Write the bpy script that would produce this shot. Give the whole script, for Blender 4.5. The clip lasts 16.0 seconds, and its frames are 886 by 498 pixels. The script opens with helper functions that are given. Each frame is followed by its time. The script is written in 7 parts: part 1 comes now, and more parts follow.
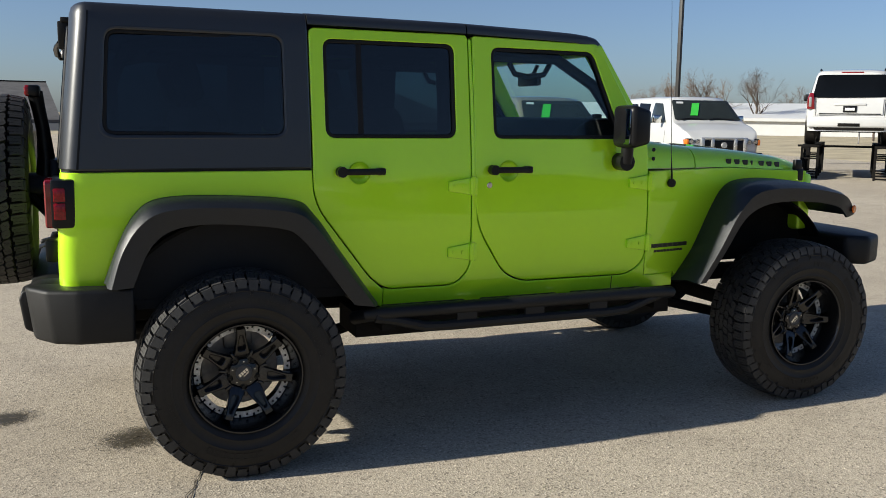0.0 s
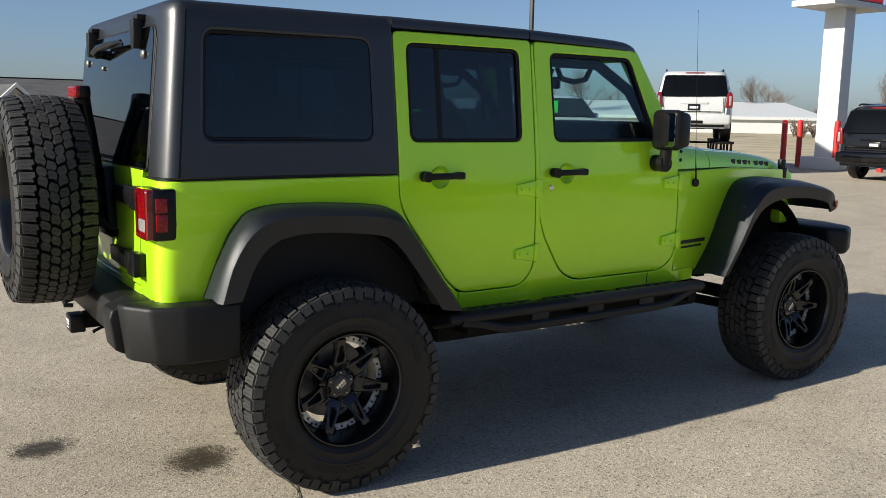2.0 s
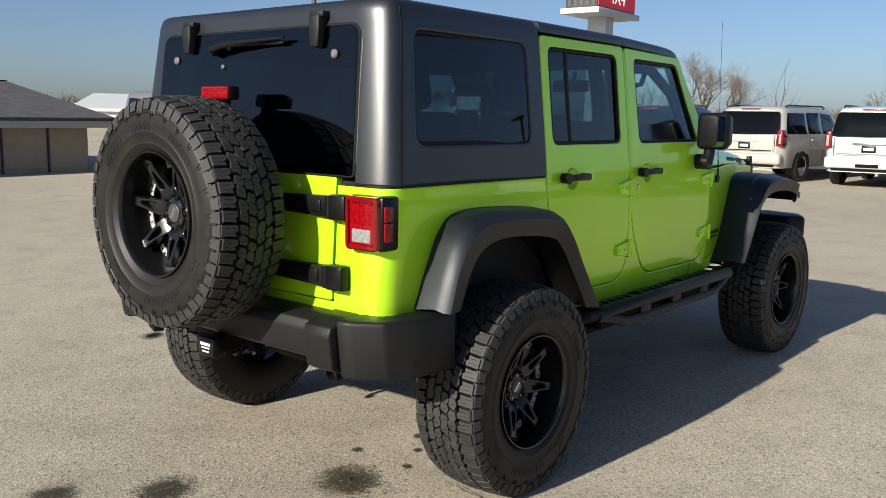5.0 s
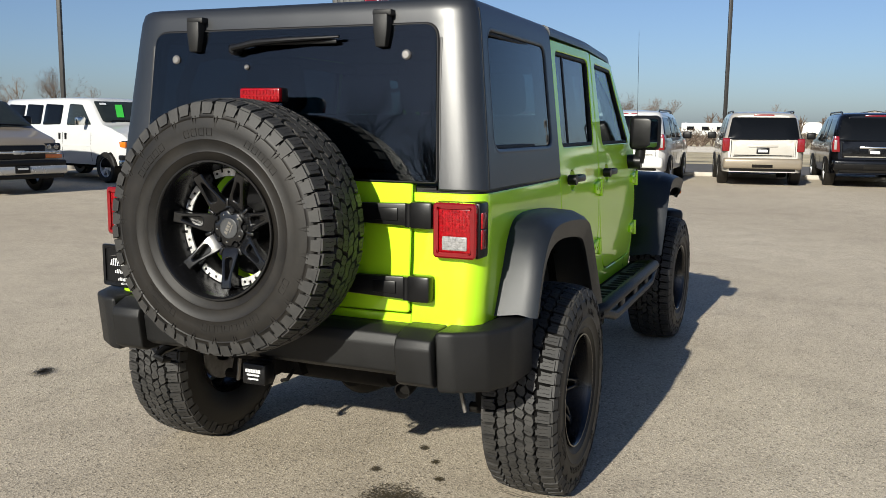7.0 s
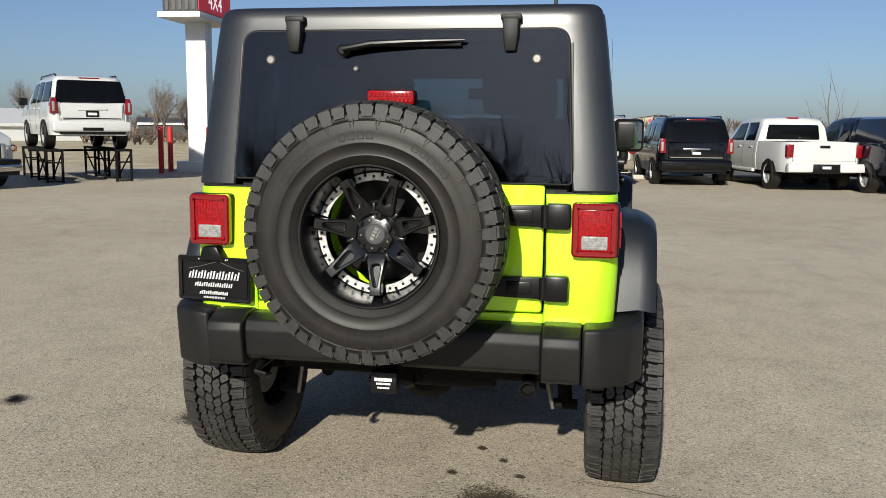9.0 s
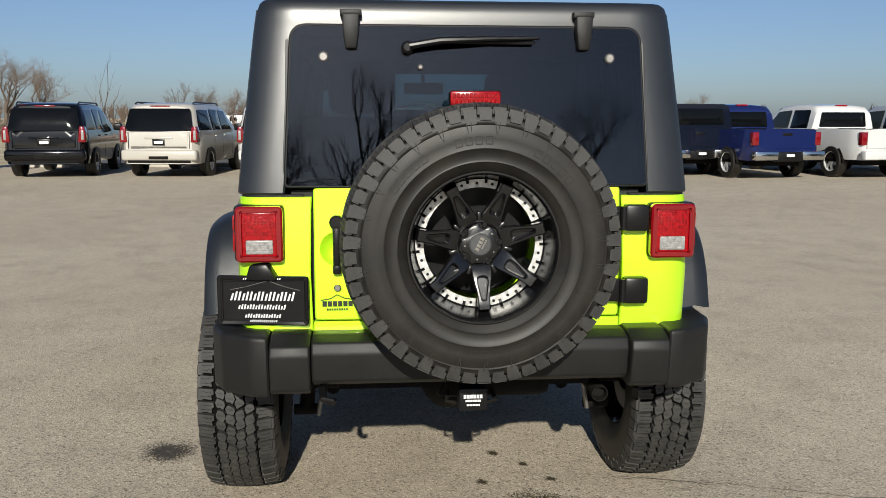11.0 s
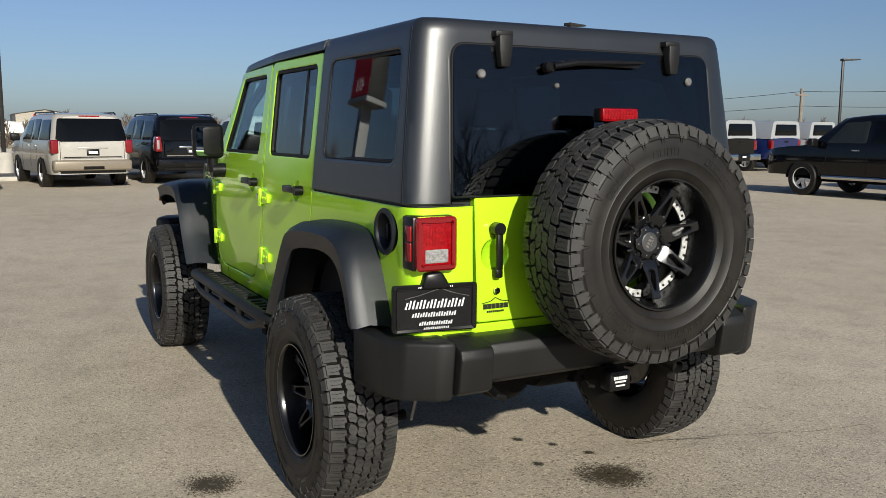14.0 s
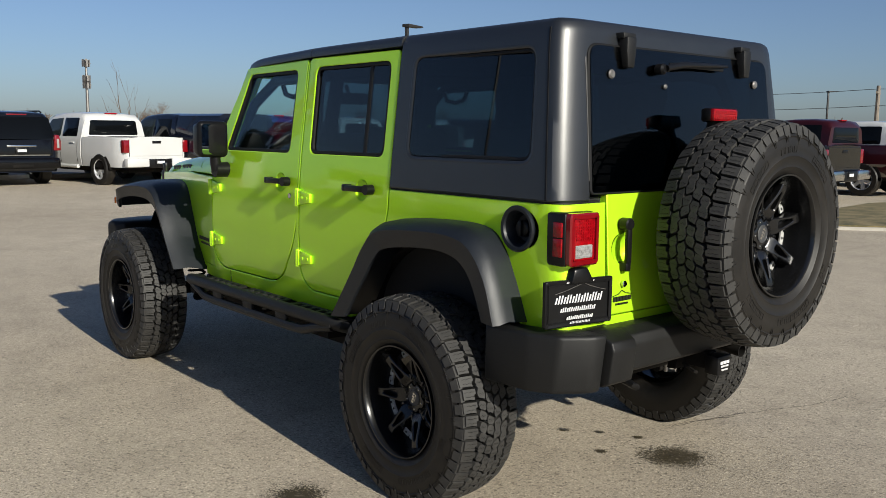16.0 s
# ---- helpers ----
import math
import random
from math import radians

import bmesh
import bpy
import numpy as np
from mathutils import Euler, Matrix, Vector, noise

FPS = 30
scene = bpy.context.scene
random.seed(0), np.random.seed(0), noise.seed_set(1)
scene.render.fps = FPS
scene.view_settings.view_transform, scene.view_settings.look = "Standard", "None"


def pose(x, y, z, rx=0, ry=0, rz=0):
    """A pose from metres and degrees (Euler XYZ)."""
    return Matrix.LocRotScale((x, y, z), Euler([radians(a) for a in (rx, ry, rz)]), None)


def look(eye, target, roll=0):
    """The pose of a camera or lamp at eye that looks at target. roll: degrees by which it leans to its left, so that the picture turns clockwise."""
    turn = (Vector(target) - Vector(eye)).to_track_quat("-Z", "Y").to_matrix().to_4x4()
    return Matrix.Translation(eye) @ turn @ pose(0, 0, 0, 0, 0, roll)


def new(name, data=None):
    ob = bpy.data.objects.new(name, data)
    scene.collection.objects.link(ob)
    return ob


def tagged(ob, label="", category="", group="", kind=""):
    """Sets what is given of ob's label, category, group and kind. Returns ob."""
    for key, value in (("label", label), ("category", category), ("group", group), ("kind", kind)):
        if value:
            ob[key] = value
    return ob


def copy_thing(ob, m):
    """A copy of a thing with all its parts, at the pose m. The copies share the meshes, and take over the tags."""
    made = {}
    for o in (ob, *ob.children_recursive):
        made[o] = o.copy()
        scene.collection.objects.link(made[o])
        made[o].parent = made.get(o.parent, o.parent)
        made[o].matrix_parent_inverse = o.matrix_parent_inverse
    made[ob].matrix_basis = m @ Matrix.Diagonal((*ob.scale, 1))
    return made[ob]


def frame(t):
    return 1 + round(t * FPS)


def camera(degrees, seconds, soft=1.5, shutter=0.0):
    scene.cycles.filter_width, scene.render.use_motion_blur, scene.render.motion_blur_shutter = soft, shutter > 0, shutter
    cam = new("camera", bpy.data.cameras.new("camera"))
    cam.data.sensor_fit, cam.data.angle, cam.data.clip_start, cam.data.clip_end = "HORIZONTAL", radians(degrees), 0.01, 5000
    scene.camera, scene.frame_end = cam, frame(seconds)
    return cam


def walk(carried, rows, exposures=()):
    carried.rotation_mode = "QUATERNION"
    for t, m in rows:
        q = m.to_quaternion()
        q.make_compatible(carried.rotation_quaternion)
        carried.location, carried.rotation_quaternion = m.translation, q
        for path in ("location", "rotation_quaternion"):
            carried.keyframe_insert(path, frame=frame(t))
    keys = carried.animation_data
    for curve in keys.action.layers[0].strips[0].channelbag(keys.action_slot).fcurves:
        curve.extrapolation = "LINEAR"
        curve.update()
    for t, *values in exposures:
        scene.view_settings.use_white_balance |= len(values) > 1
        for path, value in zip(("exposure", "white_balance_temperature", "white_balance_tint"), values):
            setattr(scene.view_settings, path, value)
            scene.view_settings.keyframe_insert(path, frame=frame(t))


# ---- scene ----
cam = camera(53.5, 16.0, soft=0.8)
PATH = [
    (0, (-0.571, -4.451, 1.484), (0.175, -2.620, 1.185), 0.7),
    (0.5, (-0.806, -4.290, 1.503), (0.015, -2.492, 1.197), 0.8),
    (1, (-1.071, -4.198, 1.506), (-0.171, -2.438, 1.202), 0.7),
    (1.5, (-1.329, -4.102, 1.513), (-0.327, -2.398, 1.209), 0.8),
    (2, (-1.552, -3.960, 1.510), (-0.463, -2.311, 1.205), 0.9),
    (2.5, (-1.771, -3.806, 1.513), (-0.588, -2.222, 1.210), 0.9),
    (3, (-2.056, -3.636, 1.528), (-0.790, -2.117, 1.225), 1.0),
    (3.5, (-2.267, -3.490, 1.530), (-0.949, -2.016, 1.227), 1.0),
    (4, (-2.463, -3.263, 1.526), (-1.084, -1.848, 1.219), 1.1),
    (4.5, (-2.662, -3.053, 1.517), (-1.217, -1.703, 1.210), 1.1),
    (5, (-2.845, -2.826, 1.502), (-1.318, -1.565, 1.202), 1.0),
    (5.5, (-3.007, -2.576, 1.484), (-1.390, -1.427, 1.193), 0.8),
    (6, (-3.145, -2.311, 1.471), (-1.446, -1.287, 1.189), 0.6),
    (6.5, (-3.278, -2.033, 1.480), (-1.518, -1.127, 1.197), 0.6),
    (7, (-3.399, -1.779, 1.479), (-1.571, -1.017, 1.199), 0.6),
    (7.5, (-3.474, -1.487, 1.477), (-1.599, -0.847, 1.199), 0.7),
    (8, (-3.579, -1.232, 1.471), (-1.669, -0.703, 1.200), 0.6),
    (8.5, (-3.706, -0.965, 1.493), (-1.771, -0.537, 1.224), 0.6),
    (9, (-3.740, -0.720, 1.468), (-1.790, -0.369, 1.199), 0.6),
    (9.5, (-3.775, -0.446, 1.469), (-1.808, -0.196, 1.199), 0.6),
    (10, (-3.753, -0.191, 1.483), (-1.775, -0.075, 1.204), 0.4),
    (10.5, (-3.692, 0.069, 1.501), (-1.712, 0.037, 1.211), 0.2),
    (11, (-3.634, 0.343, 1.511), (-1.661, 0.173, 1.217), 0.1),
    (11.5, (-3.680, 0.652, 1.499), (-1.723, 0.354, 1.220), 0.4),
    (12, (-3.671, 0.955, 1.504), (-1.729, 0.564, 1.230), 0.3),
    (12.5, (-3.624, 1.235, 1.483), (-1.699, 0.764, 1.215), 0.4),
    (13, (-3.515, 1.491, 1.493), (-1.614, 0.928, 1.225), 0.2),
    (13.5, (-3.432, 1.777, 1.493), (-1.595, 1.035, 1.223), 0.1),
    (14, (-3.353, 2.085, 1.518), (-1.605, 1.152, 1.249), 0.3),
    (14.5, (-3.209, 2.333, 1.504), (-1.509, 1.315, 1.234), 0.4),
    (15, (-3.059, 2.566, 1.519), (-1.411, 1.465, 1.250), 0.4),
    (15.5, (-2.896, 2.828, 1.510), (-1.324, 1.621, 1.243), 0.6),
    (16, (-2.725, 3.052, 1.502), (-1.213, 1.770, 1.236), 0.6),
]
EXPOSURES = [(0, 0.69), (3.5, 0.68), (7, 0.60), (9, 0.41), (12.5, 0.36), (16, 0.37)]
walk(cam, [(t, look(eye, target, roll)) for t, eye, target, roll in PATH], EXPOSURES)

# ---- world, sun ----
SUN_DIR = Vector((1.0, -0.084, -0.475)).normalized()
ELEV = math.asin(-SUN_DIR.z)
AZIM = math.atan2(-SUN_DIR.x, -SUN_DIR.y)
world = bpy.data.worlds.new("sky")
scene.world = world
world.use_nodes = True
wn = world.node_tree
sky = wn.nodes.new("ShaderNodeTexSky")
sky.sky_type = "NISHITA"
sky.sun_disc = False
sky.sun_elevation = ELEV
sky.sun_rotation = AZIM % (2 * math.pi)
sky.air_density, sky.dust_density, sky.ozone_density = 0.9, 0.85, 4.0
haze = wn.nodes.new("ShaderNodeHueSaturation")
haze.inputs["Saturation"].default_value = 0.92
cool = wn.nodes.new("ShaderNodeMix")
cool.data_type, cool.blend_type = "RGBA", "MULTIPLY"
cool.inputs[0].default_value = 1.0
cool.inputs[7].default_value = (0.905, 0.966, 1.10, 1)
wn.links.new(sky.outputs[0], haze.inputs["Color"])
wn.links.new(haze.outputs[0], cool.inputs[6])
wn.links.new(cool.outputs[2], wn.nodes["Background"].inputs[0])
wn.nodes["Background"].inputs[1].default_value = 0.060
sun_data = bpy.data.lights.new("sun", "SUN")
sun_data.energy, sun_data.angle, sun_data.color = 4.8, radians(0.7), (1.0, 0.96, 0.845)
sun = new("sun", sun_data)
sun.matrix_world = look((0, 0, 30), Vector((0, 0, 30)) + SUN_DIR)

# ---- building helpers ----


def lerp_table(v, table):
    """Piecewise linear look-up in rows of (value, result)."""
    if v <= table[0][0]:
        return table[0][1]
    for (a, p), (b, q) in zip(table, table[1:]):
        if v <= b:
            return p + (q - p) * (v - a) / (b - a)
    return table[-1][1]


def thing(name, label, category, m=None, group="", kind=""):
    ob = new(name)
    ob.empty_display_size = 0.1
    if m is not None:
        ob.matrix_world = m
    return tagged(ob, label, category, group, kind)


def part(name, bm, mat, parent=None, label="", sharp=32, fix=True):
    """Link a bmesh as one mesh object under a thing or a part."""
    if fix:
        bmesh.ops.recalc_face_normals(bm, faces=bm.faces)
    me = bpy.data.meshes.new(name)
    bm.to_mesh(me)
    bm.free()
    me.polygons.foreach_set("use_smooth", [True] * len(me.polygons))
    me.set_sharp_from_angle(angle=radians(sharp))
    me.materials.append(mat)
    ob = new(name, me)
    if parent is not None:
        ob.parent = parent
    if label:
        ob["label"] = label
    return ob


def share(ob, parent, m=None):
    """Another object on the same mesh."""
    o = new(ob.name.split(".")[0], ob.data)
    o.parent = parent
    if m is not None:
        o.matrix_local = m
    for k in ("label", "kind"):
        if k in ob:
            o[k] = ob[k]
    return o


def B():
    return bmesh.new()


def add_box(bm, lo, hi, m=None, bevel=0.0, seg=2):
    r = bmesh.ops.create_cube(bm, size=1.0)
    c = [(a + b) / 2 for a, b in zip(lo, hi)]
    s = [abs(b - a) for a, b in zip(lo, hi)]
    vs = r["verts"]
    for v in vs:
        v.co = Vector((c[0] + v.co.x * s[0], c[1] + v.co.y * s[1], c[2] + v.co.z * s[2]))
    if m is not None:
        bmesh.ops.transform(bm, matrix=m, verts=vs)
    if bevel > 0:
        es = list({e for v in vs for e in v.link_edges})
        bmesh.ops.bevel(bm, geom=es, offset=bevel, segments=seg, profile=0.5, affect="EDGES")
    return bm


def add_prism(bm, pts, axis, a, b, m=None, bevel=0.0, seg=2):
    """A polygon in two coordinates pushed along the third axis from a to b."""
    def place(p, h):
        return {"x": (h, p[0], p[1]), "y": (p[0], h, p[1]), "z": (p[0], p[1], h)}[axis]
    lo = [bm.verts.new(place(p, a)) for p in pts]
    hi = [bm.verts.new(place(p, b)) for p in pts]
    n = len(pts)
    fs = [bm.faces.new(lo), bm.faces.new(hi)]
    fs += [bm.faces.new((lo[i], lo[(i + 1) % n], hi[(i + 1) % n], hi[i])) for i in range(n)]
    if m is not None:
        bmesh.ops.transform(bm, matrix=m, verts=lo + hi)
    bmesh.ops.recalc_face_normals(bm, faces=fs)
    if bevel > 0:
        es = list({e for f in fs for e in f.edges})
        bmesh.ops.bevel(bm, geom=es, offset=bevel, segments=seg, profile=0.5, affect="EDGES", clamp_overlap=True)
    return bm


def add_tube(bm, path, r, seg=8, closed=False, caps=True):
    """A round tube along a list of points; r may be a list."""
    pts = [Vector(p) for p in path]
    n = len(pts)
    rings = []
    side = None
    for i, p in enumerate(pts):
        a = pts[i - 1] if i or closed else pts[i]
        b = pts[(i + 1) % n] if i < n - 1 or closed else pts[i]
        d = (b - a).normalized()
        if side is None:
            side = d.orthogonal().normalized()
        side = (side - d * side.dot(d)).normalized()
        up = d.cross(side)
        rr = r[i] if isinstance(r, (list, tuple)) else r
        rings.append([bm.verts.new(p + rr * (math.cos(2 * math.pi * k / seg) * side + math.sin(2 * math.pi * k / seg) * up)) for k in range(seg)])
    for i in range(n if closed else n - 1):
        p, q = rings[i], rings[(i + 1) % n]
        for k in range(seg):
            bm.faces.new((p[k], p[(k + 1) % seg], q[(k + 1) % seg], q[k]))
    if caps and not closed:
        bm.faces.new(rings[0])
        bm.faces.new(rings[-1])
    return bm


def add_lathe(bm, prof, seg=48, m=None, close=False):
    """Turn a profile of (radius, along) round the x axis."""
    rings = []
    for r, h in prof:
        rings.append([bm.verts.new((h, r * math.cos(2 * math.pi * k / seg), r * math.sin(2 * math.pi * k / seg))) for k in range(seg)])
    n = len(rings)
    for i in range(n if close else n - 1):
        p, q = rings[i], rings[(i + 1) % n]
        for k in range(seg):
            bm.faces.new((p[k], p[(k + 1) % seg], q[(k + 1) % seg], q[k]))
    if m is not None:
        bmesh.ops.transform(bm, matrix=m, verts=[v for ring in rings for v in ring])
    return rings


def add_disc(bm, r, h0, h1, seg=24, m=None, bevel=0.0):
    """A solid disc about the x axis."""
    b = min(bevel, r * 0.5)
    prof = [(0.0001, h0), (r - b, h0), (r, h0 + (b if h1 > h0 else -b)), (r, h1 - (b if h1 > h0 else -b)), (r - b, h1), (0.0001, h1)]
    add_lathe(bm, prof, seg, m)


def add_loft(bm, sections, cap=True, closed=True):
    """Skin over rings of points of one length."""
    rings = [[bm.verts.new(p) for p in s] for s in sections]
    n = len(rings[0])
    for p, q in zip(rings, rings[1:]):
        for k in range(n if closed else n - 1):
            bm.faces.new((p[k], p[(k + 1) % n], q[(k + 1) % n], q[k]))
    if cap:
        bm.faces.new(rings[0])
        bm.faces.new(rings[-1])
    return bm


def round_poly(pts, r, seg=5):
    """A polygon with its corners rounded; r is one radius or one for each corner."""
    out = []
    n = len(pts)
    for i, p in enumerate(pts):
        p = Vector(p)
        a, b = Vector(pts[i - 1]), Vector(pts[(i + 1) % n])
        rr = r[i] if isinstance(r, (list, tuple)) else r
        da, db = (a - p), (b - p)
        d = min(rr, da.length * 0.49, db.length * 0.49)
        if d < 1e-5:
            out.append((p.x, p.y))
            continue
        s, e = p + da.normalized() * d, p + db.normalized() * d
        for k in range(seg + 1):
            t = k / seg
            q = s * (1 - t) ** 2 + p * 2 * t * (1 - t) + e * t**2
            out.append((q.x, q.y))
    return out


def inside(x, y, poly):
    hit = False
    j = len(poly) - 1
    for i in range(len(poly)):
        (xi, yi), (xj, yj) = poly[i], poly[j]
        if (yi > y) != (yj > y) and x < (xj - xi) * (y - yi) / (yj - yi) + xi:
            hit = not hit
        j = i
    return hit


def inset(poly, d):
    """The polygon moved inwards by d (outwards if negative)."""
    n = len(poly)
    area = sum(poly[i - 1][0] * poly[i][1] - poly[i][0] * poly[i - 1][1] for i in range(n))
    s = 1 if area > 0 else -1
    out = []
    for i in range(n):
        p = Vector(poly[i])
        e1, e2 = (p - Vector(poly[i - 1])), (Vector(poly[(i + 1) % n]) - p)
        if e1.length < 1e-9 or e2.length < 1e-9:
            out.append((p.x, p.y))
            continue
        e1.normalize(), e2.normalize()
        nrm = Vector((-(e1.y + e2.y), e1.x + e2.x)) * s
        if nrm.length < 1e-6:
            nrm = Vector((-e1.y, e1.x)) * s
        nrm.normalize()
        c = max(0.4, nrm.dot(Vector((-e1.y, e1.x)) * s))
        q = p + nrm * d / c
        out.append((q.x, q.y))
    return out


def dense(poly, step):
    out = []
    for i in range(len(poly)):
        a, b = Vector(poly[i]), Vector(poly[(i + 1) % len(poly)])
        n = max(1, int((b - a).length / step))
        out += [tuple(a + (b - a) * k / n) for k in range(n)]
    return out


def add_panel(bm, outline, surf, holes=(), thick=0.02, step=0.06, lip=0.004, drop=0.003, keep=None):
    """A sheet of the given outline and holes, laid on surf(u, v), with rounded rims and a thickness.
    surf returns a place and the direction to the inside."""
    from mathutils.geometry import delaunay_2d_cdt
    loops = [dense(list(outline), step)] + [dense(list(h), step) for h in holes]
    pts, edges, rim = [], [], []
    for n, loop in enumerate(loops):
        base = len(pts)
        pts += loop
        rim += [True] * len(loop)
        edges += [(base + i, base + (i + 1) % len(loop)) for i in range(len(loop))]
        inner = inset(loop, lip if n == 0 else -lip)
        base = len(pts)
        pts += inner
        rim += [False] * len(inner)
        edges += [(base + i, base + (i + 1) % len(inner)) for i in range(len(inner))]
    us, vs = [p[0] for p in loops[0]], [p[1] for p in loops[0]]
    clear = [inset(loops[0], step * 0.35)] + [inset(h, -step * 0.35) for h in loops[1:]]
    u = math.floor(min(us) / step) * step
    while u < max(us):
        v = math.floor(min(vs) / step) * step
        while v < max(vs):
            if inside(u, v, clear[0]) and not any(inside(u, v, h) for h in clear[1:]):
                pts.append((u, v))
                rim.append(False)
            v += step
        u += step
    verts, _, faces, source, _, _ = delaunay_2d_cdt([Vector(p) for p in pts], edges, [], 0, 1e-6)
    made_f, made_b = [], []
    onrim = []
    for i, v in enumerate(verts):
        place, inward = surf(v.x, v.y)
        place, inward = Vector(place), Vector(inward).normalized()
        r = any(rim[s] for s in source[i])
        if keep is not None and keep(place):
            r = False
        onrim.append(r)
        made_f.append(bm.verts.new(place + inward * (drop if r else 0)))
        made_b.append(bm.verts.new(place + inward * thick))
    used = {}
    for f in faces:
        c = sum((verts[i] for i in f), Vector((0, 0))) / len(f)
        if not inside(c.x, c.y, loops[0]) or any(inside(c.x, c.y, h) for h in loops[1:]):
            continue
        bm.faces.new([made_f[i] for i in f])
        bm.faces.new([made_b[i] for i in reversed(f)])
        for a, b in zip(f, list(f[1:]) + [f[0]]):
            used[(a, b)] = True
    for a, b in list(used):
        if (b, a) not in used:
            bm.faces.new((made_f[b], made_f[a], made_b[a], made_b[b]))
    for v in made_f + made_b:
        if not v.link_faces:
            bm.verts.remove(v)
    return bm


def flip_y(bm):
    for v in bm.verts:
        v.co.y = -v.co.y
    bmesh.ops.reverse_faces(bm, faces=bm.faces)
    return bm


# ---- materials ----


def mat_base(name):
    m = bpy.data.materials.new(name)
    m.use_nodes = True
    nt = m.node_tree
    return m, nt, nt.nodes["Principled BSDF"]


def node(nt, kind, **kw):
    n = nt.nodes.new(kind)
    for k, v in kw.items():
        n.inputs[k].default_value = v
    return n


def ramp(nt, src, stops):
    r = nt.nodes.new("ShaderNodeValToRGB")
    e = r.color_ramp.elements
    while len(e) < len(stops):
        e.new(0.5)
    for el, (p, c) in zip(e, stops):
        el.position = p
        el.color = (c, c, c, 1) if isinstance(c, (int, float)) else (*c, 1)
    nt.links.new(src, r.inputs[0])
    return r.outputs[0]


def coords(nt, which="Object"):
    return nt.nodes.new("ShaderNodeTexCoord").outputs[which]


def surface(name, color, rough=0.5, metal=0.0, var=0.15, scale=6.0, fine=60.0, bump=0.0, bump_scale=200.0, coat=0.0, spec=0.5, rough_var=0.1, tint=None):
    """A plain surface with variation at two scales and a fine relief."""
    m, nt, p = mat_base(name)
    co = coords(nt)
    n1 = node(nt, "ShaderNodeTexNoise", Scale=scale, Detail=4.0, Roughness=0.6)
    n2 = node(nt, "ShaderNodeTexNoise", Scale=fine, Detail=3.0)
    nt.links.new(co, n1.inputs["Vector"])
    nt.links.new(co, n2.inputs["Vector"])
    mx = nt.nodes.new("ShaderNodeMix")
    mx.data_type = "RGBA"
    lo = tuple(c * (1 - var) for c in color)
    hi = tint or tuple(min(1, c * (1 + var)) for c in color)
    mx.inputs[6].default_value = (*lo, 1)
    mx.inputs[7].default_value = (*hi, 1)
    add = node(nt, "ShaderNodeMath")
    add.operation = "ADD"
    sc = node(nt, "ShaderNodeMath")
    sc.operation = "MULTIPLY"
    sc.inputs[1].default_value = 0.35
    nt.links.new(n2.outputs[0], sc.inputs[0])
    nt.links.new(n1.outputs[0], add.inputs[0])
    nt.links.new(sc.outputs[0], add.inputs[1])
    fac = ramp(nt, add.outputs[0], [(0.45, 0.0), (0.9, 1.0)])
    nt.links.new(fac, mx.inputs[0])
    nt.links.new(mx.outputs[2], p.inputs["Base Color"])
    rr = node(nt, "ShaderNodeMapRange")
    rr.inputs[3].default_value = max(0.02, rough - rough_var)
    rr.inputs[4].default_value = min(1.0, rough + rough_var)
    nt.links.new(n1.outputs[0], rr.inputs[0])
    nt.links.new(rr.outputs[0], p.inputs["Roughness"])
    p.inputs["Metallic"].default_value = metal
    p.inputs["Specular IOR Level"].default_value = spec
    p.inputs["Coat Weight"].default_value = coat
    p.inputs["Coat Roughness"].default_value = 0.03
    if bump:
        n3 = node(nt, "ShaderNodeTexNoise", Scale=bump_scale, Detail=2.0)
        nt.links.new(co, n3.inputs["Vector"])
        b = node(nt, "ShaderNodeBump", Strength=bump, Distance=0.002)
        nt.links.new(n3.outputs[0], b.inputs["Height"])
        nt.links.new(b.outputs[0], p.inputs["Normal"])
    return m


def glass(name, tint, rough=0.0, refl=1.0):
    """A thin pane: what lies behind shows through its tint, with a mirror sheen by Fresnel."""
    m = bpy.data.materials.new(name)
    m.use_nodes = True
    nt = m.node_tree
    nt.nodes.remove(nt.nodes["Principled BSDF"])
    out = nt.nodes["Material Output"]
    tr = nt.nodes.new("ShaderNodeBsdfTransparent")
    tr.inputs[0].default_value = (*tint, 1)
    gl = nt.nodes.new("ShaderNodeBsdfGlossy")
    gl.inputs["Roughness"].default_value = rough
    gl.inputs[0].default_value = (refl, refl, refl, 1)
    lw = node(nt, "ShaderNodeLayerWeight", Blend=0.5)
    pw = node(nt, "ShaderNodeMath")
    pw.operation = "POWER"
    pw.inputs[1].default_value = 5.0
    nt.links.new(lw.outputs["Facing"], pw.inputs[0])
    fr = node(nt, "ShaderNodeMath")
    fr.operation = "MULTIPLY_ADD"
    fr.inputs[1].default_value, fr.inputs[2].default_value = 0.95, 0.045
    nt.links.new(pw.outputs[0], fr.inputs[0])
    mx = nt.nodes.new("ShaderNodeMixShader")
    nt.links.new(fr.outputs[0], mx.inputs[0])
    nt.links.new(tr.outputs[0], mx.inputs[1])
    nt.links.new(gl.outputs[0], mx.inputs[2])
    nt.links.new(mx.outputs[0], out.inputs[0])
    return m


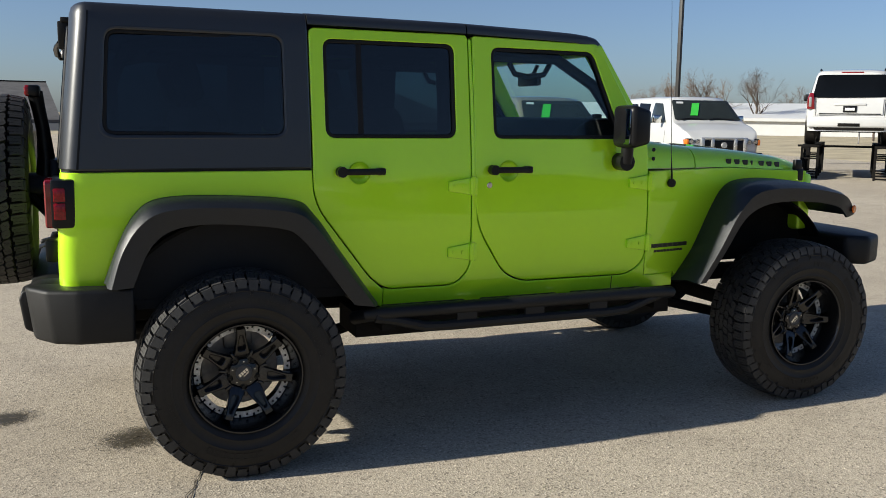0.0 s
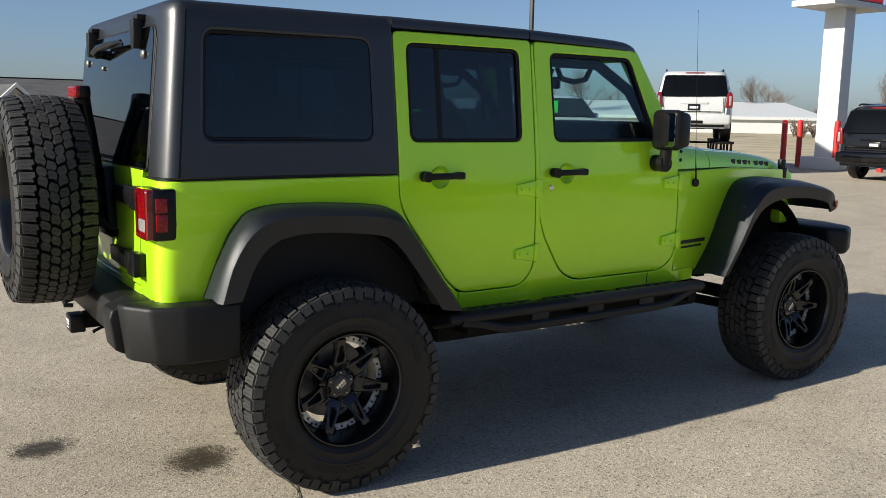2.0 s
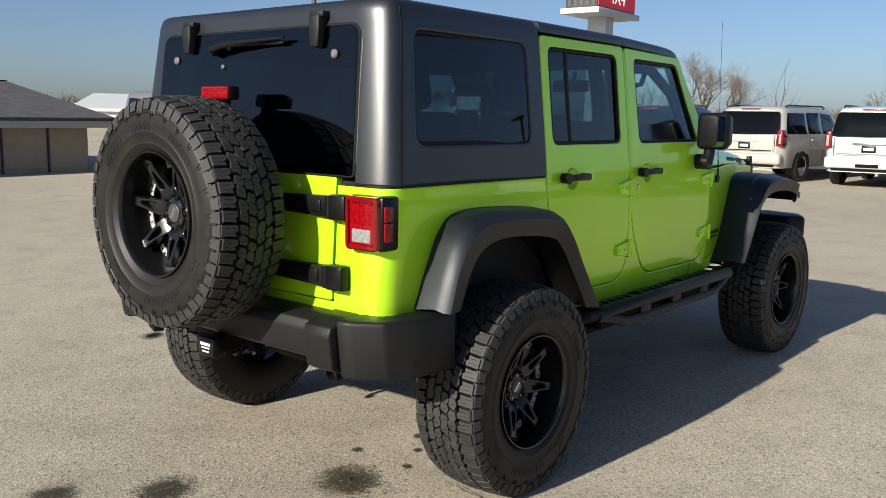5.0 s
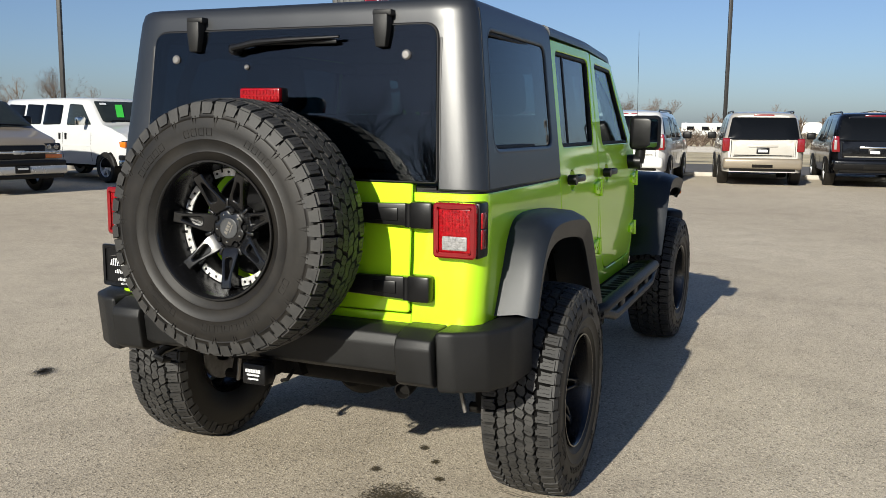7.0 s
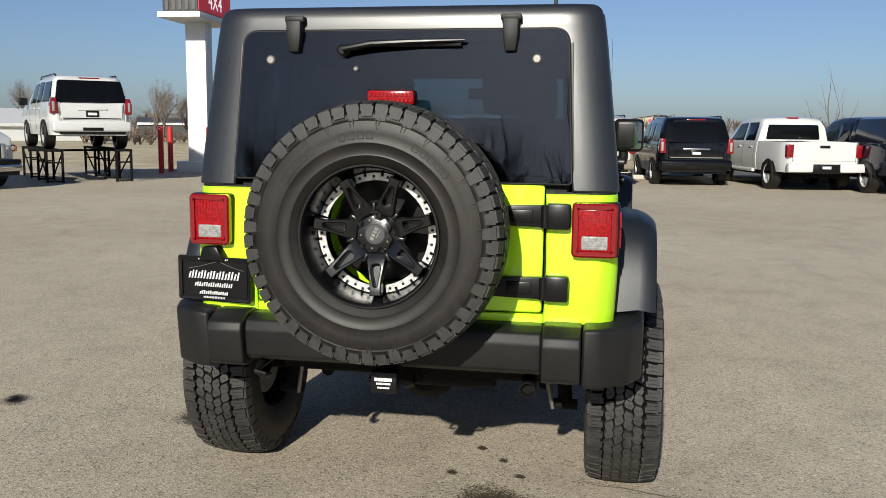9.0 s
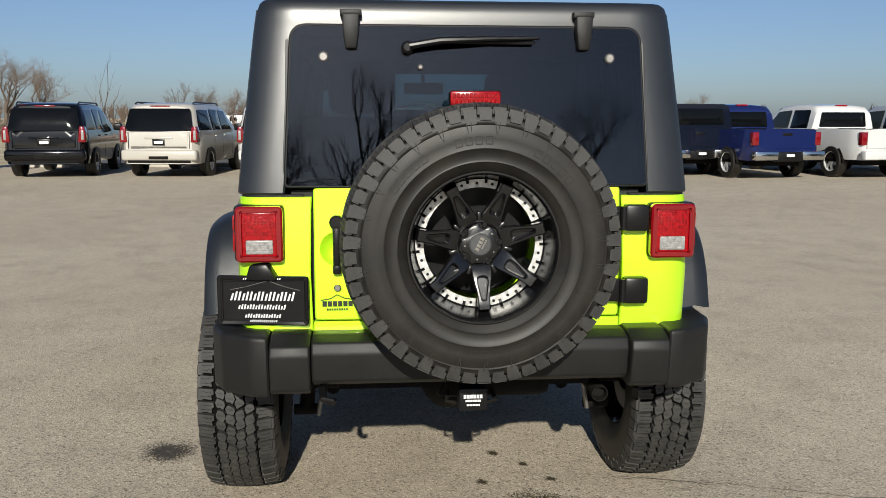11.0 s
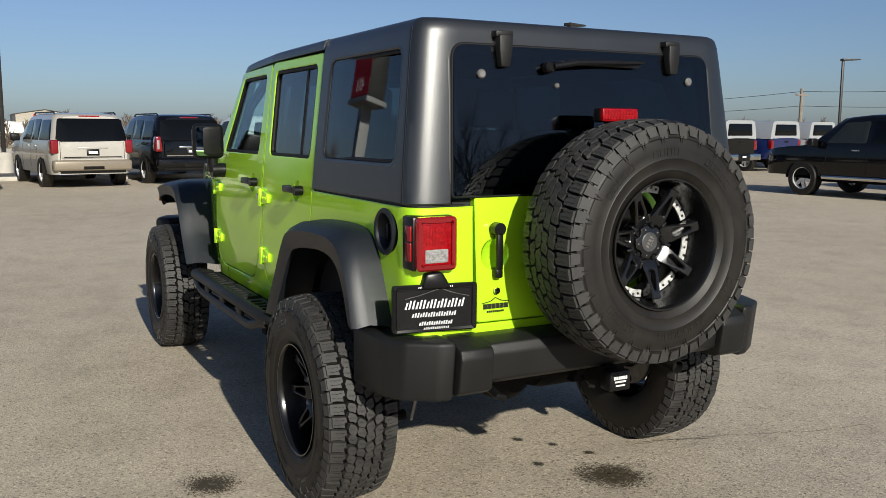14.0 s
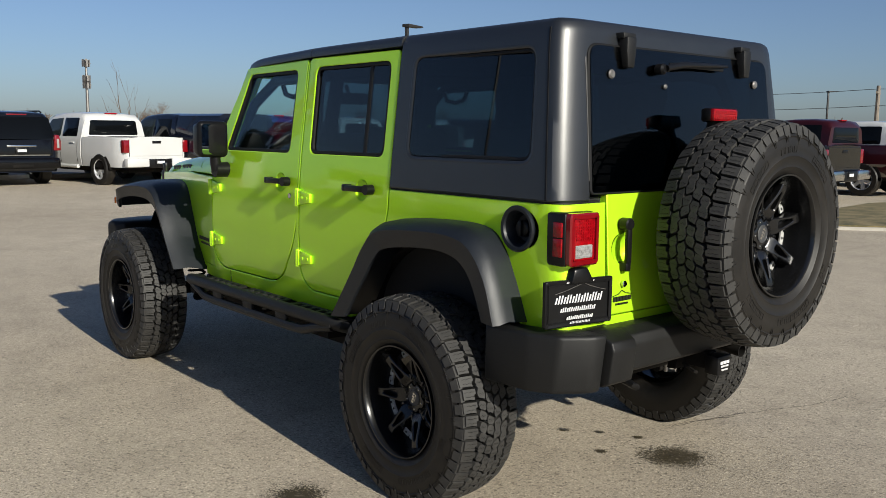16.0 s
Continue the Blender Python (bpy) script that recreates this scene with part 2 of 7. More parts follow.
def car_paint(name, color, rough=0.28, metal=0.0, flake=0.0, coat=1.0):
    m, nt, p = mat_base(name)
    co = coords(nt)
    n1 = node(nt, "ShaderNodeTexNoise", Scale=3.0, Detail=5.0)
    nt.links.new(co, n1.inputs["Vector"])
    mx = nt.nodes.new("ShaderNodeMix")
    mx.data_type = "RGBA"
    mx.inputs[6].default_value = (*[c * 0.95 for c in color], 1)
    mx.inputs[7].default_value = (*[min(1, c * 1.05 + 0.002) for c in color], 1)
    nt.links.new(n1.outputs[0], mx.inputs[0])
    nt.links.new(mx.outputs[2], p.inputs["Base Color"])
    p.inputs["Roughness"].default_value = rough
    p.inputs["Metallic"].default_value = metal
    p.inputs["Specular IOR Level"].default_value = 0.15
    p.inputs["Coat Weight"].default_value = coat
    p.inputs["Coat IOR"].default_value = 1.5
    dust = node(nt, "ShaderNodeTexNoise", Scale=25.0, Detail=6.0, Roughness=0.7)
    nt.links.new(co, dust.inputs["Vector"])
    cr = node(nt, "ShaderNodeMapRange")
    cr.inputs[3].default_value, cr.inputs[4].default_value = 0.01, 0.09
    nt.links.new(dust.outputs[0], cr.inputs[0])
    nt.links.new(cr.outputs[0], p.inputs["Coat Roughness"])
    if flake:
        v = node(nt, "ShaderNodeTexVoronoi", Scale=900.0)
        nt.links.new(co, v.inputs["Vector"])
        b = node(nt, "ShaderNodeBump", Strength=flake, Distance=0.001)
        nt.links.new(v.outputs["Distance"], b.inputs["Height"])
        nt.links.new(b.outputs[0], p.inputs["Normal"])
    orange = node(nt, "ShaderNodeTexNoise", Scale=70.0, Detail=1.0)
    nt.links.new(co, orange.inputs["Vector"])
    ob = node(nt, "ShaderNodeBump", Strength=0.015, Distance=0.004)
    nt.links.new(orange.outputs[0], ob.inputs["Height"])
    nt.links.new(ob.outputs[0], p.inputs["Coat Normal"])
    return m


GREEN = car_paint("lime_green_paint", (0.51, 0.89, 0.020), rough=0.45, metal=0.38)
TOP = surface("textured_black_hardtop", (0.0115, 0.0132, 0.0162), 0.36, var=0.12, scale=4, bump=0.11, bump_scale=420, spec=0.74, rough_var=0.03)
FLARE = surface("black_flare_plastic", (0.0085, 0.0108, 0.0145), 0.44, var=0.2, scale=5, bump=0.25, bump_scale=450, spec=0.45, rough_var=0.06)
BUMPER = surface("black_bumper_plastic", (0.008, 0.008, 0.008), 0.5, var=0.2, scale=6, bump=0.3, bump_scale=380, spec=0.32, rough_var=0.06)
PLASTIC = surface("black_gloss_plastic", (0.006, 0.006, 0.0065), 0.34, var=0.2, scale=12, spec=0.25)
MATTE = surface("dark_underbody", (0.0055, 0.0052, 0.005), 0.85, var=0.4, scale=8, tint=(0.011, 0.0095, 0.008), spec=0.15)
RUBBER = surface("tyre_rubber", (0.006, 0.0054, 0.0048), 0.52, var=0.25, scale=9, fine=90, bump=0.1, bump_scale=160, spec=0.36, tint=(0.0135, 0.0112, 0.0088))
TREAD = surface("tread_rubber", (0.017, 0.0165, 0.016), 0.66, var=0.3, scale=16, fine=120, bump=0.3, bump_scale=220, spec=0.55, tint=(0.036, 0.034, 0.031))
# shade of the tread grooves and cuts put into the rubber's colour
GROOVE_SHADE = surface("shaded_groove_rubber", (0.0025, 0.0024, 0.0023), 0.95, spec=0.1)
TRIM = surface("grey_edge_trim", (0.030, 0.030, 0.030), 0.5, var=0.1)
SEAL = surface("black_rubber_seal", (0.005, 0.005, 0.0055), 0.6, spec=0.3)
RIM = surface("satin_black_wheel", (0.0055, 0.0055, 0.006), 0.24, var=0.2, scale=20, spec=0.55, rough_var=0.05, coat=0.1)
CAP = surface("grey_cap", (0.045, 0.046, 0.048), 0.45, var=0.1)
CHROME = surface("dusty_chrome", (0.62, 0.62, 0.60), 0.14, metal=1.0, var=0.08, scale=8, rough_var=0.04)
ALUM = surface("machined_aluminium", (0.52, 0.515, 0.50), 0.34, metal=0.3, var=0.3, scale=60)
STEEL = surface("worn_steel", (0.22, 0.21, 0.20), 0.5, metal=0.8, var=0.3, scale=25)
RED = surface("red_lens", (0.24, 0.002, 0.005), 0.20, var=0.45, scale=90, fine=160, coat=0.35, spec=0.3)
DARKRED = surface("dark_red_bezel", (0.17, 0.003, 0.006), 0.15, coat=0.8, spec=0.4)
CLEARLENS = surface("clear_reverse_lens", (0.25, 0.245, 0.24), 0.3, var=0.4, scale=90, fine=160, coat=0.4, spec=0.3)
AMBER = surface("amber_lens", (0.7, 0.16, 0.01), 0.18, coat=1.0)
WHITE = surface("white_print", (0.62, 0.62, 0.62), 0.5, var=0.03)
DECAL = surface("dark_decal", (0.012, 0.014, 0.008), 0.4)
INTERIOR = surface("dark_interior", (0.007, 0.007, 0.008), 0.75, var=0.3, scale=8)
SEATCLOTH = surface("grey_seat_cloth", (0.020, 0.020, 0.022), 0.9, var=0.3, scale=14, bump=0.3, bump_scale=300)
TINT = glass("dark_tinted_glass", (0.20, 0.275, 0.32))
CLEAR = glass("clear_glass", (0.80, 0.91, 0.91), refl=0.6)
MIRROR, _nt, _p = mat_base("mirror")
_p.inputs["Metallic"].default_value, _p.inputs["Roughness"].default_value = 1.0, 0.02
_p.inputs["Base Color"].default_value = (0.28, 0.33, 0.40, 1)


def lot_material():
    """Pale worn pavement with visible aggregate, blotches and faint dark streaks."""
    m, nt, p = mat_base("pale_asphalt")
    co = coords(nt)
    big = node(nt, "ShaderNodeTexNoise", Scale=0.18, Detail=5.0, Roughness=0.6)
    mid = node(nt, "ShaderNodeTexNoise", Scale=2.2, Detail=6.0, Roughness=0.65)
    grit = node(nt, "ShaderNodeTexVoronoi", Scale=115.0)
    grain = node(nt, "ShaderNodeTexNoise", Scale=140.0, Detail=3.0, Roughness=0.7)
    for n in (big, mid, grit, grain):
        nt.links.new(co, n.inputs["Vector"])
    base = ramp(nt, big.outputs[0], [(0.3, (0.365, 0.311, 0.236)), (0.7, (0.445, 0.386, 0.300))])
    blot = ramp(nt, mid.outputs[0], [(0.28, 0.72), (0.5, 1.0), (0.75, 1.14)])
    stone = ramp(nt, grit.outputs["Color"], [(0.0, 0.32), (0.20, 0.72), (0.34, 0.99), (0.75, 1.10), (1.0, 1.6)])
    gr = ramp(nt, grain.outputs[0], [(0.3, 0.6), (0.5, 1.0), (0.72, 1.35)])
    # multiplies the colour down to 0.87 round the off-roader's tail, with a ragged fade
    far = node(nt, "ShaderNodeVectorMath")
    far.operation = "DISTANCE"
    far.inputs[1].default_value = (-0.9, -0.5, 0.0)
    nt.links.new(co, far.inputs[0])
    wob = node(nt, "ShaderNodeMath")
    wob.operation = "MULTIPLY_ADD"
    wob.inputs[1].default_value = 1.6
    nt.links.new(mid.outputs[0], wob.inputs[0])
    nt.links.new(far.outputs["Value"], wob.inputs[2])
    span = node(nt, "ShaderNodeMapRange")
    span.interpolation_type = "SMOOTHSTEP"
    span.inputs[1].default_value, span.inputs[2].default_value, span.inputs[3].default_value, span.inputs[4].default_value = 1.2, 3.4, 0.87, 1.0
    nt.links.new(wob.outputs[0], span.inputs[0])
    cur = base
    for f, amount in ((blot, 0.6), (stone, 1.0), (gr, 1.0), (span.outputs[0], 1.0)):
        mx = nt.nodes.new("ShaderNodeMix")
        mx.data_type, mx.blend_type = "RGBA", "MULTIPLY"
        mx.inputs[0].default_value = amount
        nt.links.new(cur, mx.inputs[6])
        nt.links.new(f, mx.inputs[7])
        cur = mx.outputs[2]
    nt.links.new(cur, p.inputs["Base Color"])
    p.inputs["Roughness"].default_value = 0.88
    p.inputs["Specular IOR Level"].default_value = 0.3
    b = node(nt, "ShaderNodeBump", Strength=0.45, Distance=0.004)
    nt.links.new(grain.outputs[0], b.inputs["Height"])
    b2 = node(nt, "ShaderNodeBump", Strength=0.35, Distance=0.004)
    nt.links.new(grit.outputs["Distance"], b2.inputs["Height"])
    nt.links.new(b.outputs[0], b2.inputs["Normal"])
    nt.links.new(b2.outputs[0], p.inputs["Normal"])
    return m


LOT = lot_material()
GRASS_DRY = surface("dry_winter_grass", (0.40, 0.335, 0.215), 0.95, var=0.35, scale=0.5, fine=14, bump=0.6, bump_scale=40)
GRASS = surface("patchy_grass", (0.105, 0.105, 0.035), 0.95, var=0.5, scale=2.5, fine=30, bump=0.8, bump_scale=60, tint=(0.26, 0.20, 0.10))
ROAD = surface("dark_road", (0.085, 0.078, 0.072), 0.9, var=0.15, scale=1.0, fine=60)
CONCRETE = surface("kerb_concrete", (0.42, 0.39, 0.34), 0.85, var=0.15, scale=3, fine=40)


def stain_material():
    """Oil soaked into the pavement: dark in the middle, broken up towards its rim."""
    m = bpy.data.materials.new("oil_stain")
    m.use_nodes = True
    nt = m.node_tree
    p, out = nt.nodes["Principled BSDF"], nt.nodes["Material Output"]
    p.inputs["Base Color"].default_value = (0.050, 0.040, 0.022, 1)
    p.inputs["Roughness"].default_value = 0.55
    g = nt.nodes.new("ShaderNodeTexCoord").outputs["Generated"]
    mp = node(nt, "ShaderNodeVectorMath")
    mp.operation = "DISTANCE"
    mp.inputs[1].default_value = (0.5, 0.5, 0.0)
    sep = nt.nodes.new("ShaderNodeSeparateXYZ")
    com = nt.nodes.new("ShaderNodeCombineXYZ")
    nt.links.new(g, sep.inputs[0])
    nt.links.new(sep.outputs[0], com.inputs[0])
    nt.links.new(sep.outputs[1], com.inputs[1])
    nt.links.new(com.outputs[0], mp.inputs[0])
    co = coords(nt)
    n1 = node(nt, "ShaderNodeTexNoise", Scale=15.0, Detail=5.0, Roughness=0.7)
    n2 = node(nt, "ShaderNodeTexNoise", Scale=120.0, Detail=2.0)
    nt.links.new(co, n1.inputs["Vector"])
    nt.links.new(co, n2.inputs["Vector"])
    a = node(nt, "ShaderNodeMath")
    a.operation = "MULTIPLY_ADD"
    a.inputs[1].default_value, a.inputs[2].default_value = 0.75, -0.375
    nt.links.new(n1.outputs[0], a.inputs[0])
    wide = node(nt, "ShaderNodeMath")
    wide.operation = "MULTIPLY"
    wide.inputs[1].default_value = 1.45
    nt.links.new(mp.outputs["Value"], wide.inputs[0])
    s = node(nt, "ShaderNodeMath")
    s.operation = "ADD"
    nt.links.new(wide.outputs[0], s.inputs[0])
    nt.links.new(a.outputs[0], s.inputs[1])
    a2 = node(nt, "ShaderNodeMath")
    a2.operation = "MULTIPLY_ADD"
    a2.inputs[1].default_value, a2.inputs[2].default_value = 1.3, -0.65
    nt.links.new(n2.outputs[0], a2.inputs[0])
    s2 = node(nt, "ShaderNodeMath")
    s2.operation = "ADD"
    nt.links.new(s.outputs[0], s2.inputs[0])
    nt.links.new(a2.outputs[0], s2.inputs[1])
    fac = ramp(nt, s2.outputs[0], [(0.10, 0.95), (0.33, 0.80), (0.41, 0.0)])
    tr = nt.nodes.new("ShaderNodeBsdfTransparent")
    mx = nt.nodes.new("ShaderNodeMixShader")
    nt.links.new(fac, mx.inputs[0])
    nt.links.new(tr.outputs[0], mx.inputs[1])
    nt.links.new(p.outputs[0], mx.inputs[2])
    nt.links.new(mx.outputs[0], out.inputs[0])
    return m


STAIN = stain_material()
CRACK = surface("dark_crack", (0.10, 0.085, 0.065), 0.95, var=0.4, scale=20)
DROPS = surface("oil_drops", (0.125, 0.104, 0.078), 0.7, var=0.5, scale=30)

# ---- ground ----


def flat(name, pts, z, mat, label, category="ground", kind="structure", parent=None):
    bm = B()
    bm.faces.new([bm.verts.new((x, y, z)) for x, y in pts])
    ob = part(name, bm, mat, parent)
    if parent is None:
        tagged(ob, label, category, kind=kind)
    return ob


flat("ground", [(-1500, -1500), (2500, -1500), (2500, 1500), (-1500, 1500)], -0.03, GRASS_DRY, "flat dry winter grassland reaching the horizon")
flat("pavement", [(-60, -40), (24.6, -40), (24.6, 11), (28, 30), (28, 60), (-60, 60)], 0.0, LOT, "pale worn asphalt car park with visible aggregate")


def oil_stain(x, y, rx, ry, turn=0.0):
    bm = B()
    rng = random.Random(int(x * 100 + y * 1000))
    n = 28
    bm.faces.new([bm.verts.new((rx * (1 + 0.08 * rng.uniform(-1, 1)) * math.cos(2 * math.pi * k / n), ry * (1 + 0.08 * rng.uniform(-1, 1)) * math.sin(2 * math.pi * k / n), 0)) for k in range(n)])
    ob = part("oil_stain", bm, STAIN)
    ob.matrix_world = pose(x, y, 0.004, 0, 0, turn)
    tagged(ob, "dark oil stain soaked into the pale asphalt", "stain", "oil stains on the car park", "stuff")


def crack(pts, seed):
    """A hairline crack that wanders between the given places."""
    rng = random.Random(seed)
    path = []
    for (ax, ay), (bx, by) in zip(pts, pts[1:]):
        n = max(2, int(math.hypot(bx - ax, by - ay) / 0.035))
        for k in range(n):
            t = k / n
            path.append((ax + (bx - ax) * t + rng.gauss(0, 0.006), ay + (by - ay) * t + rng.gauss(0, 0.006)))
    bm = B()
    rows = []
    for i, (x, y) in enumerate(path):
        j = min(i, len(path) - 2)
        d = Vector((path[j + 1][0] - path[j][0], path[j + 1][1] - path[j][1], 0)).normalized()
        w = 0.0022 * rng.uniform(0.5, 1.5)
        rows.append((bm.verts.new((x - d.y * w, y + d.x * w, 0.0035)), bm.verts.new((x + d.y * w, y - d.x * w, 0.0035))))
    for (a, b), (c, d) in zip(rows, rows[1:]):
        bm.faces.new((a, b, d, c))
    ob = part("crack", bm, CRACK)
    tagged(ob, "fine dark crack in the pale asphalt", "crack", "cracks in the car park", "stuff")


def spatter(x, y, reach, count, seed):
    """A scatter of small oil drops round a stain."""
    rng = random.Random(seed)
    bm = B()
    for k in range(count):
        r, a = reach * rng.random() ** 1.1, rng.uniform(0, 6.28)
        px, py, s = x + r * math.cos(a), y + r * math.sin(a), rng.choice((0.0012, 0.0015, 0.002, 0.002, 0.003, 0.004, 0.006)) * (1.2 - 0.6 * r / reach)
        n = 9
        bm.faces.new([bm.verts.new((px + s * 1.5 * rng.uniform(0.5, 1.3) * math.cos(6.2832 * i / n), py + s * rng.uniform(0.75, 1.2) * math.sin(6.2832 * i / n), 0.0045)) for i in range(n)])
    ob = part("oil_drops", bm, DROPS)
    tagged(ob, "scatter of dark oil drops on the asphalt", "stain", "oil stains on the car park", "stuff")


for row in [(0.37, 2.37, 0.1, 0.06, 10.0), (0.37, 2.34, 0.1, 0.06, 20.0), (4.81, -11.2, 0.5, 0.25, 30.0), (9.6, -10.73, 0.12, 0.06, 0.0),
            (-0.98, 0.15, 0.14, 0.12, 10), (-0.42, -0.335, 0.17, 0.13, 40), (-1.3, 0.42, 0.12, 0.10, 0), (0.30, 1.27, 0.13, 0.12, 0),
            (-0.157, -0.127, 0.035, 0.03, 0), (0.158, -0.215, 0.035, 0.03, 0), (0.02, -0.33, 0.03, 0.025, 0), (-0.15, -0.42, 0.03, 0.03, 0)]:
    oil_stain(row[0], row[1], row[2] * 1.4, row[3] * 1.4, row[4])

crack([(-0.27, -1.10), (-0.18, -0.84), (-0.15, -0.60)], 3)
crack([(-0.146, -0.693), (-0.27, -1.177), (-0.429, -1.608), (-0.50, -2.0)], 5)
spatter(-0.40, -0.335, 0.30, 260, 7)
spatter(-0.98, 0.15, 0.2, 50, 8)
spatter(-1.3, 0.42, 0.2, 40, 9)
spatter(0.30, 1.27, 0.2, 40, 10)
for i, (x, y) in enumerate([(2.257, -0.191), (2.214, -0.365), (2.281, -0.406), (2.533, -0.402), (1.903, -0.377), (1.528, -0.348), (1.342, -0.342), (1.238, -0.347), (2.85, -0.383), (0.852, -0.615)]):
    spatter(x, y, 0.045, 7, 20 + i)

# ---- the lifted four-door off-roader ----
offroader = thing("off_road_suv", "lime green lifted four-door off-road suv with black hardtop and flares", "car")
CORNER, ARC, REAR = -0.57, 0.157, 0.68


def half_width(x, z):
    w = lerp_table(z, [(0.60, 0.762), (0.80, 0.778), (1.0, 0.786), (1.2, 0.780), (1.26, 0.776), (1.40, 0.762), (1.80, 0.716), (1.90, 0.700)])
    if x > 2.02:
        w -= (x - 2.02) * 0.165
    if z > 1.38 and x > 1.0:
        w -= 0.052 * min(1, (x - 1.0) / 0.8) * min(1, (z - 1.38) / 0.42)
    return w


def rear_x(z):
    return lerp_table(z, [(0.60, -0.688), (0.95, -0.686), (1.27, -0.664), (1.82, -0.604), (1.91, -0.597)])


MID = CORNER - ARC - REAR


def shell(off=0.0, side=-1, rx=0.07, ry=0.07):
    """The skin of the body: u runs along the side (as x), round the rear corner, over the back to the middle and on round the other side."""
    def at(u, z):
        sd = side
        if u < MID:
            u, sd = 2 * MID - u, -side
        xc = rear_x(z) + rx
        tuck = 0.0 if z < 1.874 else 0.024 * ((z - 1.874) / 0.032) ** 2
        w = half_width(0, z)
        if u >= CORNER:
            x = u + (xc - CORNER) * min(1, max(0, (-0.35 - u) / 0.22))
            p, d = (x, sd * half_width(x, z), z), (0, -sd, 0)
        elif u >= CORNER - ARC:
            a = (CORNER - u) / ARC * math.pi / 2
            p = (xc - rx * math.sin(a), sd * (w - ry + ry * math.cos(a)), z)
            d = (ry * math.sin(a), -sd * rx * math.cos(a), 0)
        else:
            p = (rear_x(z), sd * (w - ry) * (u - MID) / REAR, z)
            d = (1, 0, 0)
        return Vector(p) + Vector(d).normalized() * (off + tuck), d
    return at


def top_skin(off=0.0, side=-1):
    return shell(off, side, 0.056, 0.130)


def u_rear(y, flat=0.708):
    return MID + REAR * abs(y) / flat


def u_top(y, z):
    """Where the hardtop's skin has the given y on its back."""
    return MID + REAR * y / (half_width(0, z) - 0.130)


def back(off=0.0, bulge=0.0):
    """The skin of the back: u is y."""
    def at(u, z):
        return Vector((rear_x(z) + off - bulge * (1 - (u / 0.6) ** 2), u, z)), (1, 0, 0)
    return at


def both(name, make, mat, label="", **kw):
    """A part on the right side and its mirror image on the left."""
    a = B()
    make(a)
    right = part(name, a, mat, offroader, label, **kw)
    b = B()
    make(b)
    left = part(name, flip_y(b), mat, offroader, label, **kw)
    return right, left


def rect(x0, x1, z0, z1, r=0.04, seg=5):
    return round_poly([(x0, z0), (x1, z0), (x1, z1), (x0, z1)], r, seg)


# body panels
R_DOOR = round_poly([(0.327, 1.848), (0.327, 1.11), (0.580, 0.770), (0.650, 0.7165), (0.99, 0.7165), (1.060, 0.79), (1.060, 1.848)], [0.03, 0.09, 0.10, 0.06, 0.05, 0.07, 0.02], 7)
door_edge = [p for p in inset(R_DOOR, -0.0045) if p[0] < 0.62 and 0.745 < p[1] < 1.24]
QUARTER = [(u_rear(0.531), 1.25), (0.3225, 1.25)] + door_edge + [(0.630, 0.722), (0.640, 0.714), (0.637, 0.632),
           (0.56, 0.66), (0.42, 0.86), (0.30, 1.03), (0.20, 1.08), (-0.26, 1.08), (-0.36, 1.0), (-0.46, 0.80), (-0.55, 0.795), (u_rear(0.531), 0.795)]
for side in (-1, 1):
    bm = B()
    filler_hole = [(-0.47 + 0.072 * math.cos(k * math.pi / 12), 1.152 + 0.072 * math.sin(k * math.pi / 12)) for k in range(24)]
    add_panel(bm, QUARTER, shell(0.0, side), [filler_hole] if side > 0 else [], step=0.045, thick=0.03)
    part("quarter_panel", bm, GREEN, offroader)
F_DOOR = round_poly([(1.084, 1.846), (1.084, 1.0), (1.235, 0.760), (1.33, 0.714), (1.93, 0.713), (2.022, 0.78), (2.022, 1.36), (1.99, 1.42), (1.785, 1.838)],
                    [0.02, 0.12, 0.09, 0.06, 0.06, 0.07, 0.03, 0.02, 0.03], 7)
rd, fd = inset(R_DOOR, -0.006), inset(F_DOOR, -0.006)
low_f = [p for p in fd if p[1] < 1.05 and p[0] < 2.03 and not (p[0] > 2.0 and p[1] > 0.84)]
low_r = [p for p in rd if p[1] < 0.95 and p[0] > 0.64]
SILL = [(0.64, 0.630), (2.23, 0.630), (2.23, 0.6988), (2.027, 0.6988), (2.027, 0.80)] + low_f[::-1] + [(1.078, 1.83), (1.066, 1.83)] + low_r[::-1]
both("sill_panel", lambda b: add_panel(b, SILL, shell(), step=0.06, thick=0.03), GREEN)
both("sill_seam", lambda b: add_panel(b, [(1.836, 0.634), (1.840, 0.634), (1.840, 0.704), (1.836, 0.704)], shell(-0.0008), step=0.05, thick=0.002, lip=0.0005, drop=0), SEAL)
R_WIN = rect(0.387, 0.991, 1.386, 1.804, 0.045)
F_WIN = round_poly([(1.181, 1.384), (1.876, 1.384), (1.746, 1.800), (1.181, 1.800)], [0.045, 0.03, 0.04, 0.045], 6)


def bowl_poly(x, z, r=0.046):
    return [(x + r * math.cos(k * math.pi / 12), z + r * math.sin(k * math.pi / 12)) for k in range(24)]


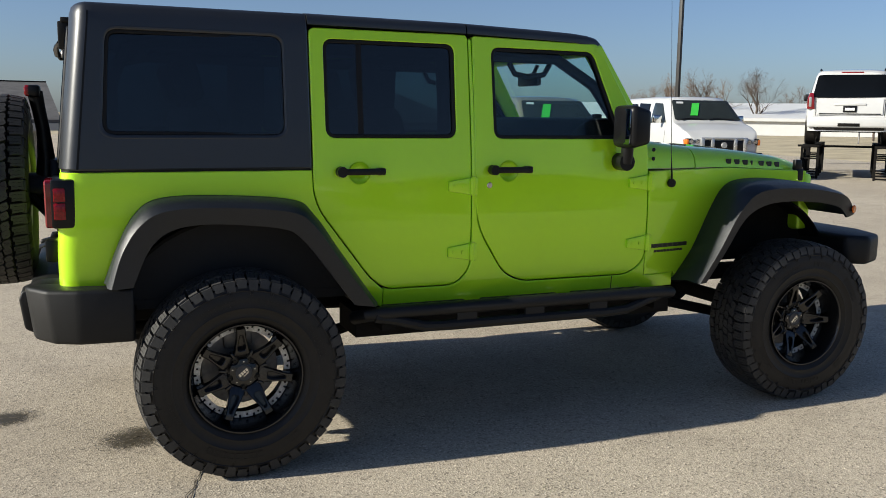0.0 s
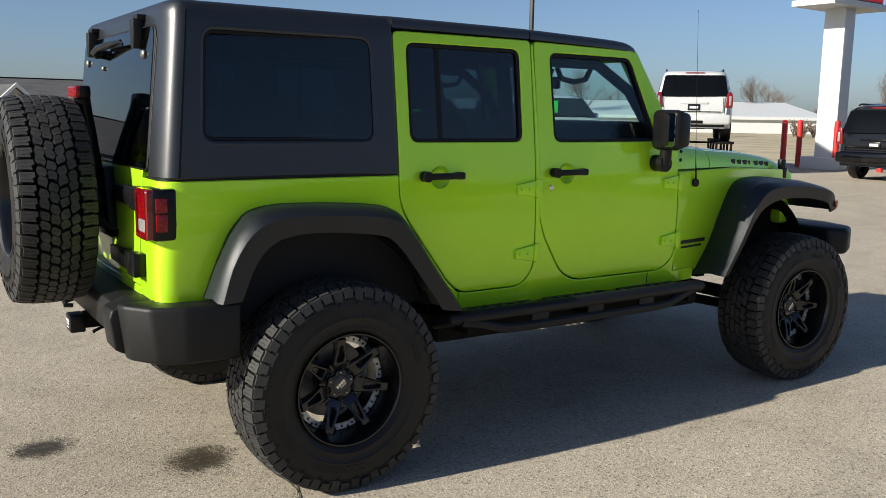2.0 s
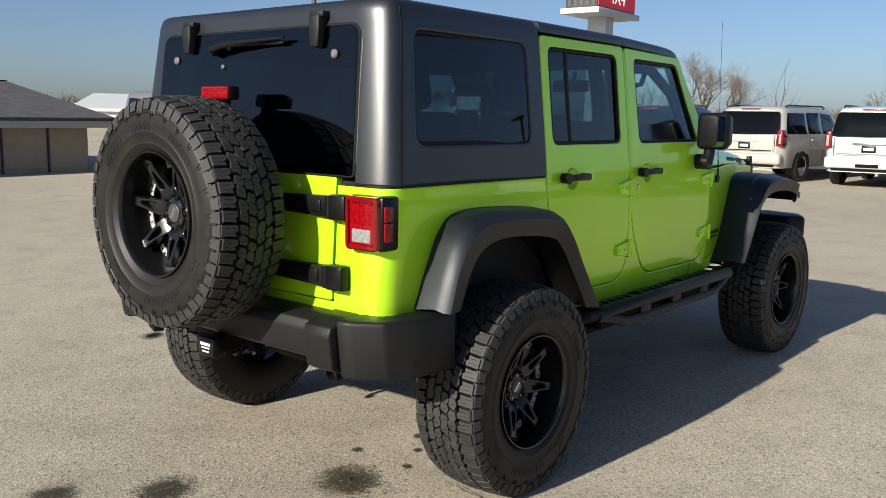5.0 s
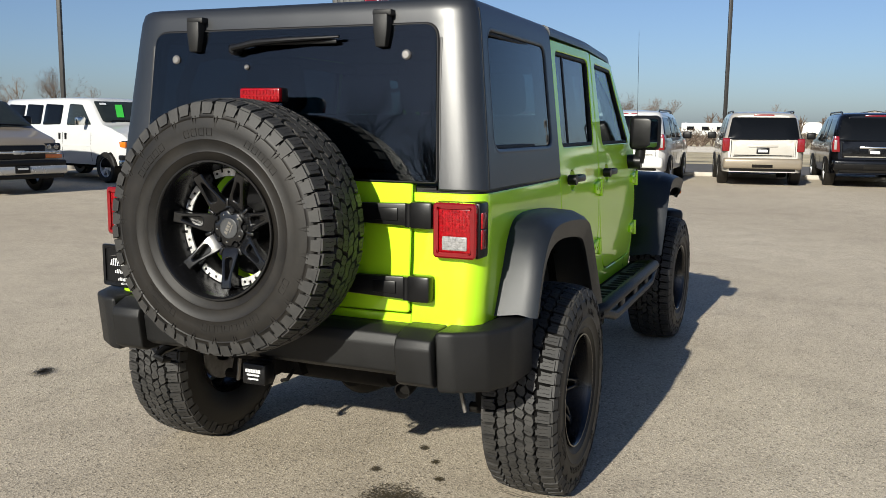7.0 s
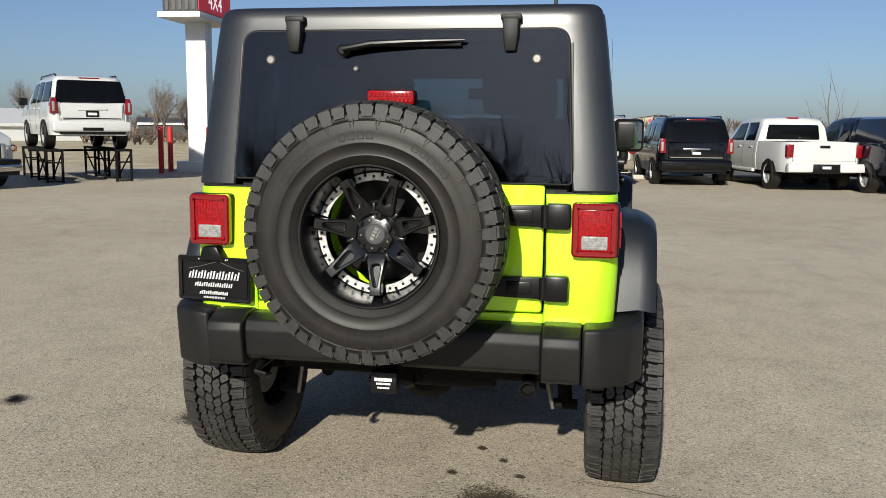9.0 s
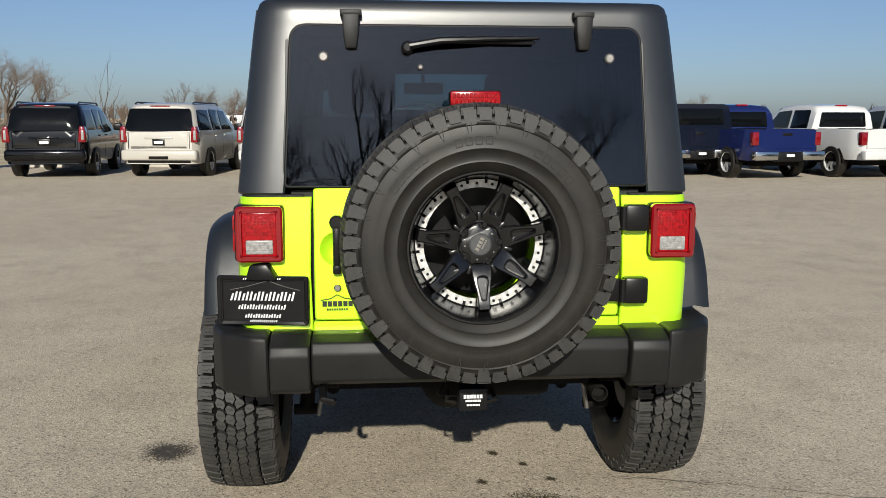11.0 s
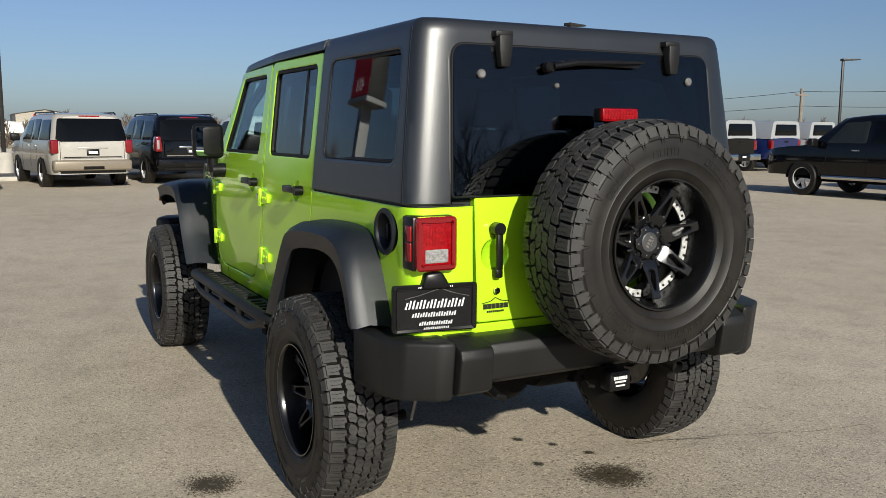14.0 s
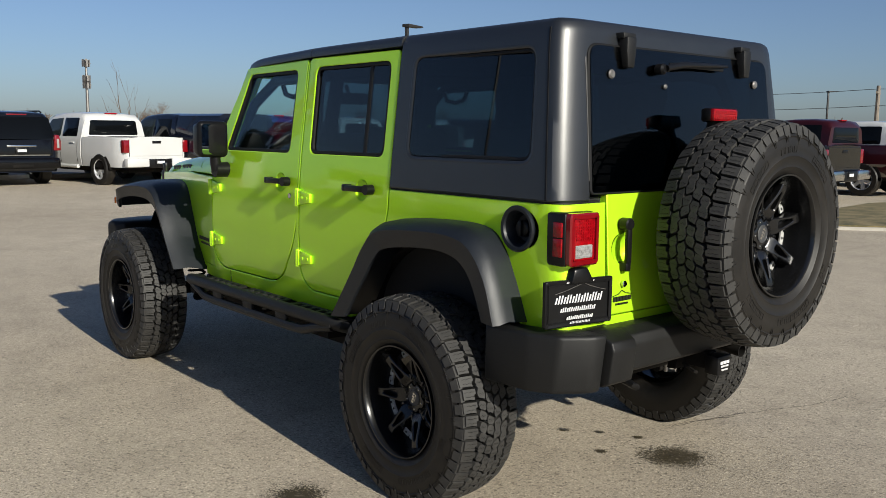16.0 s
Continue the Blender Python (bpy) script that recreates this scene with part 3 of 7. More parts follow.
for name, outline, window, hx, lab in (("rear_door", R_DOOR, R_WIN, 0.530, "lime green rear door"), ("front_door", F_DOOR, F_WIN, 1.250, "lime green front door")):
    bowl = bowl_poly(hx, 1.235)
    doors = both(name, lambda b: add_panel(b, outline, shell(), [window, bowl], step=0.05, thick=0.045), GREEN, lab)
    for side, door in zip((-1, 1), doors):
        bm = B()
        add_panel(bm, window, shell(0.004, side), [inset(window, 0.016)], step=0.06, thick=0.03)
        part("window_seal", bm, SEAL, door)
        bm = B()
        add_panel(bm, inset(window, 0.008), shell(0.016, side), step=0.12, thick=0.004, lip=0.01, drop=0)
        part("window_pane", bm, TINT if name == "rear_door" else CLEAR, door, "dark tinted glass" if name == "rear_door" else "clear glass")
        if name == "rear_door":
            bm = B()
            add_panel(bm, rect(0.535, 0.560, 1.392, 1.795, 0.002, 1), shell(0.012, side), step=0.2, thick=0.012)
            part("window_divider", bm, SEAL, door)
        # bowl behind the handle
        bm = B()
        w = half_width(hx, 1.235)
        add_lathe(bm, [(0.0465, -0.002), (0.040, -0.012), (0.026, -0.022), (0.0005, -0.026)], 20, pose(hx, side * w, 1.235, 0, 0, 90 * side))
        part("handle_recess", bm, GREEN, door)
        # paddle handle with push button
        bm = B()
        add_tube(bm, [(hx - 0.085, side * (w + 0.004), 1.242), (hx - 0.085, side * (w + 0.042), 1.242)], 0.023, 14)
        add_box(bm, (hx - 0.07, side * (w + 0.022), 1.228), (hx + 0.085, side * (w + 0.040), 1.256), bevel=0.007)
        add_box(bm, (hx + 0.072, side * (w - 0.004), 1.226), (hx + 0.112, side * (w + 0.036), 1.258), bevel=0.008)
        part("door_handle", bm, PLASTIC, door, "black paddle handle with round push button")
        # hinges
        front = max(p[0] for p in outline)
        for hz in (1.170, 0.868):
            w = half_width(front, hz)
            bm = B()
            add_prism(bm, [(front - 0.115, hz - 0.022), (front - 0.01, hz - 0.038), (front - 0.01, hz + 0.038), (front - 0.115, hz + 0.022)], "y", side * (w - 0.004), side * (w + 0.014), bevel=0.004)
            add_box(bm, (front - 0.012, side * (w - 0.004), hz - 0.04), (front + 0.026, side * (w + 0.020), hz + 0.04), bevel=0.005)
            add_tube(bm, [(front + 0.006, side * (w + 0.012), hz - 0.044), (front + 0.006, side * (w + 0.012), hz + 0.044)], 0.011, 10)
            for bx in (front - 0.09, front - 0.045):
                add_disc(bm, 0.008, w + 0.012, w + 0.018, 6, pose(bx, 0, hz, 0, 0, 90 * side), 0.001)
            part("door_hinge", bm, GREEN, door)
        if name == "front_door":
            bm = B()
            w = half_width(1.152, 1.171)
            add_disc(bm, 0.014, w - 0.002, w + 0.005, 14, pose(1.152, 0, 1.171, 0, 0, 90 * side), 0.002)
            part("door_lock", bm, CHROME, door, "chrome lock cylinder")

FENDER = [(2.030, 1.225), (2.030, 0.70), (2.24, 0.70), (2.25, 0.665), (2.36, 0.80), (2.48, 1.0), (2.58, 1.10), (2.75, 1.13), (3.20, 1.10), (3.24, 1.20), (2.6, 1.232)]
both("front_fender", lambda b: add_panel(b, FENDER, shell(), step=0.06, thick=0.03), GREEN)

# back of the tub: sill strip under the gate and the tailgate
bm = B()
add_panel(bm, rect(-0.530, 0.530, 0.780, 0.826, 0.004, 1), back(0.002), step=0.05, thick=0.04)
part("rear_sill", bm, GREEN, offroader)
bm = B()
add_panel(bm, rect(-0.5245, 0.5245, 0.832, 1.282, 0.014), back(0.0, 0.008), [bowl_poly(0.447, 1.075, 0.055)], step=0.05, thick=0.04)
gate = part("tailgate", bm, GREEN, offroader, "lime green swing-out tailgate")
bm = B()
add_lathe(bm, [(0.0555, -0.004), (0.045, -0.014), (0.03, -0.022), (0.0005, -0.026)], 20, pose(rear_x(1.075) - 0.005, 0.447, 1.075, 0, 0, 180))
part("handle_recess", bm, GREEN, gate)
bm = B()
x0 = rear_x(1.1)
add_disc(bm, 0.024, 0.0, 0.045, 18, pose(x0, 0.447, 1.168, 0, 0, 180), 0.005)
add_box(bm, (x0 - 0.045, 0.434, 1.02), (x0 - 0.026, 0.460, 1.16), bevel=0.007)
add_box(bm, (x0 - 0.042, 0.432, 0.992), (x0 + 0.005, 0.462, 1.028), bevel=0.008)
part("gate_handle", bm, PLASTIC, gate, "black grab handle with push button")
bm = B()
add_disc(bm, 0.012, 0.0, 0.012, 14, pose(rear_x(0.945) - 0.006, 0.447, 0.945, 0, 0, 180), 0.002)
part("gate_lock", bm, CHROME, gate, "small chrome lock cylinder")
bm = B()
xs = rear_x(0.885) - 0.0040
for y0, y1, z0, z1 in ((0.395, 0.500, 0.880, 0.898), (0.412, 0.485, 0.866, 0.873)):
    n = 6 if z1 - z0 > 0.01 else 9
    for k in range(n):
        a = y0 + (y1 - y0) * k / n
        add_box(bm, (xs - 0.0035, a + 0.002, z0), (xs + 0.003, a + (y1 - y0) / n - 0.001, z1))
add_tube(bm, [(xs - 0.002, 0.505, 0.901), (xs - 0.002, 0.470, 0.907), (xs - 0.002, 0.450, 0.920), (xs - 0.002, 0.425, 0.908), (xs - 0.002, 0.392, 0.902)], 0.0016, 5)
part("dealer_sticker", bm, DECAL, gate, "small dark sticker with unreadable marks")
for zc in (1.175, 0.925):
    bm = B()
    xg = rear_x(zc)
    add_box(bm, (xg - 0.048, -0.618, zc - 0.046), (xg + 0.004, -0.535, zc + 0.046), bevel=0.010)
    add_tube(bm, [(xg - 0.034, -0.530, zc - 0.040), (xg - 0.034, -0.530, zc + 0.040)], 0.014, 12)
    add_prism(bm, [(-0.53, zc - 0.040), (-0.53, zc + 0.040), (-0.20, zc + 0.030), (-0.20, zc - 0.030)], "x", xg - 0.036, xg - 0.006, bevel=0.006)
    add_box(bm, (xg - 0.042, -0.49, zc - 0.022), (xg - 0.034, -0.40, zc + 0.022), bevel=0.004)
    part("gate_hinge", bm, PLASTIC, gate, "heavy black strap hinge")

# hardtop shell, roof and front roof panels
Q_WIN = rect(-0.490, 0.212, 1.396, 1.804, 0.05)
half_top = [(0.320, 1.258)] + [(u_top(y, z), z) for y, z in ((0.620, 1.258), (0.616, 1.30), (0.592, 1.34), (0.566, 1.74), (0.556, 1.778), (0.528, 1.798))]
flip = lambda pts: [(2 * MID - u, z) for u, z in reversed(pts)]
TOP_ALL = half_top + flip(half_top) + [(2 * MID - 0.320, 1.906), (0.320, 1.906)]
bm = B()
add_panel(bm, TOP_ALL, top_skin(-0.004), [Q_WIN, flip(Q_WIN)], step=0.03, thick=0.035, lip=0.006, drop=0.004)
hardtop = part("hardtop", bm, TOP, offroader, "textured black removable hardtop")
for side in (-1, 1):
    bm = B()
    ring = inset(Q_WIN, -0.020)
    add_panel(bm, ring, top_skin(-0.0052, side), [inset(Q_WIN, -0.003)], step=0.05, thick=0.006, lip=0.008, drop=0.0025)
    part("window_surround", bm, TOP, hardtop)
    bm = B()
    add_panel(bm, inset(Q_WIN, -0.002), top_skin(0.006, side), [inset(Q_WIN, 0.014)], step=0.06, thick=0.01)
    part("window_seal", bm, SEAL, hardtop)
    bm = B()
    face = top_skin(0.010, side)

    def turned(u, z):
        """The pane bows out a little and sits two degrees off the side of the body."""
        p, d = face(u, z)
        return p - Vector((0, side * ((u + 0.17) ** 2 / 32 - (u + 0.145) * 0.034), 0)), d

    add_panel(bm, inset(Q_WIN, 0.004), turned, step=0.05, thick=0.004, lip=0.01, drop=0)
    part("quarter_window", bm, TINT, hardtop, "dark tinted side glass")


def roof_edge(x):
    return lerp_table(x, [(-0.625, 1.830), (-0.612, 1.862), (-0.585, 1.882), (-0.53, 1.902), (0.33, 1.908), (1.06, 1.902), (1.62, 1.890), (1.74, 1.881), (1.79, 1.868), (1.815, 1.842)])


def roof_section(x, grow=0.004):
    zt, w = roof_edge(x), half_width(x, 1.86) + grow
    w -= lerp_table(x, [(-0.625, 0.05), (-0.60, 0.02), (-0.55, 0.0), (1.7, 0.0), (1.82, 0.012)])
    half = [(w, -0.048), (w + 0.001, -0.030), (w - 0.006, -0.014), (w - 0.024, -0.003), (w - 0.07, 0.004), (0.42, 0.010), (0.20, 0.013)]
    ys = [(-y, h) for y, h in half] + [(0, 0.014)] + [(y, h) for y, h in reversed(half)]
    return [(x, y, zt + h) for y, h in ys] + [(x, w - 0.03, zt - 0.055), (x, -w + 0.03, zt - 0.055)]


def roof_cap(x):
    w, d = half_width(x, 1.89) - 0.018, lerp_table(x, [(-0.568, 0.0), (-0.55, 0.004), (-0.46, 0.010), (0.4, 0.016)])
    if x < -0.520:
        w -= 0.130 * (1 - math.sqrt(max(0.0, 1 - ((-0.520 - x) / 0.056) ** 2)))
    half = [(w, -0.012), (w - 0.004, -0.003), (w - 0.03, 0.35 * d), (0.55, 0.6 * d), (0.40, 0.85 * d), (0.20, d)]
    ys = [(-y, h) for y, h in half] + [(0, d)] + [(y, h) for y, h in reversed(half)]
    return [(x, y, 1.902 + h) for y, h in ys] + [(x, w - 0.02, 1.868), (x, -w + 0.02, 1.868)]


bm = B()
add_loft(bm, [roof_cap(x) for x in (-0.574, -0.572, -0.567, -0.560, -0.550, -0.538, -0.529, -0.520, -0.3, 0.0, 0.318)])
part("roof", bm, TOP, hardtop, sharp=50)
bm = B()
add_loft(bm, [roof_section(x) for x in (0.3225, 0.326, 0.6, 0.9, 1.050, 1.054)])
part("roof", bm, TOP, hardtop, sharp=50)
for s_ in (-1, 1):
    bm = B()
    add_panel(bm, [(-0.566, 1.262), (-0.559, 1.262), (-0.559, 1.872), (-0.566, 1.872)], top_skin(-0.0055, s_), step=0.05, thick=0.004, lip=0.001, drop=0)
    part("panel_seam", bm, SEAL, hardtop)
for y0, y1 in ((-0.8, -0.002), (0.002, 0.8)):
    bm = B()
    secs = [[(x, min(max(y, y0), y1), z) for x, y, z in roof_section(x)] for x in (1.060, 1.064, 1.3, 1.5, 1.65, 1.72, 1.76, 1.785, 1.80, 1.808)]
    add_loft(bm, secs)
    bmesh.ops.remove_doubles(bm, verts=bm.verts, dist=0.0005)
    part("roof_panel", bm, TOP, offroader, "black removable front roof panel", sharp=50)

# rear glass with its fittings
R_GLASS = round_poly([(-0.614, 1.288), (0.614, 1.288), (0.588, 1.815), (-0.588, 1.815)], [0.012, 0.012, 0.05, 0.05], 6)
bm = B()
add_panel(bm, R_GLASS, back(-0.014), step=0.1, thick=0.005, lip=0.01, drop=0)
rear_glass = part("rear_window", bm, TINT, offroader, "dark tinted frameless rear window")
bm = B()
add_panel(bm, inset(R_GLASS, 0.002), back(-0.008), [inset(R_GLASS, 0.022)], step=0.06, thick=0.012)
part("glass_border", bm, SEAL, rear_glass)
bm = B()
add_panel(bm, inset(R_GLASS, -0.008), back(-0.011), [inset(R_GLASS, 0.003)], step=0.06, thick=0.010, lip=0.004, drop=0.004)
part("glass_gasket", bm, SEAL, rear_glass, "black rubber gasket round the glass")
for sd in (-1, 1):
    bm = B()
    add_panel(bm, [(u_top(0.618, 1.33), 1.33), (u_top(0.624, 1.33), 1.33), (u_top(0.602, 1.77), 1.77), (u_top(0.596, 1.77), 1.77)], top_skin(-0.0065, sd), step=0.05, thick=0.006, lip=0.002, drop=0.001)
    part("edge_trim", bm, TRIM, rear_glass, "grey edge trim")
for y in (-0.392, 0.392):
    bm = B()
    add_prism(bm, [(y - 0.028, 1.852), (y + 0.028, 1.852), (y + 0.027, 1.80), (y + 0.019, 1.740), (y - 0.019, 1.740), (y - 0.027, 1.80)], "x", -0.652, -0.608, bevel=0.006)
    add_box(bm, (-0.640, y - 0.036, 1.846), (-0.598, y + 0.036, 1.868), bevel=0.005)
    part("glass_hinge", bm, BUMPER, rear_glass, "black moulded glass hinge")
for y, z, r in ((-0.484, 1.714, 0.017), (0.484, 1.714, 0.017), (0.162, 1.681, 0.010)):
    bm = B()
    add_disc(bm, r, 0.0, 0.014, 18, pose(rear_x(z) - 0.012, y, z, 0, 0, 180), 0.005)
    part("glass_bolt", bm, STEEL, rear_glass, "round metal bolt head")
bm = B()
add_disc(bm, 0.021, 0.0, 0.045, 16, pose(rear_x(1.745) - 0.01, 0.205, 1.745, 0, 0, 180), 0.008)
add_tube(bm, [(-0.67, 0.20, 1.748), (-0.672, 0.10, 1.765), (-0.668, -0.05, 1.772), (-0.655, -0.235, 1.778)], [0.012, 0.013, 0.010, 0.005], 10)
add_box(bm, (-0.648, -0.22, 1.757), (-0.640, 0.15, 1.772), bevel=0.002)
part("rear_wiper", bm, PLASTIC, rear_glass, "black rear wiper")

# windscreen frame, glass, cowl and bonnet
def screen(y, t):
    """A place on the windscreen plane: t from the roof (0) to the cowl (1)."""
    return Vector((1.768 + 0.290 * t, y * (0.648 + 0.055 * t), 1.852 - 0.472 * t))


for side in (-1, 1):
    bm = B()
    secs = []
    for t in (0.05, 0.25, 0.5, 0.75, 1.0):
        p = screen(side, t)
        i = side * -0.055
        secs.append([p + Vector((-0.065, 0.012 * side, -0.012)), p + Vector((0.0, 0.012 * side, 0.004)), p + Vector((0.022, 0, 0.012)), p + Vector((0.022, i, 0.012)), p + Vector((-0.06, i, -0.02))])
    add_loft(bm, secs)
    bmesh.ops.bevel(bm, geom=bm.edges[:], offset=0.006, segments=2, affect="EDGES")
    part("windscreen_pillar", bm, GREEN, offroader)
bm = B()
p, q = screen(-1, 0), screen(1, 0)
add_box(bm, (1.745, -0.60, 1.785), (1.806, 0.60, 1.826), bevel=0.008)
part("windscreen_header", bm, GREEN, offroader)
bm = B()
bm.faces.new([bm.verts.new(screen(y, t)) for y, t in ((-0.93, 0.03), (0.93, 0.03), (0.93, 0.98), (-0.93, 0.98))])
part("windscreen", bm, CLEAR, offroader, "clear windscreen glass")


def hood_section(x):
    w = half_width(x, 1.22) - 0.032 - 0.012 * max(0, x - 2.4)
    zt = lerp_table(x, [(2.05, 1.385), (2.13, 1.375), (2.40, 1.345), (2.8, 1.320), (3.1, 1.285), (3.20, 1.262), (3.25, 1.235), (3.27, 1.20)])
    zs = lerp_table(x, [(2.05, 1.236), (2.6, 1.235), (3.15, 1.205), (3.25, 1.175), (3.27, 1.165)])
    d = max(0.02, zt - zs)
    half = [(w, 0.0), (w - 0.004, 0.25 * d), (w - 0.016, 0.52 * d), (w - 0.045, 0.78 * d), (w - 0.10, 0.93 * d), (w * 0.55, d), (w * 0.25, d + 0.012)]
    ring = [(-y, h) for y, h in half] + [(0, d + 0.014)] + [(y, h) for y, h in reversed(half)]
    return [(x, y, zs + h) for y, h in ring] + [(x, w - 0.03, zs - 0.012), (x, -w + 0.03, zs - 0.012)]


bm = B()
add_loft(bm, [hood_section(x) for x in (2.035, 2.04, 2.2, 2.368, 2.372)])
part("cowl", bm, GREEN, offroader, sharp=50)
bm = B()
add_loft(bm, [hood_section(x) for x in (2.380, 2.384, 2.5, 2.65, 2.8, 2.95, 3.08, 3.16, 3.21, 3.245, 3.262, 3.27)])
hood = part("bonnet", bm, GREEN, offroader, "lime green bonnet", sharp=50)
bm = B()
add_box(bm, (3.20, -0.57, 0.86), (3.30, 0.57, 1.19), bevel=0.03)
part("grille", bm, GREEN, offroader)
for side in (-1, 1):
    for k in range(7):
        bm = B()
        x = 2.612 + k * 0.066
        y = side * (hood_section(x + 0.025)[1][1] * -1 + 0.0015)
        wide = 0.036 if k != 3 else 0.014
        add_box(bm, (x, y - 0.003, 1.250 - 0.004 * k), (x + wide, y + 0.003, 1.276 - 0.004 * k), pose(0, 0, 0), bevel=0.002, seg=1)
        part("model_badge", bm, DECAL, hood, "dark letter-sized bar")
    bm = B()
    for z0, z1, xa, xb, n in ((0.836, 0.856, 2.045, 2.315, 8), (0.812, 0.824, 2.085, 2.285, 9)):
        for k in range(n):
            x = xa + (xb - xa) * k / n
            y = side * (half_width(x + 0.015, 0.84) + 0.001)
            add_box(bm, (x, y - 0.003, z0), (x + (xb - xa) / n - 0.005, y + 0.003, z1), bevel=0.001, seg=1)
    part("name_badge", bm, DECAL, offroader, "two rows of dark letter-sized bars")
    bm = B()
    x, y, z = 3.175, side * 0.575, 1.235
    add_box(bm, (x - 0.02, y - 0.018, z - 0.09), (x + 0.03, y + 0.018, z - 0.02), bevel=0.008)
    add_box(bm, (x - 0.03, y - 0.014, z - 0.03), (x + 0.02, y + 0.014, z + 0.03), bevel=0.008)
    part("bonnet_latch", bm, PLASTIC, offroader, "black rubber bonnet latch")

# wheel arch flares
def smooth_path(pts, n):
    """Points at even steps along a soft curve through pts."""
    pts = [Vector(p) for p in pts]
    ext = [2 * pts[0] - pts[1]] + pts + [2 * pts[-1] - pts[-2]]
    out = []
    for k in range(n + 1):
        s = k / n * (len(pts) - 1)
        i = min(int(s), len(pts) - 2)
        t = s - i
        a, b, c, d = ext[i:i + 4]
        out.append(0.5 * (2 * b + (c - a) * t + (2 * a - 5 * b + 4 * c - d) * t * t + (3 * b - a - 3 * c + d) * t**3))
    return out


def nose(x):
    """How far the tip of a front flare turns in."""
    return 0.42 * max(0.0, x - 3.17)


def flare(bm, body, ridge, low, outer):
    secs = []
    for p, q, r in zip(smooth_path(body, 36), smooth_path(ridge, 36), smooth_path(low, 36)):
        yb = half_width(p.x, p.y) - 0.004
        a, b, c = Vector((p.x, -yb, p.y)), Vector((q.x, -outer + nose(q.x), q.y)), Vector((r.x, -outer + nose(r.x), r.y))
        mid = a.lerp(b, 0.62) + Vector((0, 0, 0.012)) + (a - c).normalized() * 0.004
        near = a.lerp(b, 0.90) + (a - c).normalized() * 0.004 + Vector((0, 0, 0.003))
        edge = b.lerp(c, 0.12) + Vector((0, -0.002, 0))
        secs.append([a, mid, near, edge, b.lerp(c, 0.55) + Vector((0, 0.004, 0)), c + Vector((0, 0.016, 0)), c + Vector((0, 0.030, 0)),
                     b.lerp(c, 0.5) + Vector((0, 0.036, 0)), Vector((r.x, -yb + 0.05, r.y + 0.0)).lerp(a, 0.35)])
    add_loft(bm, secs)


both("rear_flare", lambda b: flare(b, [(-0.525, 0.812), (-0.46, 0.98), (-0.40, 1.085), (-0.31, 1.145), (-0.10, 1.155), (0.23, 1.13), (0.325, 1.065), (0.43, 0.915), (0.61, 0.652)],
                                   [(-0.51, 0.812), (-0.465, 0.955), (-0.395, 1.062), (-0.30, 1.115), (-0.10, 1.125), (0.20, 1.10), (0.305, 1.03), (0.405, 0.89), (0.565, 0.672)],
                                   [(-0.42, 0.812), (-0.365, 0.94), (-0.305, 1.01), (-0.22, 1.042), (-0.08, 1.048), (0.16, 1.022), (0.245, 0.975), (0.345, 0.85), (0.47, 0.682)], 0.928), FLARE, "black plastic wheel arch flare", sharp=45)
fl = both("front_flare", lambda b: flare(b, [(2.225, 0.655), (2.355, 0.82), (2.465, 1.02), (2.57, 1.14), (2.72, 1.172), (2.96, 1.165), (3.17, 1.135), (3.28, 1.09), (3.335, 1.0)],
                                         [(2.25, 0.668), (2.36, 0.83), (2.47, 1.015), (2.58, 1.122), (2.75, 1.146), (2.98, 1.136), (3.18, 1.10), (3.265, 1.055), (3.322, 0.985)],
                                         [(2.31, 0.668), (2.42, 0.82), (2.53, 0.98), (2.64, 1.045), (2.78, 1.066), (2.98, 1.06), (3.13, 1.036), (3.20, 1.005), (3.255, 0.965)], 0.928), FLARE, "black plastic wheel arch flare", sharp=45)
for side, o in zip((-1, 1), fl):
    bm = B()
    add_disc(bm, 0.022, 0.0, 0.012, 18, pose(3.285, side * (0.931 - nose(3.285)), 1.012, 0, 0, 67 * side), 0.004)
    part("side_marker", bm, AMBER, o, "round amber marker lamp")

# rear bumper
def bumper_end(b):
    add_prism(b, [(-0.815, -0.672), (-0.805, -0.73), (-0.735, -0.835), (-0.62, -0.880), (-0.415, -0.893), (-0.415, -0.80), (-0.56, -0.77), (-0.60, -0.672)], "z", 0.592, 0.806, bevel=0.016, seg=3)
    for v in b.verts:
        if v.co.z < 0.65 and v.co.x < -0.7:
            v.co.x += 0.022


bm = B()
add_prism(bm, [(-0.800, 0.780), (-0.812, 0.745), (-0.800, 0.650), (-0.765, 0.628), (-0.60, 0.628), (-0.60, 0.795), (-0.74, 0.797)], "y", -0.534, 0.534, bevel=0.008, seg=3)
bumper = part("rear_bumper", bm, BUMPER, offroader, "black moulded plastic rear bumper")
for side in (-1, 1):
    bm = B()
    add_prism(bm, [(-0.828, 0.775), (-0.838, 0.745), (-0.822, 0.625), (-0.79, 0.606), (-0.60, 0.606), (-0.60, 0.803), (-0.76, 0.803)], "y", side * 0.536, side * 0.668, bevel=0.008, seg=3)
    part("bumper_step", bm, BUMPER, bumper)
    bm = B()
    bumper_end(bm)
    part("bumper_end", bm if side < 0 else flip_y(bm), BUMPER, bumper)
# front bumper ends, seen past the front wheels
bm = B()
add_prism(bm, [(3.30, -0.84), (3.40, -0.91), (3.56, -0.83), (3.64, -0.62), (3.66, 0.0), (3.64, 0.62), (3.56, 0.83), (3.40, 0.91), (3.30, 0.84), (3.34, 0.0)], "z", 0.70, 0.86, bevel=0.03, seg=3)
part("front_bumper", bm, BUMPER, offroader, "black plastic front bumper")

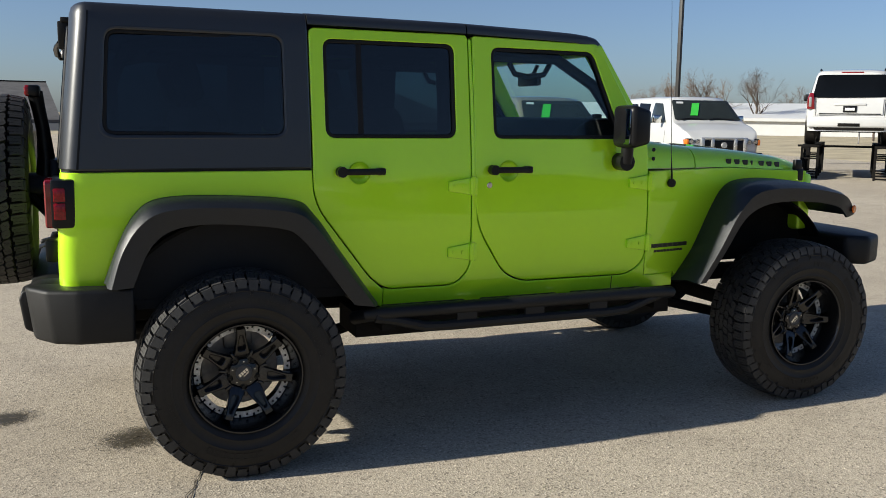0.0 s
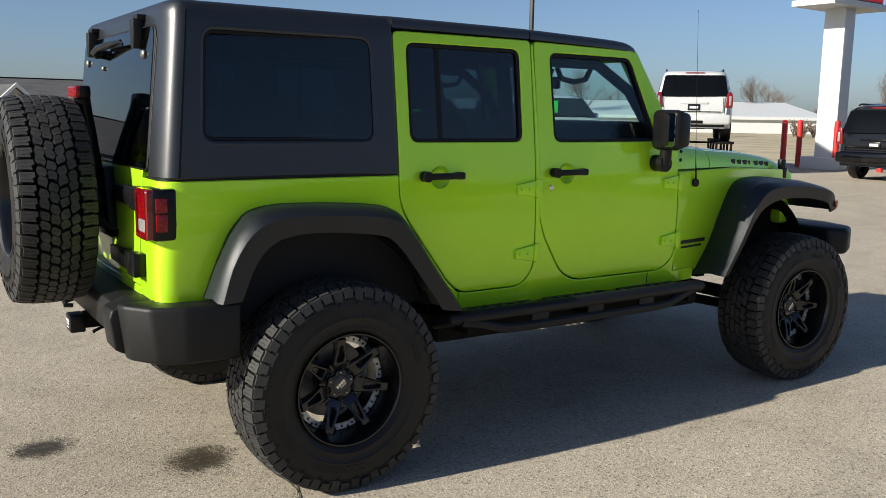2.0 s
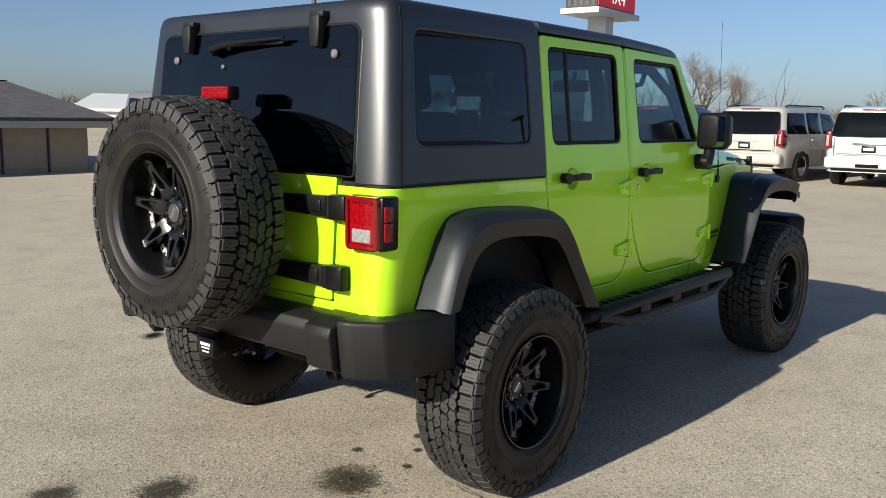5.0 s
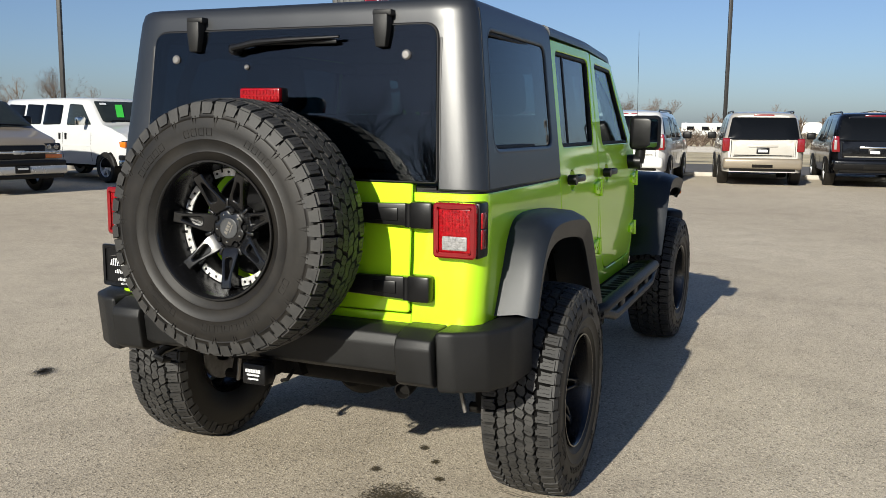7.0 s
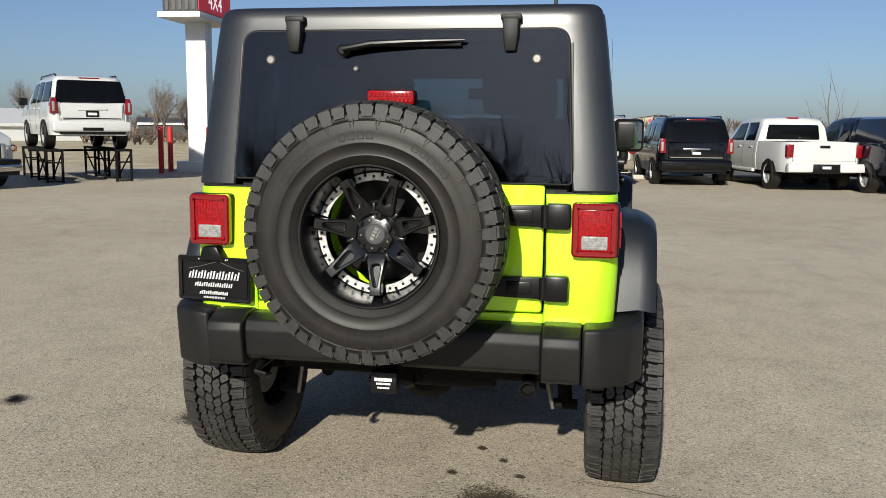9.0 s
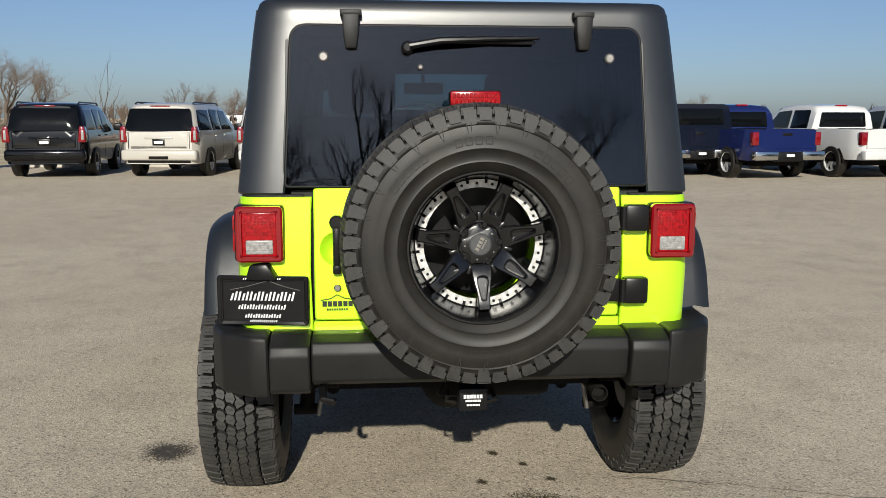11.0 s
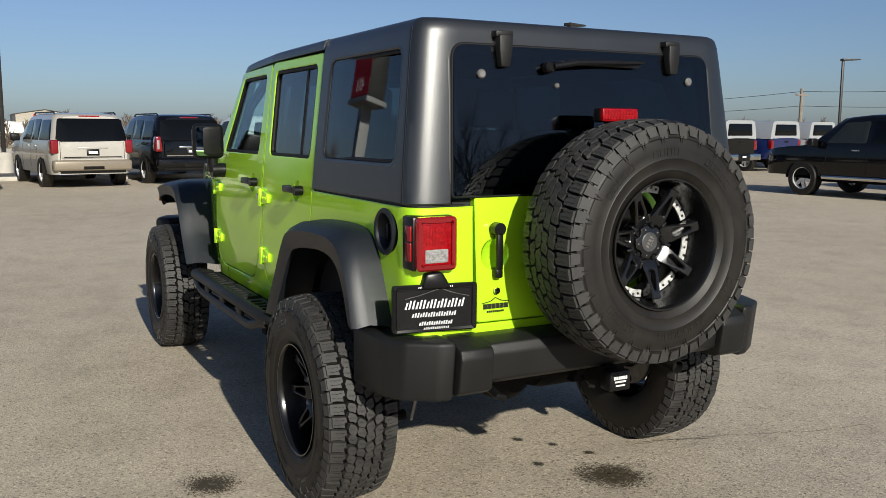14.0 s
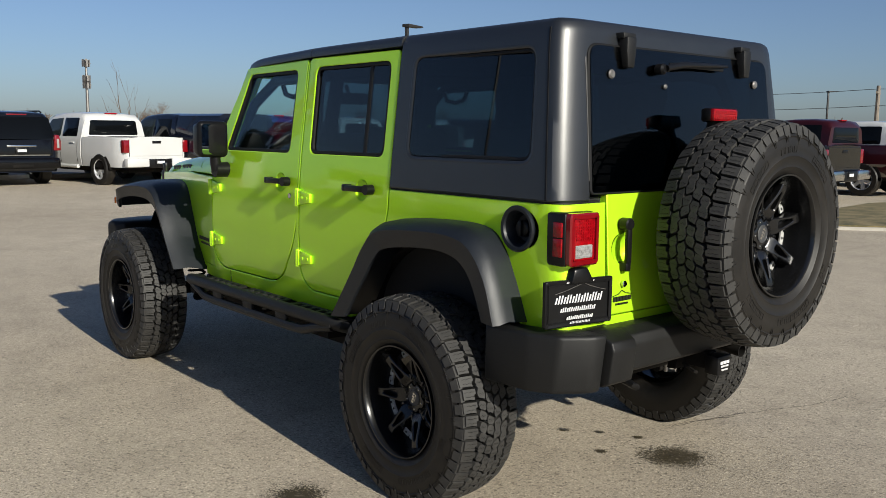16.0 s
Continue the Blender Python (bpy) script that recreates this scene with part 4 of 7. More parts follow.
# lamps at the back
def tail_light(side):
    bm = B()
    add_box(bm, (-0.700, 0.622 * side, 1.036), (-0.612, 0.786 * side, 1.226), bevel=0.012)
    lamp = part("tail_light", bm, PLASTIC, offroader, "rectangular red tail light with a clear reversing lens")
    bm = B()
    ring = rect(min(0.624 * side, 0.778 * side), max(0.624 * side, 0.778 * side), 1.038, 1.224, 0.018)
    fl_ = lambda u, z: (Vector((-0.722, u, z)), (1, 0, 0))
    add_panel(bm, ring, fl_, [inset(ring, 0.020)], step=0.08, thick=0.03, lip=0.006, drop=0.005)
    part("bezel", bm, DARKRED, lamp)
    bm = B()
    add_box(bm, (-0.716, 0.642 * side, 1.056), (-0.690, 0.760 * side, 1.206), bevel=0.006, seg=3)
    for k in range(9):
        for j in range(7):
            add_box(bm, (-0.7178, (0.650 + k * 0.0122) * side, 1.128 + j * 0.0108), (-0.7155, (0.6575 + k * 0.0122) * side, 1.1345 + j * 0.0108))
    part("red_lens", bm, RED, lamp)
    bm = B()
    add_box(bm, (-0.719, 0.656 * side, 1.064), (-0.700, 0.746 * side, 1.112), bevel=0.005, seg=3)
    for k in range(5):
        add_box(bm, (-0.7205, 0.662 * side, 1.071 + k * 0.008), (-0.718, 0.740 * side, 1.0745 + k * 0.008))
    part("reverse_lens", bm, CLEARLENS, lamp, "clear ribbed reversing lens")
    bm = B()
    add_box(bm, (-0.690, 0.780 * side, 1.070), (-0.648, 0.791 * side, 1.135), bevel=0.003)
    add_box(bm, (-0.690, 0.780 * side, 1.139), (-0.648, 0.791 * side, 1.192), bevel=0.003)
    part("side_lens", bm, RED, lamp)


tail_light(-1)
tail_light(1)
bm = B()
add_box(bm, (-0.795, -0.088, 1.548), (-0.745, 0.078, 1.600), bevel=0.010)
add_tube(bm, [(-0.768, 0, 1.57), (-0.755, 0, 1.49), (-0.742, 0, 1.40), (-0.735, 0, 1.28), (-0.74, 0, 1.15)], [0.034, 0.030, 0.030, 0.038, 0.05], 12)
stop = part("stop_lamp", bm, PLASTIC, offroader, "high red stop lamp on a black stalk")
bm = B()
add_box(bm, (-0.806, -0.086, 1.550), (-0.772, 0.076, 1.598), bevel=0.006)
for k in range(11):
    for z in (1.556, 1.576):
        add_box(bm, (-0.8085, -0.079 + k * 0.0138, z), (-0.805, -0.069 + k * 0.0138, z + 0.015), bevel=0.002, seg=1)
part("stop_lens", bm, RED, stop)

# number plate on its bracket
PL = pose(-0.688, 0.695, 0.905, 0, 0, -8)
bm = B()
add_box(bm, (0.012, -0.11, -0.07), (0.06, 0.10, 0.06), PL, bevel=0.01)
add_prism(bm, [(-0.055, 0.07), (0.055, 0.07), (0.040, 0.122), (-0.02, 0.128)], "x", -0.03, 0.05, PL, bevel=0.01)
bracket = part("plate_bracket", bm, PLASTIC, offroader, "black plastic plate bracket with lamp")
bm = B()
pr = rect(-0.155, 0.155, -0.084, 0.084, 0.012)
add_panel(bm, pr, lambda u, v: (PL @ Vector((-0.014, u, v)), (1, 0, 0)), [inset(pr, 0.018)], step=0.1, thick=0.012)
add_box(bm, (-0.008, -0.150, -0.080), (0.010, 0.150, 0.080), PL)
plate = part("dealer_plate", bm, PLASTIC, bracket, "black dealer plate in a black frame")
def slanted_bars(rows, x0, x1):
    """Rows of narrow leaning bars, in place of lettering."""
    b = B()
    for y0, y1, z0, z1, n, fill in rows:
        w_ = (y1 - y0) / n
        for k in range(n):
            a_, lean = y0 + w_ * k, -0.25 * (z1 - z0)
            top = z1 if k % 3 else z1 - 0.22 * (z1 - z0)
            pts = [(a_, z0), (a_ + w_ * fill, z0), (a_ + w_ * fill + lean, top), (a_ + lean, top)]
            add_prism(b, pts, "x", x0, x1, PL)
    return b


part("plate_print", slanted_bars([(0.112, -0.108, 0.000, 0.030, 17, 0.50), (0.086, -0.078, -0.030, -0.014, 17, 0.55)], -0.0105, -0.0088), WHITE, plate, "rows of white bars")
for row in ((0.062, -0.062, -0.058, -0.045, 14, 0.6), (0.045, -0.05, -0.073, -0.065, 14, 0.5), (0.065, -0.065, 0.072, 0.078, 18, 0.5)):
    part("frame_print", slanted_bars([row], -0.0160, -0.0143), WHITE, plate, "row of small white bars")
bm = B()
add_tube(bm, [PL @ Vector((-0.0098, y, z)) for y, z in ((0.11, 0.036), (0.06, 0.046), (0.01, 0.060), (-0.02, 0.068), (-0.05, 0.056), (-0.09, 0.044), (-0.125, 0.036))], 0.0013, 5)
part("plate_line", bm, STEEL, plate)

# fuel filler, left side only
bm = B()
wf = half_width(-0.48, 1.15)
F = pose(-0.47, wf, 1.152, 0, 0, 90)
add_lathe(bm, [(0.084, -0.004), (0.086, 0.006), (0.080, 0.012), (0.068, 0.010), (0.060, -0.004), (0.056, -0.030), (0.050, -0.045), (0.0005, -0.046)], 36, F)
filler = part("fuel_filler", bm, FLARE, offroader, "round black fuel filler")
bm = B()
add_disc(bm, 0.032, -0.046, -0.014, 20, F, 0.006)
add_box(bm, (-0.02, -0.008, -0.028), (-0.004, 0.008, 0.028), F, bevel=0.003)
part("fuel_cap", bm, PLASTIC, filler)
# screw-head line: cladding strip between hardtop and tub
bm = B()
both("hardtop_seal", lambda b: add_panel(b, [(u_rear(0.56), 1.2505), (0.318, 1.2505), (0.318, 1.2575), (u_rear(0.56), 1.2575)], shell(0.006), step=0.05, thick=0.02, lip=0.002, drop=0), SEAL)

# mirrors
def door_mirror(side):
    bm = B()
    add_box(bm, (1.795, 0.782 * side, 1.345), (1.915, 0.962 * side, 1.545), bevel=0.03, seg=4)
    for v in bm.verts:
        if v.co.x > 1.86:
            v.co.z = 1.445 + (v.co.z - 1.445) * 0.86
            v.co.y = 0.87 * side + (v.co.y - 0.87 * side) * 0.88
    add_tube(bm, [(1.85, 0.845 * side, 1.36), (1.85, 0.842 * side, 1.31), (1.85, 0.835 * side, 1.27)], 0.030, 12)
    add_tube(bm, [(1.85, 0.85 * side, 1.275), (1.85, 0.755 * side, 1.275)], 0.042, 16)
    mir = part("door_mirror", bm, PLASTIC, offroader, "black door mirror on a stub arm")
    bm = B()
    g = rect(0.797, 0.947, 1.362, 1.528, 0.02)
    add_panel(bm, g, lambda u, v: (Vector((1.790 - 0.12 * (u - 0.947), u * side, v)), (1, 0, 0)), step=0.3, thick=0.004, lip=0.002, drop=0)
    part("mirror_glass", bm, MIRROR, mir, "mirror glass")


door_mirror(-1)
door_mirror(1)
bm = B()
wa = half_width(2.175, 1.163)
add_tube(bm, [(2.175, -wa + 0.01, 1.163), (2.175, -wa - 0.016, 1.163)], 0.022, 16)
add_tube(bm, [(2.175, -wa - 0.010, 1.165), (2.172, -wa - 0.012, 1.21), (2.165, -wa - 0.010, 1.30), (2.13, -wa, 2.06)], [0.007, 0.005, 0.0016, 0.0009], 6)
part("antenna", bm, PLASTIC, offroader, "thin whip antenna")
for side in (-1, 1):
    for z in (1.33, 1.285):
        bm = B()
        add_disc(bm, 0.010, 0, 0.006, 10, pose(2.075, side * (half_width(2.075, 1.23) - 0.03), z, 0, 0, 90 * side), 0.002)
        part("cowl_bolt", bm, PLASTIC, offroader)

# side steps
def side_step(b):
    add_tube(b, [(0.50, -0.80, 0.60), (0.535, -0.89, 0.628), (0.60, -0.925, 0.642), (2.02, -0.925, 0.642), (2.10, -0.895, 0.632), (2.14, -0.80, 0.61)], 0.030, 12)
    add_tube(b, [(0.56, -0.915, 0.622), (0.66, -0.93, 0.604), (0.78, -0.935, 0.572), (0.90, -0.935, 0.568), (1.72, -0.935, 0.568), (1.82, -0.935, 0.574), (1.93, -0.93, 0.608), (2.02, -0.92, 0.63)], 0.024, 10)
    for x in (0.98, 1.32, 1.66):
        add_box(b, (x - 0.05, -0.945, 0.57), (x + 0.05, -0.925, 0.64), bevel=0.006)


steps = both("side_step", side_step, BUMPER, "black tubular rock rail step")
for side, o in zip((-1, 1), steps):
    for x0_, x1_ in ((0.62, 1.02), (1.10, 1.50), (1.58, 1.98)):
        bm = B()
        r0 = rect(x0_, x1_, 0.80, 0.905, 0.01, 2)
        hs = [rect(x0_ + 0.03 + k * 0.07, x0_ + 0.075 + k * 0.07, 0.825, 0.885, 0.015, 3) for k in range(5)]
        add_panel(bm, r0, lambda u, v: (Vector((u, v * side, 0.652)), (0, 0, -1)), hs, step=0.1, thick=0.012)
        part("step_plate", bm, BUMPER, o)
    bm = B()
    add_box(bm, (0.50, side * 0.55, 0.515), (2.15, side * 0.82, 0.622))
    for x in (0.62, 1.32, 2.02):
        add_box(bm, (x - 0.03, side * 0.5, 0.56), (x + 0.03, side * 0.92, 0.615))
    part("step_bracket", bm, MATTE, o)

# cabin: liner, floor, seats, dashboard, roll cage
bm = B()
for s in (-1, 1):
    add_panel(bm, [(-0.54, 0.70), (2.04, 0.70), (2.04, 1.372), (0.33, 1.372), (0.30, 1.39), (-0.54, 1.39)], shell(0.075, s), step=0.12, thick=0.01)
    add_panel(bm, [(0.215, 1.37), (0.385, 1.37), (0.385, 1.84), (0.215, 1.84)], shell(0.05, s), step=0.12, thick=0.01)
    add_panel(bm, [(0.995, 1.37), (1.18, 1.37), (1.18, 1.84), (0.995, 1.84)], shell(0.05, s), step=0.12, thick=0.01)
add_box(bm, (-0.60, -0.70, 0.68), (2.05, 0.70, 0.72))
add_box(bm, (2.02, -0.66, 0.70), (2.06, 0.66, 1.30))
add_box(bm, (-0.635, -0.60, 0.70), (-0.615, 0.60, 1.27))
part("cabin_liner", bm, INTERIOR, offroader)
bm = B()
add_box(bm, (-0.52, -0.63, 1.812), (1.72, 0.63, 1.828))
part("headliner", bm, INTERIOR, offroader)
bm = B()
add_prism(bm, [(1.62, 0.95), (1.60, 1.28), (1.66, 1.42), (1.74, 1.475), (1.90, 1.485), (2.00, 1.37), (2.03, 1.30), (2.03, 0.9)], "y", -0.64, 0.64, bevel=0.02)
dash = part("dashboard", bm, INTERIOR, offroader)
bm = B()
ctr = Vector((1.50, 0.36, 1.22))
mm = Matrix.Translation(ctr) @ Euler((0, radians(-25), 0)).to_matrix().to_4x4()
add_tube(bm, [mm @ Vector((0, 0.185 * math.cos(a), 0.185 * math.sin(a))) for a in [k * math.pi / 16 for k in range(32)]], 0.015, 8, closed=True)
add_box(bm, (-0.01, -0.17, -0.03), (0.02, 0.17, 0.03), mm, bevel=0.01)
add_tube(bm, [ctr, ctr + Vector((0.2, 0, -0.09))], 0.03, 8)
part("steering_wheel", bm, PLASTIC, dash)


def seat(x, y, w, lean=14, base=0.95):
    bm = B()
    add_box(bm, (x - 0.25, y - w, base - 0.2), (x + 0.28, y + w, base + 0.03), bevel=0.05, seg=3)
    m = pose(x - 0.24, y, base, 0, -lean, 0)
    add_box(bm, (-0.06, -w, -0.02), (0.07, w, 0.58), m, bevel=0.05, seg=3)
    ob = part("seat", bm, SEATCLOTH, offroader, "dark cloth seat with headrest")
    bm = B()
    for s in ((-1, 1) if w > 0.4 else (0,)):
        add_box(bm, (-0.05, s * 0.36 - 0.13, 0.60), (0.05, s * 0.36 + 0.13, 0.80), m, bevel=0.04, seg=3)
        add_tube(bm, [m @ Vector((0, s * 0.36 - 0.05, 0.55)), m @ Vector((0, s * 0.36 - 0.05, 0.64))], 0.008, 6)
        add_tube(bm, [m @ Vector((0, s * 0.36 + 0.05, 0.55)), m @ Vector((0, s * 0.36 + 0.05, 0.64))], 0.008, 6)
    part("headrest", bm, SEATCLOTH, ob)


seat(1.10, -0.36, 0.24)
seat(1.10, 0.36, 0.24)
seat(0.27, 0.0, 0.60)
bm = B()
for s in (-1, 1):
    add_tube(bm, [(-0.48, s * 0.60, 0.72), (-0.46, s * 0.60, 1.60), (-0.40, s * 0.585, 1.74), (-0.25, s * 0.58, 1.775), (0.98, s * 0.585, 1.77), (1.58, s * 0.60, 1.765), (1.78, s * 0.63, 1.64), (1.98, s * 0.665, 1.36)], 0.028, 10)
    add_tube(bm, [(0.98, s * 0.64, 0.72), (0.98, s * 0.64, 1.55), (0.98, s * 0.60, 1.77)], 0.034, 10)
add_tube(bm, [(0.98, -0.60, 1.77), (0.98, 0.60, 1.77)], 0.034, 10)
add_tube(bm, [(-0.30, -0.58, 1.775), (-0.30, 0.58, 1.775)], 0.032, 10)
part("roll_cage", bm, INTERIOR, offroader, "padded black roll cage")
for s in (-1, 1):
    bm = B()
    add_tube(bm, [(1.56, s * 0.575, 1.74), (1.53, s * 0.575, 1.69), (1.45, s * 0.575, 1.675), (1.37, s * 0.575, 1.69), (1.34, s * 0.575, 1.74)], 0.014, 8)
    part("grab_strap", bm, INTERIOR, offroader)
bm = B()
add_box(bm, (1.735, -0.12, 1.655), (1.765, 0.12, 1.725), bevel=0.012)
add_tube(bm, [(1.765, 0, 1.70), (1.80, 0, 1.77)], 0.012, 8)
part("rear_view_mirror", bm, PLASTIC, offroader)


# ---- wheels ----
def crown(v):
    """Height lost from the middle of the tread towards its rounded shoulder."""
    return 0.0165 * min(1.2, abs(v) / 0.138) ** 2.6


# the tread's centre rows: offset from the middle and stagger
ROWS = ((-0.0535, 0.0), (-0.0178, 0.47), (0.0178, 0.95), (0.0535, 0.42))


def tyre_tread():
    """Rows of skewed tread blocks, with shoulder lugs that wrap on to the sidewall."""
    bm = B()
    n = 54
    step = 2 * math.pi / n

    def block(poly, r0, r1, shrink=0.86):
        n_ = len(poly)
        cu, cv = sum(p[0] for p in poly) / n_, sum(p[1] for p in poly) / n_
        lo, hi = [], []
        for u, v in poly:
            ul, vl = cu + (u - cu) * (shrink + 0.07), cv + (v - cv) * (shrink + 0.07)
            rl = r0 - crown(vl)
            lo.append(bm.verts.new((vl, rl * math.cos(ul), rl * math.sin(ul))))
            uu, vv = cu + (u - cu) * shrink, cv + (v - cv) * shrink
            rr = r1 - crown(vv)
            hi.append(bm.verts.new((vv, rr * math.cos(uu), rr * math.sin(uu))))
        bm.faces.new(hi)
        for i in range(n_):
            bm.faces.new((lo[i], lo[(i + 1) % n_], hi[(i + 1) % n_], hi[i]))

    m_, wear = 64, random.Random(8)
    st = 2 * math.pi / m_
    for k in range(m_):
        for v, phase in ROWS:
            a, h, d = (k + phase + (0.06 if k % 2 else -0.06)) * st, (0.5 + 0.05 * wear.uniform(-1, 1)) * st, 1 if v >= 0 else -1
            # a six-sided block with slanted ends and a nick in each long side
            q = [(a - h - 0.12 * st * d, v - 0.0125), (a - h + 0.02 * st, v - 0.001), (a - h + 0.12 * st * d, v + 0.0125),
                 (a - 0.12 * st, v + 0.0200), (a - 0.03 * st, v + 0.0165), (a + 0.10 * st, v + 0.0212), (a + h + 0.12 * st * d, v + 0.0125),
                 (a + h + 0.02 * st, v + 0.001), (a + h - 0.12 * st * d, v - 0.0125),
                 (a + 0.12 * st, v - 0.0200), (a + 0.03 * st, v - 0.0165), (a - 0.10 * st, v - 0.0212)]
            q = [(u_ + wear.uniform(-0.05, 0.05) * st, v_ + wear.uniform(-0.0013, 0.0013)) for u_, v_ in q]
            block(q, 0.409, 0.4300, 0.855)
    for k in range(n):
        u = k * step
        for s in (-1, 1):
            a, w = u + (0.2 if s > 0 else 0.7) * step, 0.45 * step
            out = 0.140 if k % 2 else 0.133
            q = [(a - w, s * 0.082), (a - 0.1 * w, s * 0.084), (a + 0.05 * w, s * 0.074), (a + w, s * 0.076), (a + w * 0.9 + 0.1 * step, s * 0.110), (a + w + 0.1 * step, s * out), (a - w + 0.1 * step, s * out), (a - w * 0.92 + 0.05 * step, s * 0.107)]
            block(q, 0.410, 0.4300, 0.885)
            r1 = 0.378 if k % 2 else 0.366
            lo, hi = [], []
            for uu, rr, dv in ((a - w * 0.96, 0.4085, 0.1355), (a + w * 0.96, 0.4085, 0.1355), (a + w * 0.82, r1, 0.1445), (a - w * 0.82, r1, 0.1445)):
                lo.append(bm.verts.new((s * (dv - 0.014), rr * math.cos(uu), rr * math.sin(uu))))
                hi.append(bm.verts.new((s * (dv + 0.0035), rr * math.cos(uu), rr * math.sin(uu))))
            bm.faces.new(hi)
            for i in range(4):
                bm.faces.new((lo[i], lo[(i + 1) % 4], hi[(i + 1) % 4], hi[i]))
    return bm


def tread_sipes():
    """Thin zigzag cuts across the tread blocks, flat strips with the cuts' shade painted in."""
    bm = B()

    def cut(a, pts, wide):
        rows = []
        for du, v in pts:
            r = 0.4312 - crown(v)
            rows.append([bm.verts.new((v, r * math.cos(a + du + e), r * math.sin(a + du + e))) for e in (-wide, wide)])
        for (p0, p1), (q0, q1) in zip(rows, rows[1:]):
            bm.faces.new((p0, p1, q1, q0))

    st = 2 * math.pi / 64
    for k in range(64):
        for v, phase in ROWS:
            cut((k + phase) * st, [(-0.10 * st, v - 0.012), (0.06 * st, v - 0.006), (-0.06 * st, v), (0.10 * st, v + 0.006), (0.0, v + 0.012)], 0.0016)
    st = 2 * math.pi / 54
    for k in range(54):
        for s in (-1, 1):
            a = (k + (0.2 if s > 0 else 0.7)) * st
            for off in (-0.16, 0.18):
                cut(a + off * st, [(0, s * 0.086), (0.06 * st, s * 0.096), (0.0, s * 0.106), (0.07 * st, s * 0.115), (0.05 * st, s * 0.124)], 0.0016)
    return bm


def tyre_carcass():
    bm = B()
    add_lathe(bm, [(0.222, -0.118), (0.240, -0.132), (0.285, -0.147), (0.325, -0.150), (0.362, -0.146), (0.388, -0.140), (0.398, -0.128), (0.406, -0.08), (0.410, 0.0), (0.406, 0.08), (0.398, 0.128), (0.388, 0.140),
                   (0.376, 0.1425), (0.370, 0.1445), (0.367, 0.1475), (0.363, 0.1450), (0.345, 0.1495), (0.325, 0.1505), (0.300, 0.1490), (0.296, 0.1510), (0.291, 0.1480), (0.262, 0.1405), (0.257, 0.1425), (0.252, 0.1385), (0.234, 0.129), (0.222, 0.118)], 88)
    return bm


def sidewall_claws():
    """Forked raised darts that run from the shoulder down the outer sidewall."""
    bm = B()
    for k in range(27):
        m = Matrix.Rotation(k * 2 * math.pi / 27 + 0.1, 4, "X")
        long = 0.046 if k % 2 else 0.032
        for d in (-1, 1):
            add_prism(bm, [(d * 0.0085, 0.372), (d * 0.0055, 0.372), (d * 0.0012, 0.372 - long), (d * 0.0034, 0.372 - long)], "x", 0.138, 0.1492 if d > 0 else 0.1496, m)
        add_prism(bm, [(-0.003, 0.372 - long + 0.004), (0.003, 0.372 - long + 0.004), (0.002, 0.372 - long - 0.004), (-0.002, 0.372 - long - 0.004)], "x", 0.140, 0.1500, m)
    return bm


def sidewall_marks():
    """Rows of raised letter-sized outlines on the outer sidewall."""
    bm = B()
    for a0, count in ((1.75, 5), (2.55, 8), (3.65, 2), (4.9, 5), (5.75, 4), (0.1, 5)):
        for k in range(count):
            m = Matrix.Rotation(a0 + k * 0.094, 4, "X")
            for y0, y1, z0, z1 in ((-0.0105, -0.0085, 0.308, 0.332), (0.0085, 0.0105, 0.308, 0.332), (-0.0085, 0.0085, 0.330, 0.332), (-0.0085, 0.0085, 0.308, 0.310)):
                add_box(bm, (0.147, y0, z0), (0.1514, y1, z1), m)
    return bm


# band under the blocks, its near-black colour paints the shade of the grooves
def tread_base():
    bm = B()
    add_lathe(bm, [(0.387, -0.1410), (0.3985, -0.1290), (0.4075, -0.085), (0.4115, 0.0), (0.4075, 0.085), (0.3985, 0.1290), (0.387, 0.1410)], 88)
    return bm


def rim_barrel():
    """Deep outer lip and the drop towards the spokes."""
    bm = B()
    add_lathe(bm, [(0.220, 0.112), (0.2285, 0.126), (0.2305, 0.132), (0.2290, 0.1375), (0.2235, 0.1375), (0.2195, 0.132), (0.2170, 0.118), (0.2130, 0.092), (0.2085, 0.060), (0.2045, 0.034), (0.200, 0.018), (0.188, 0.012), (0.186, 0.004), (0.200, -0.004),
                   (0.200, -0.105), (0.217, -0.122), (0.222, -0.114), (0.210, -0.08), (0.214, 0.0), (0.217, 0.08)], 80, close=True)
    return bm


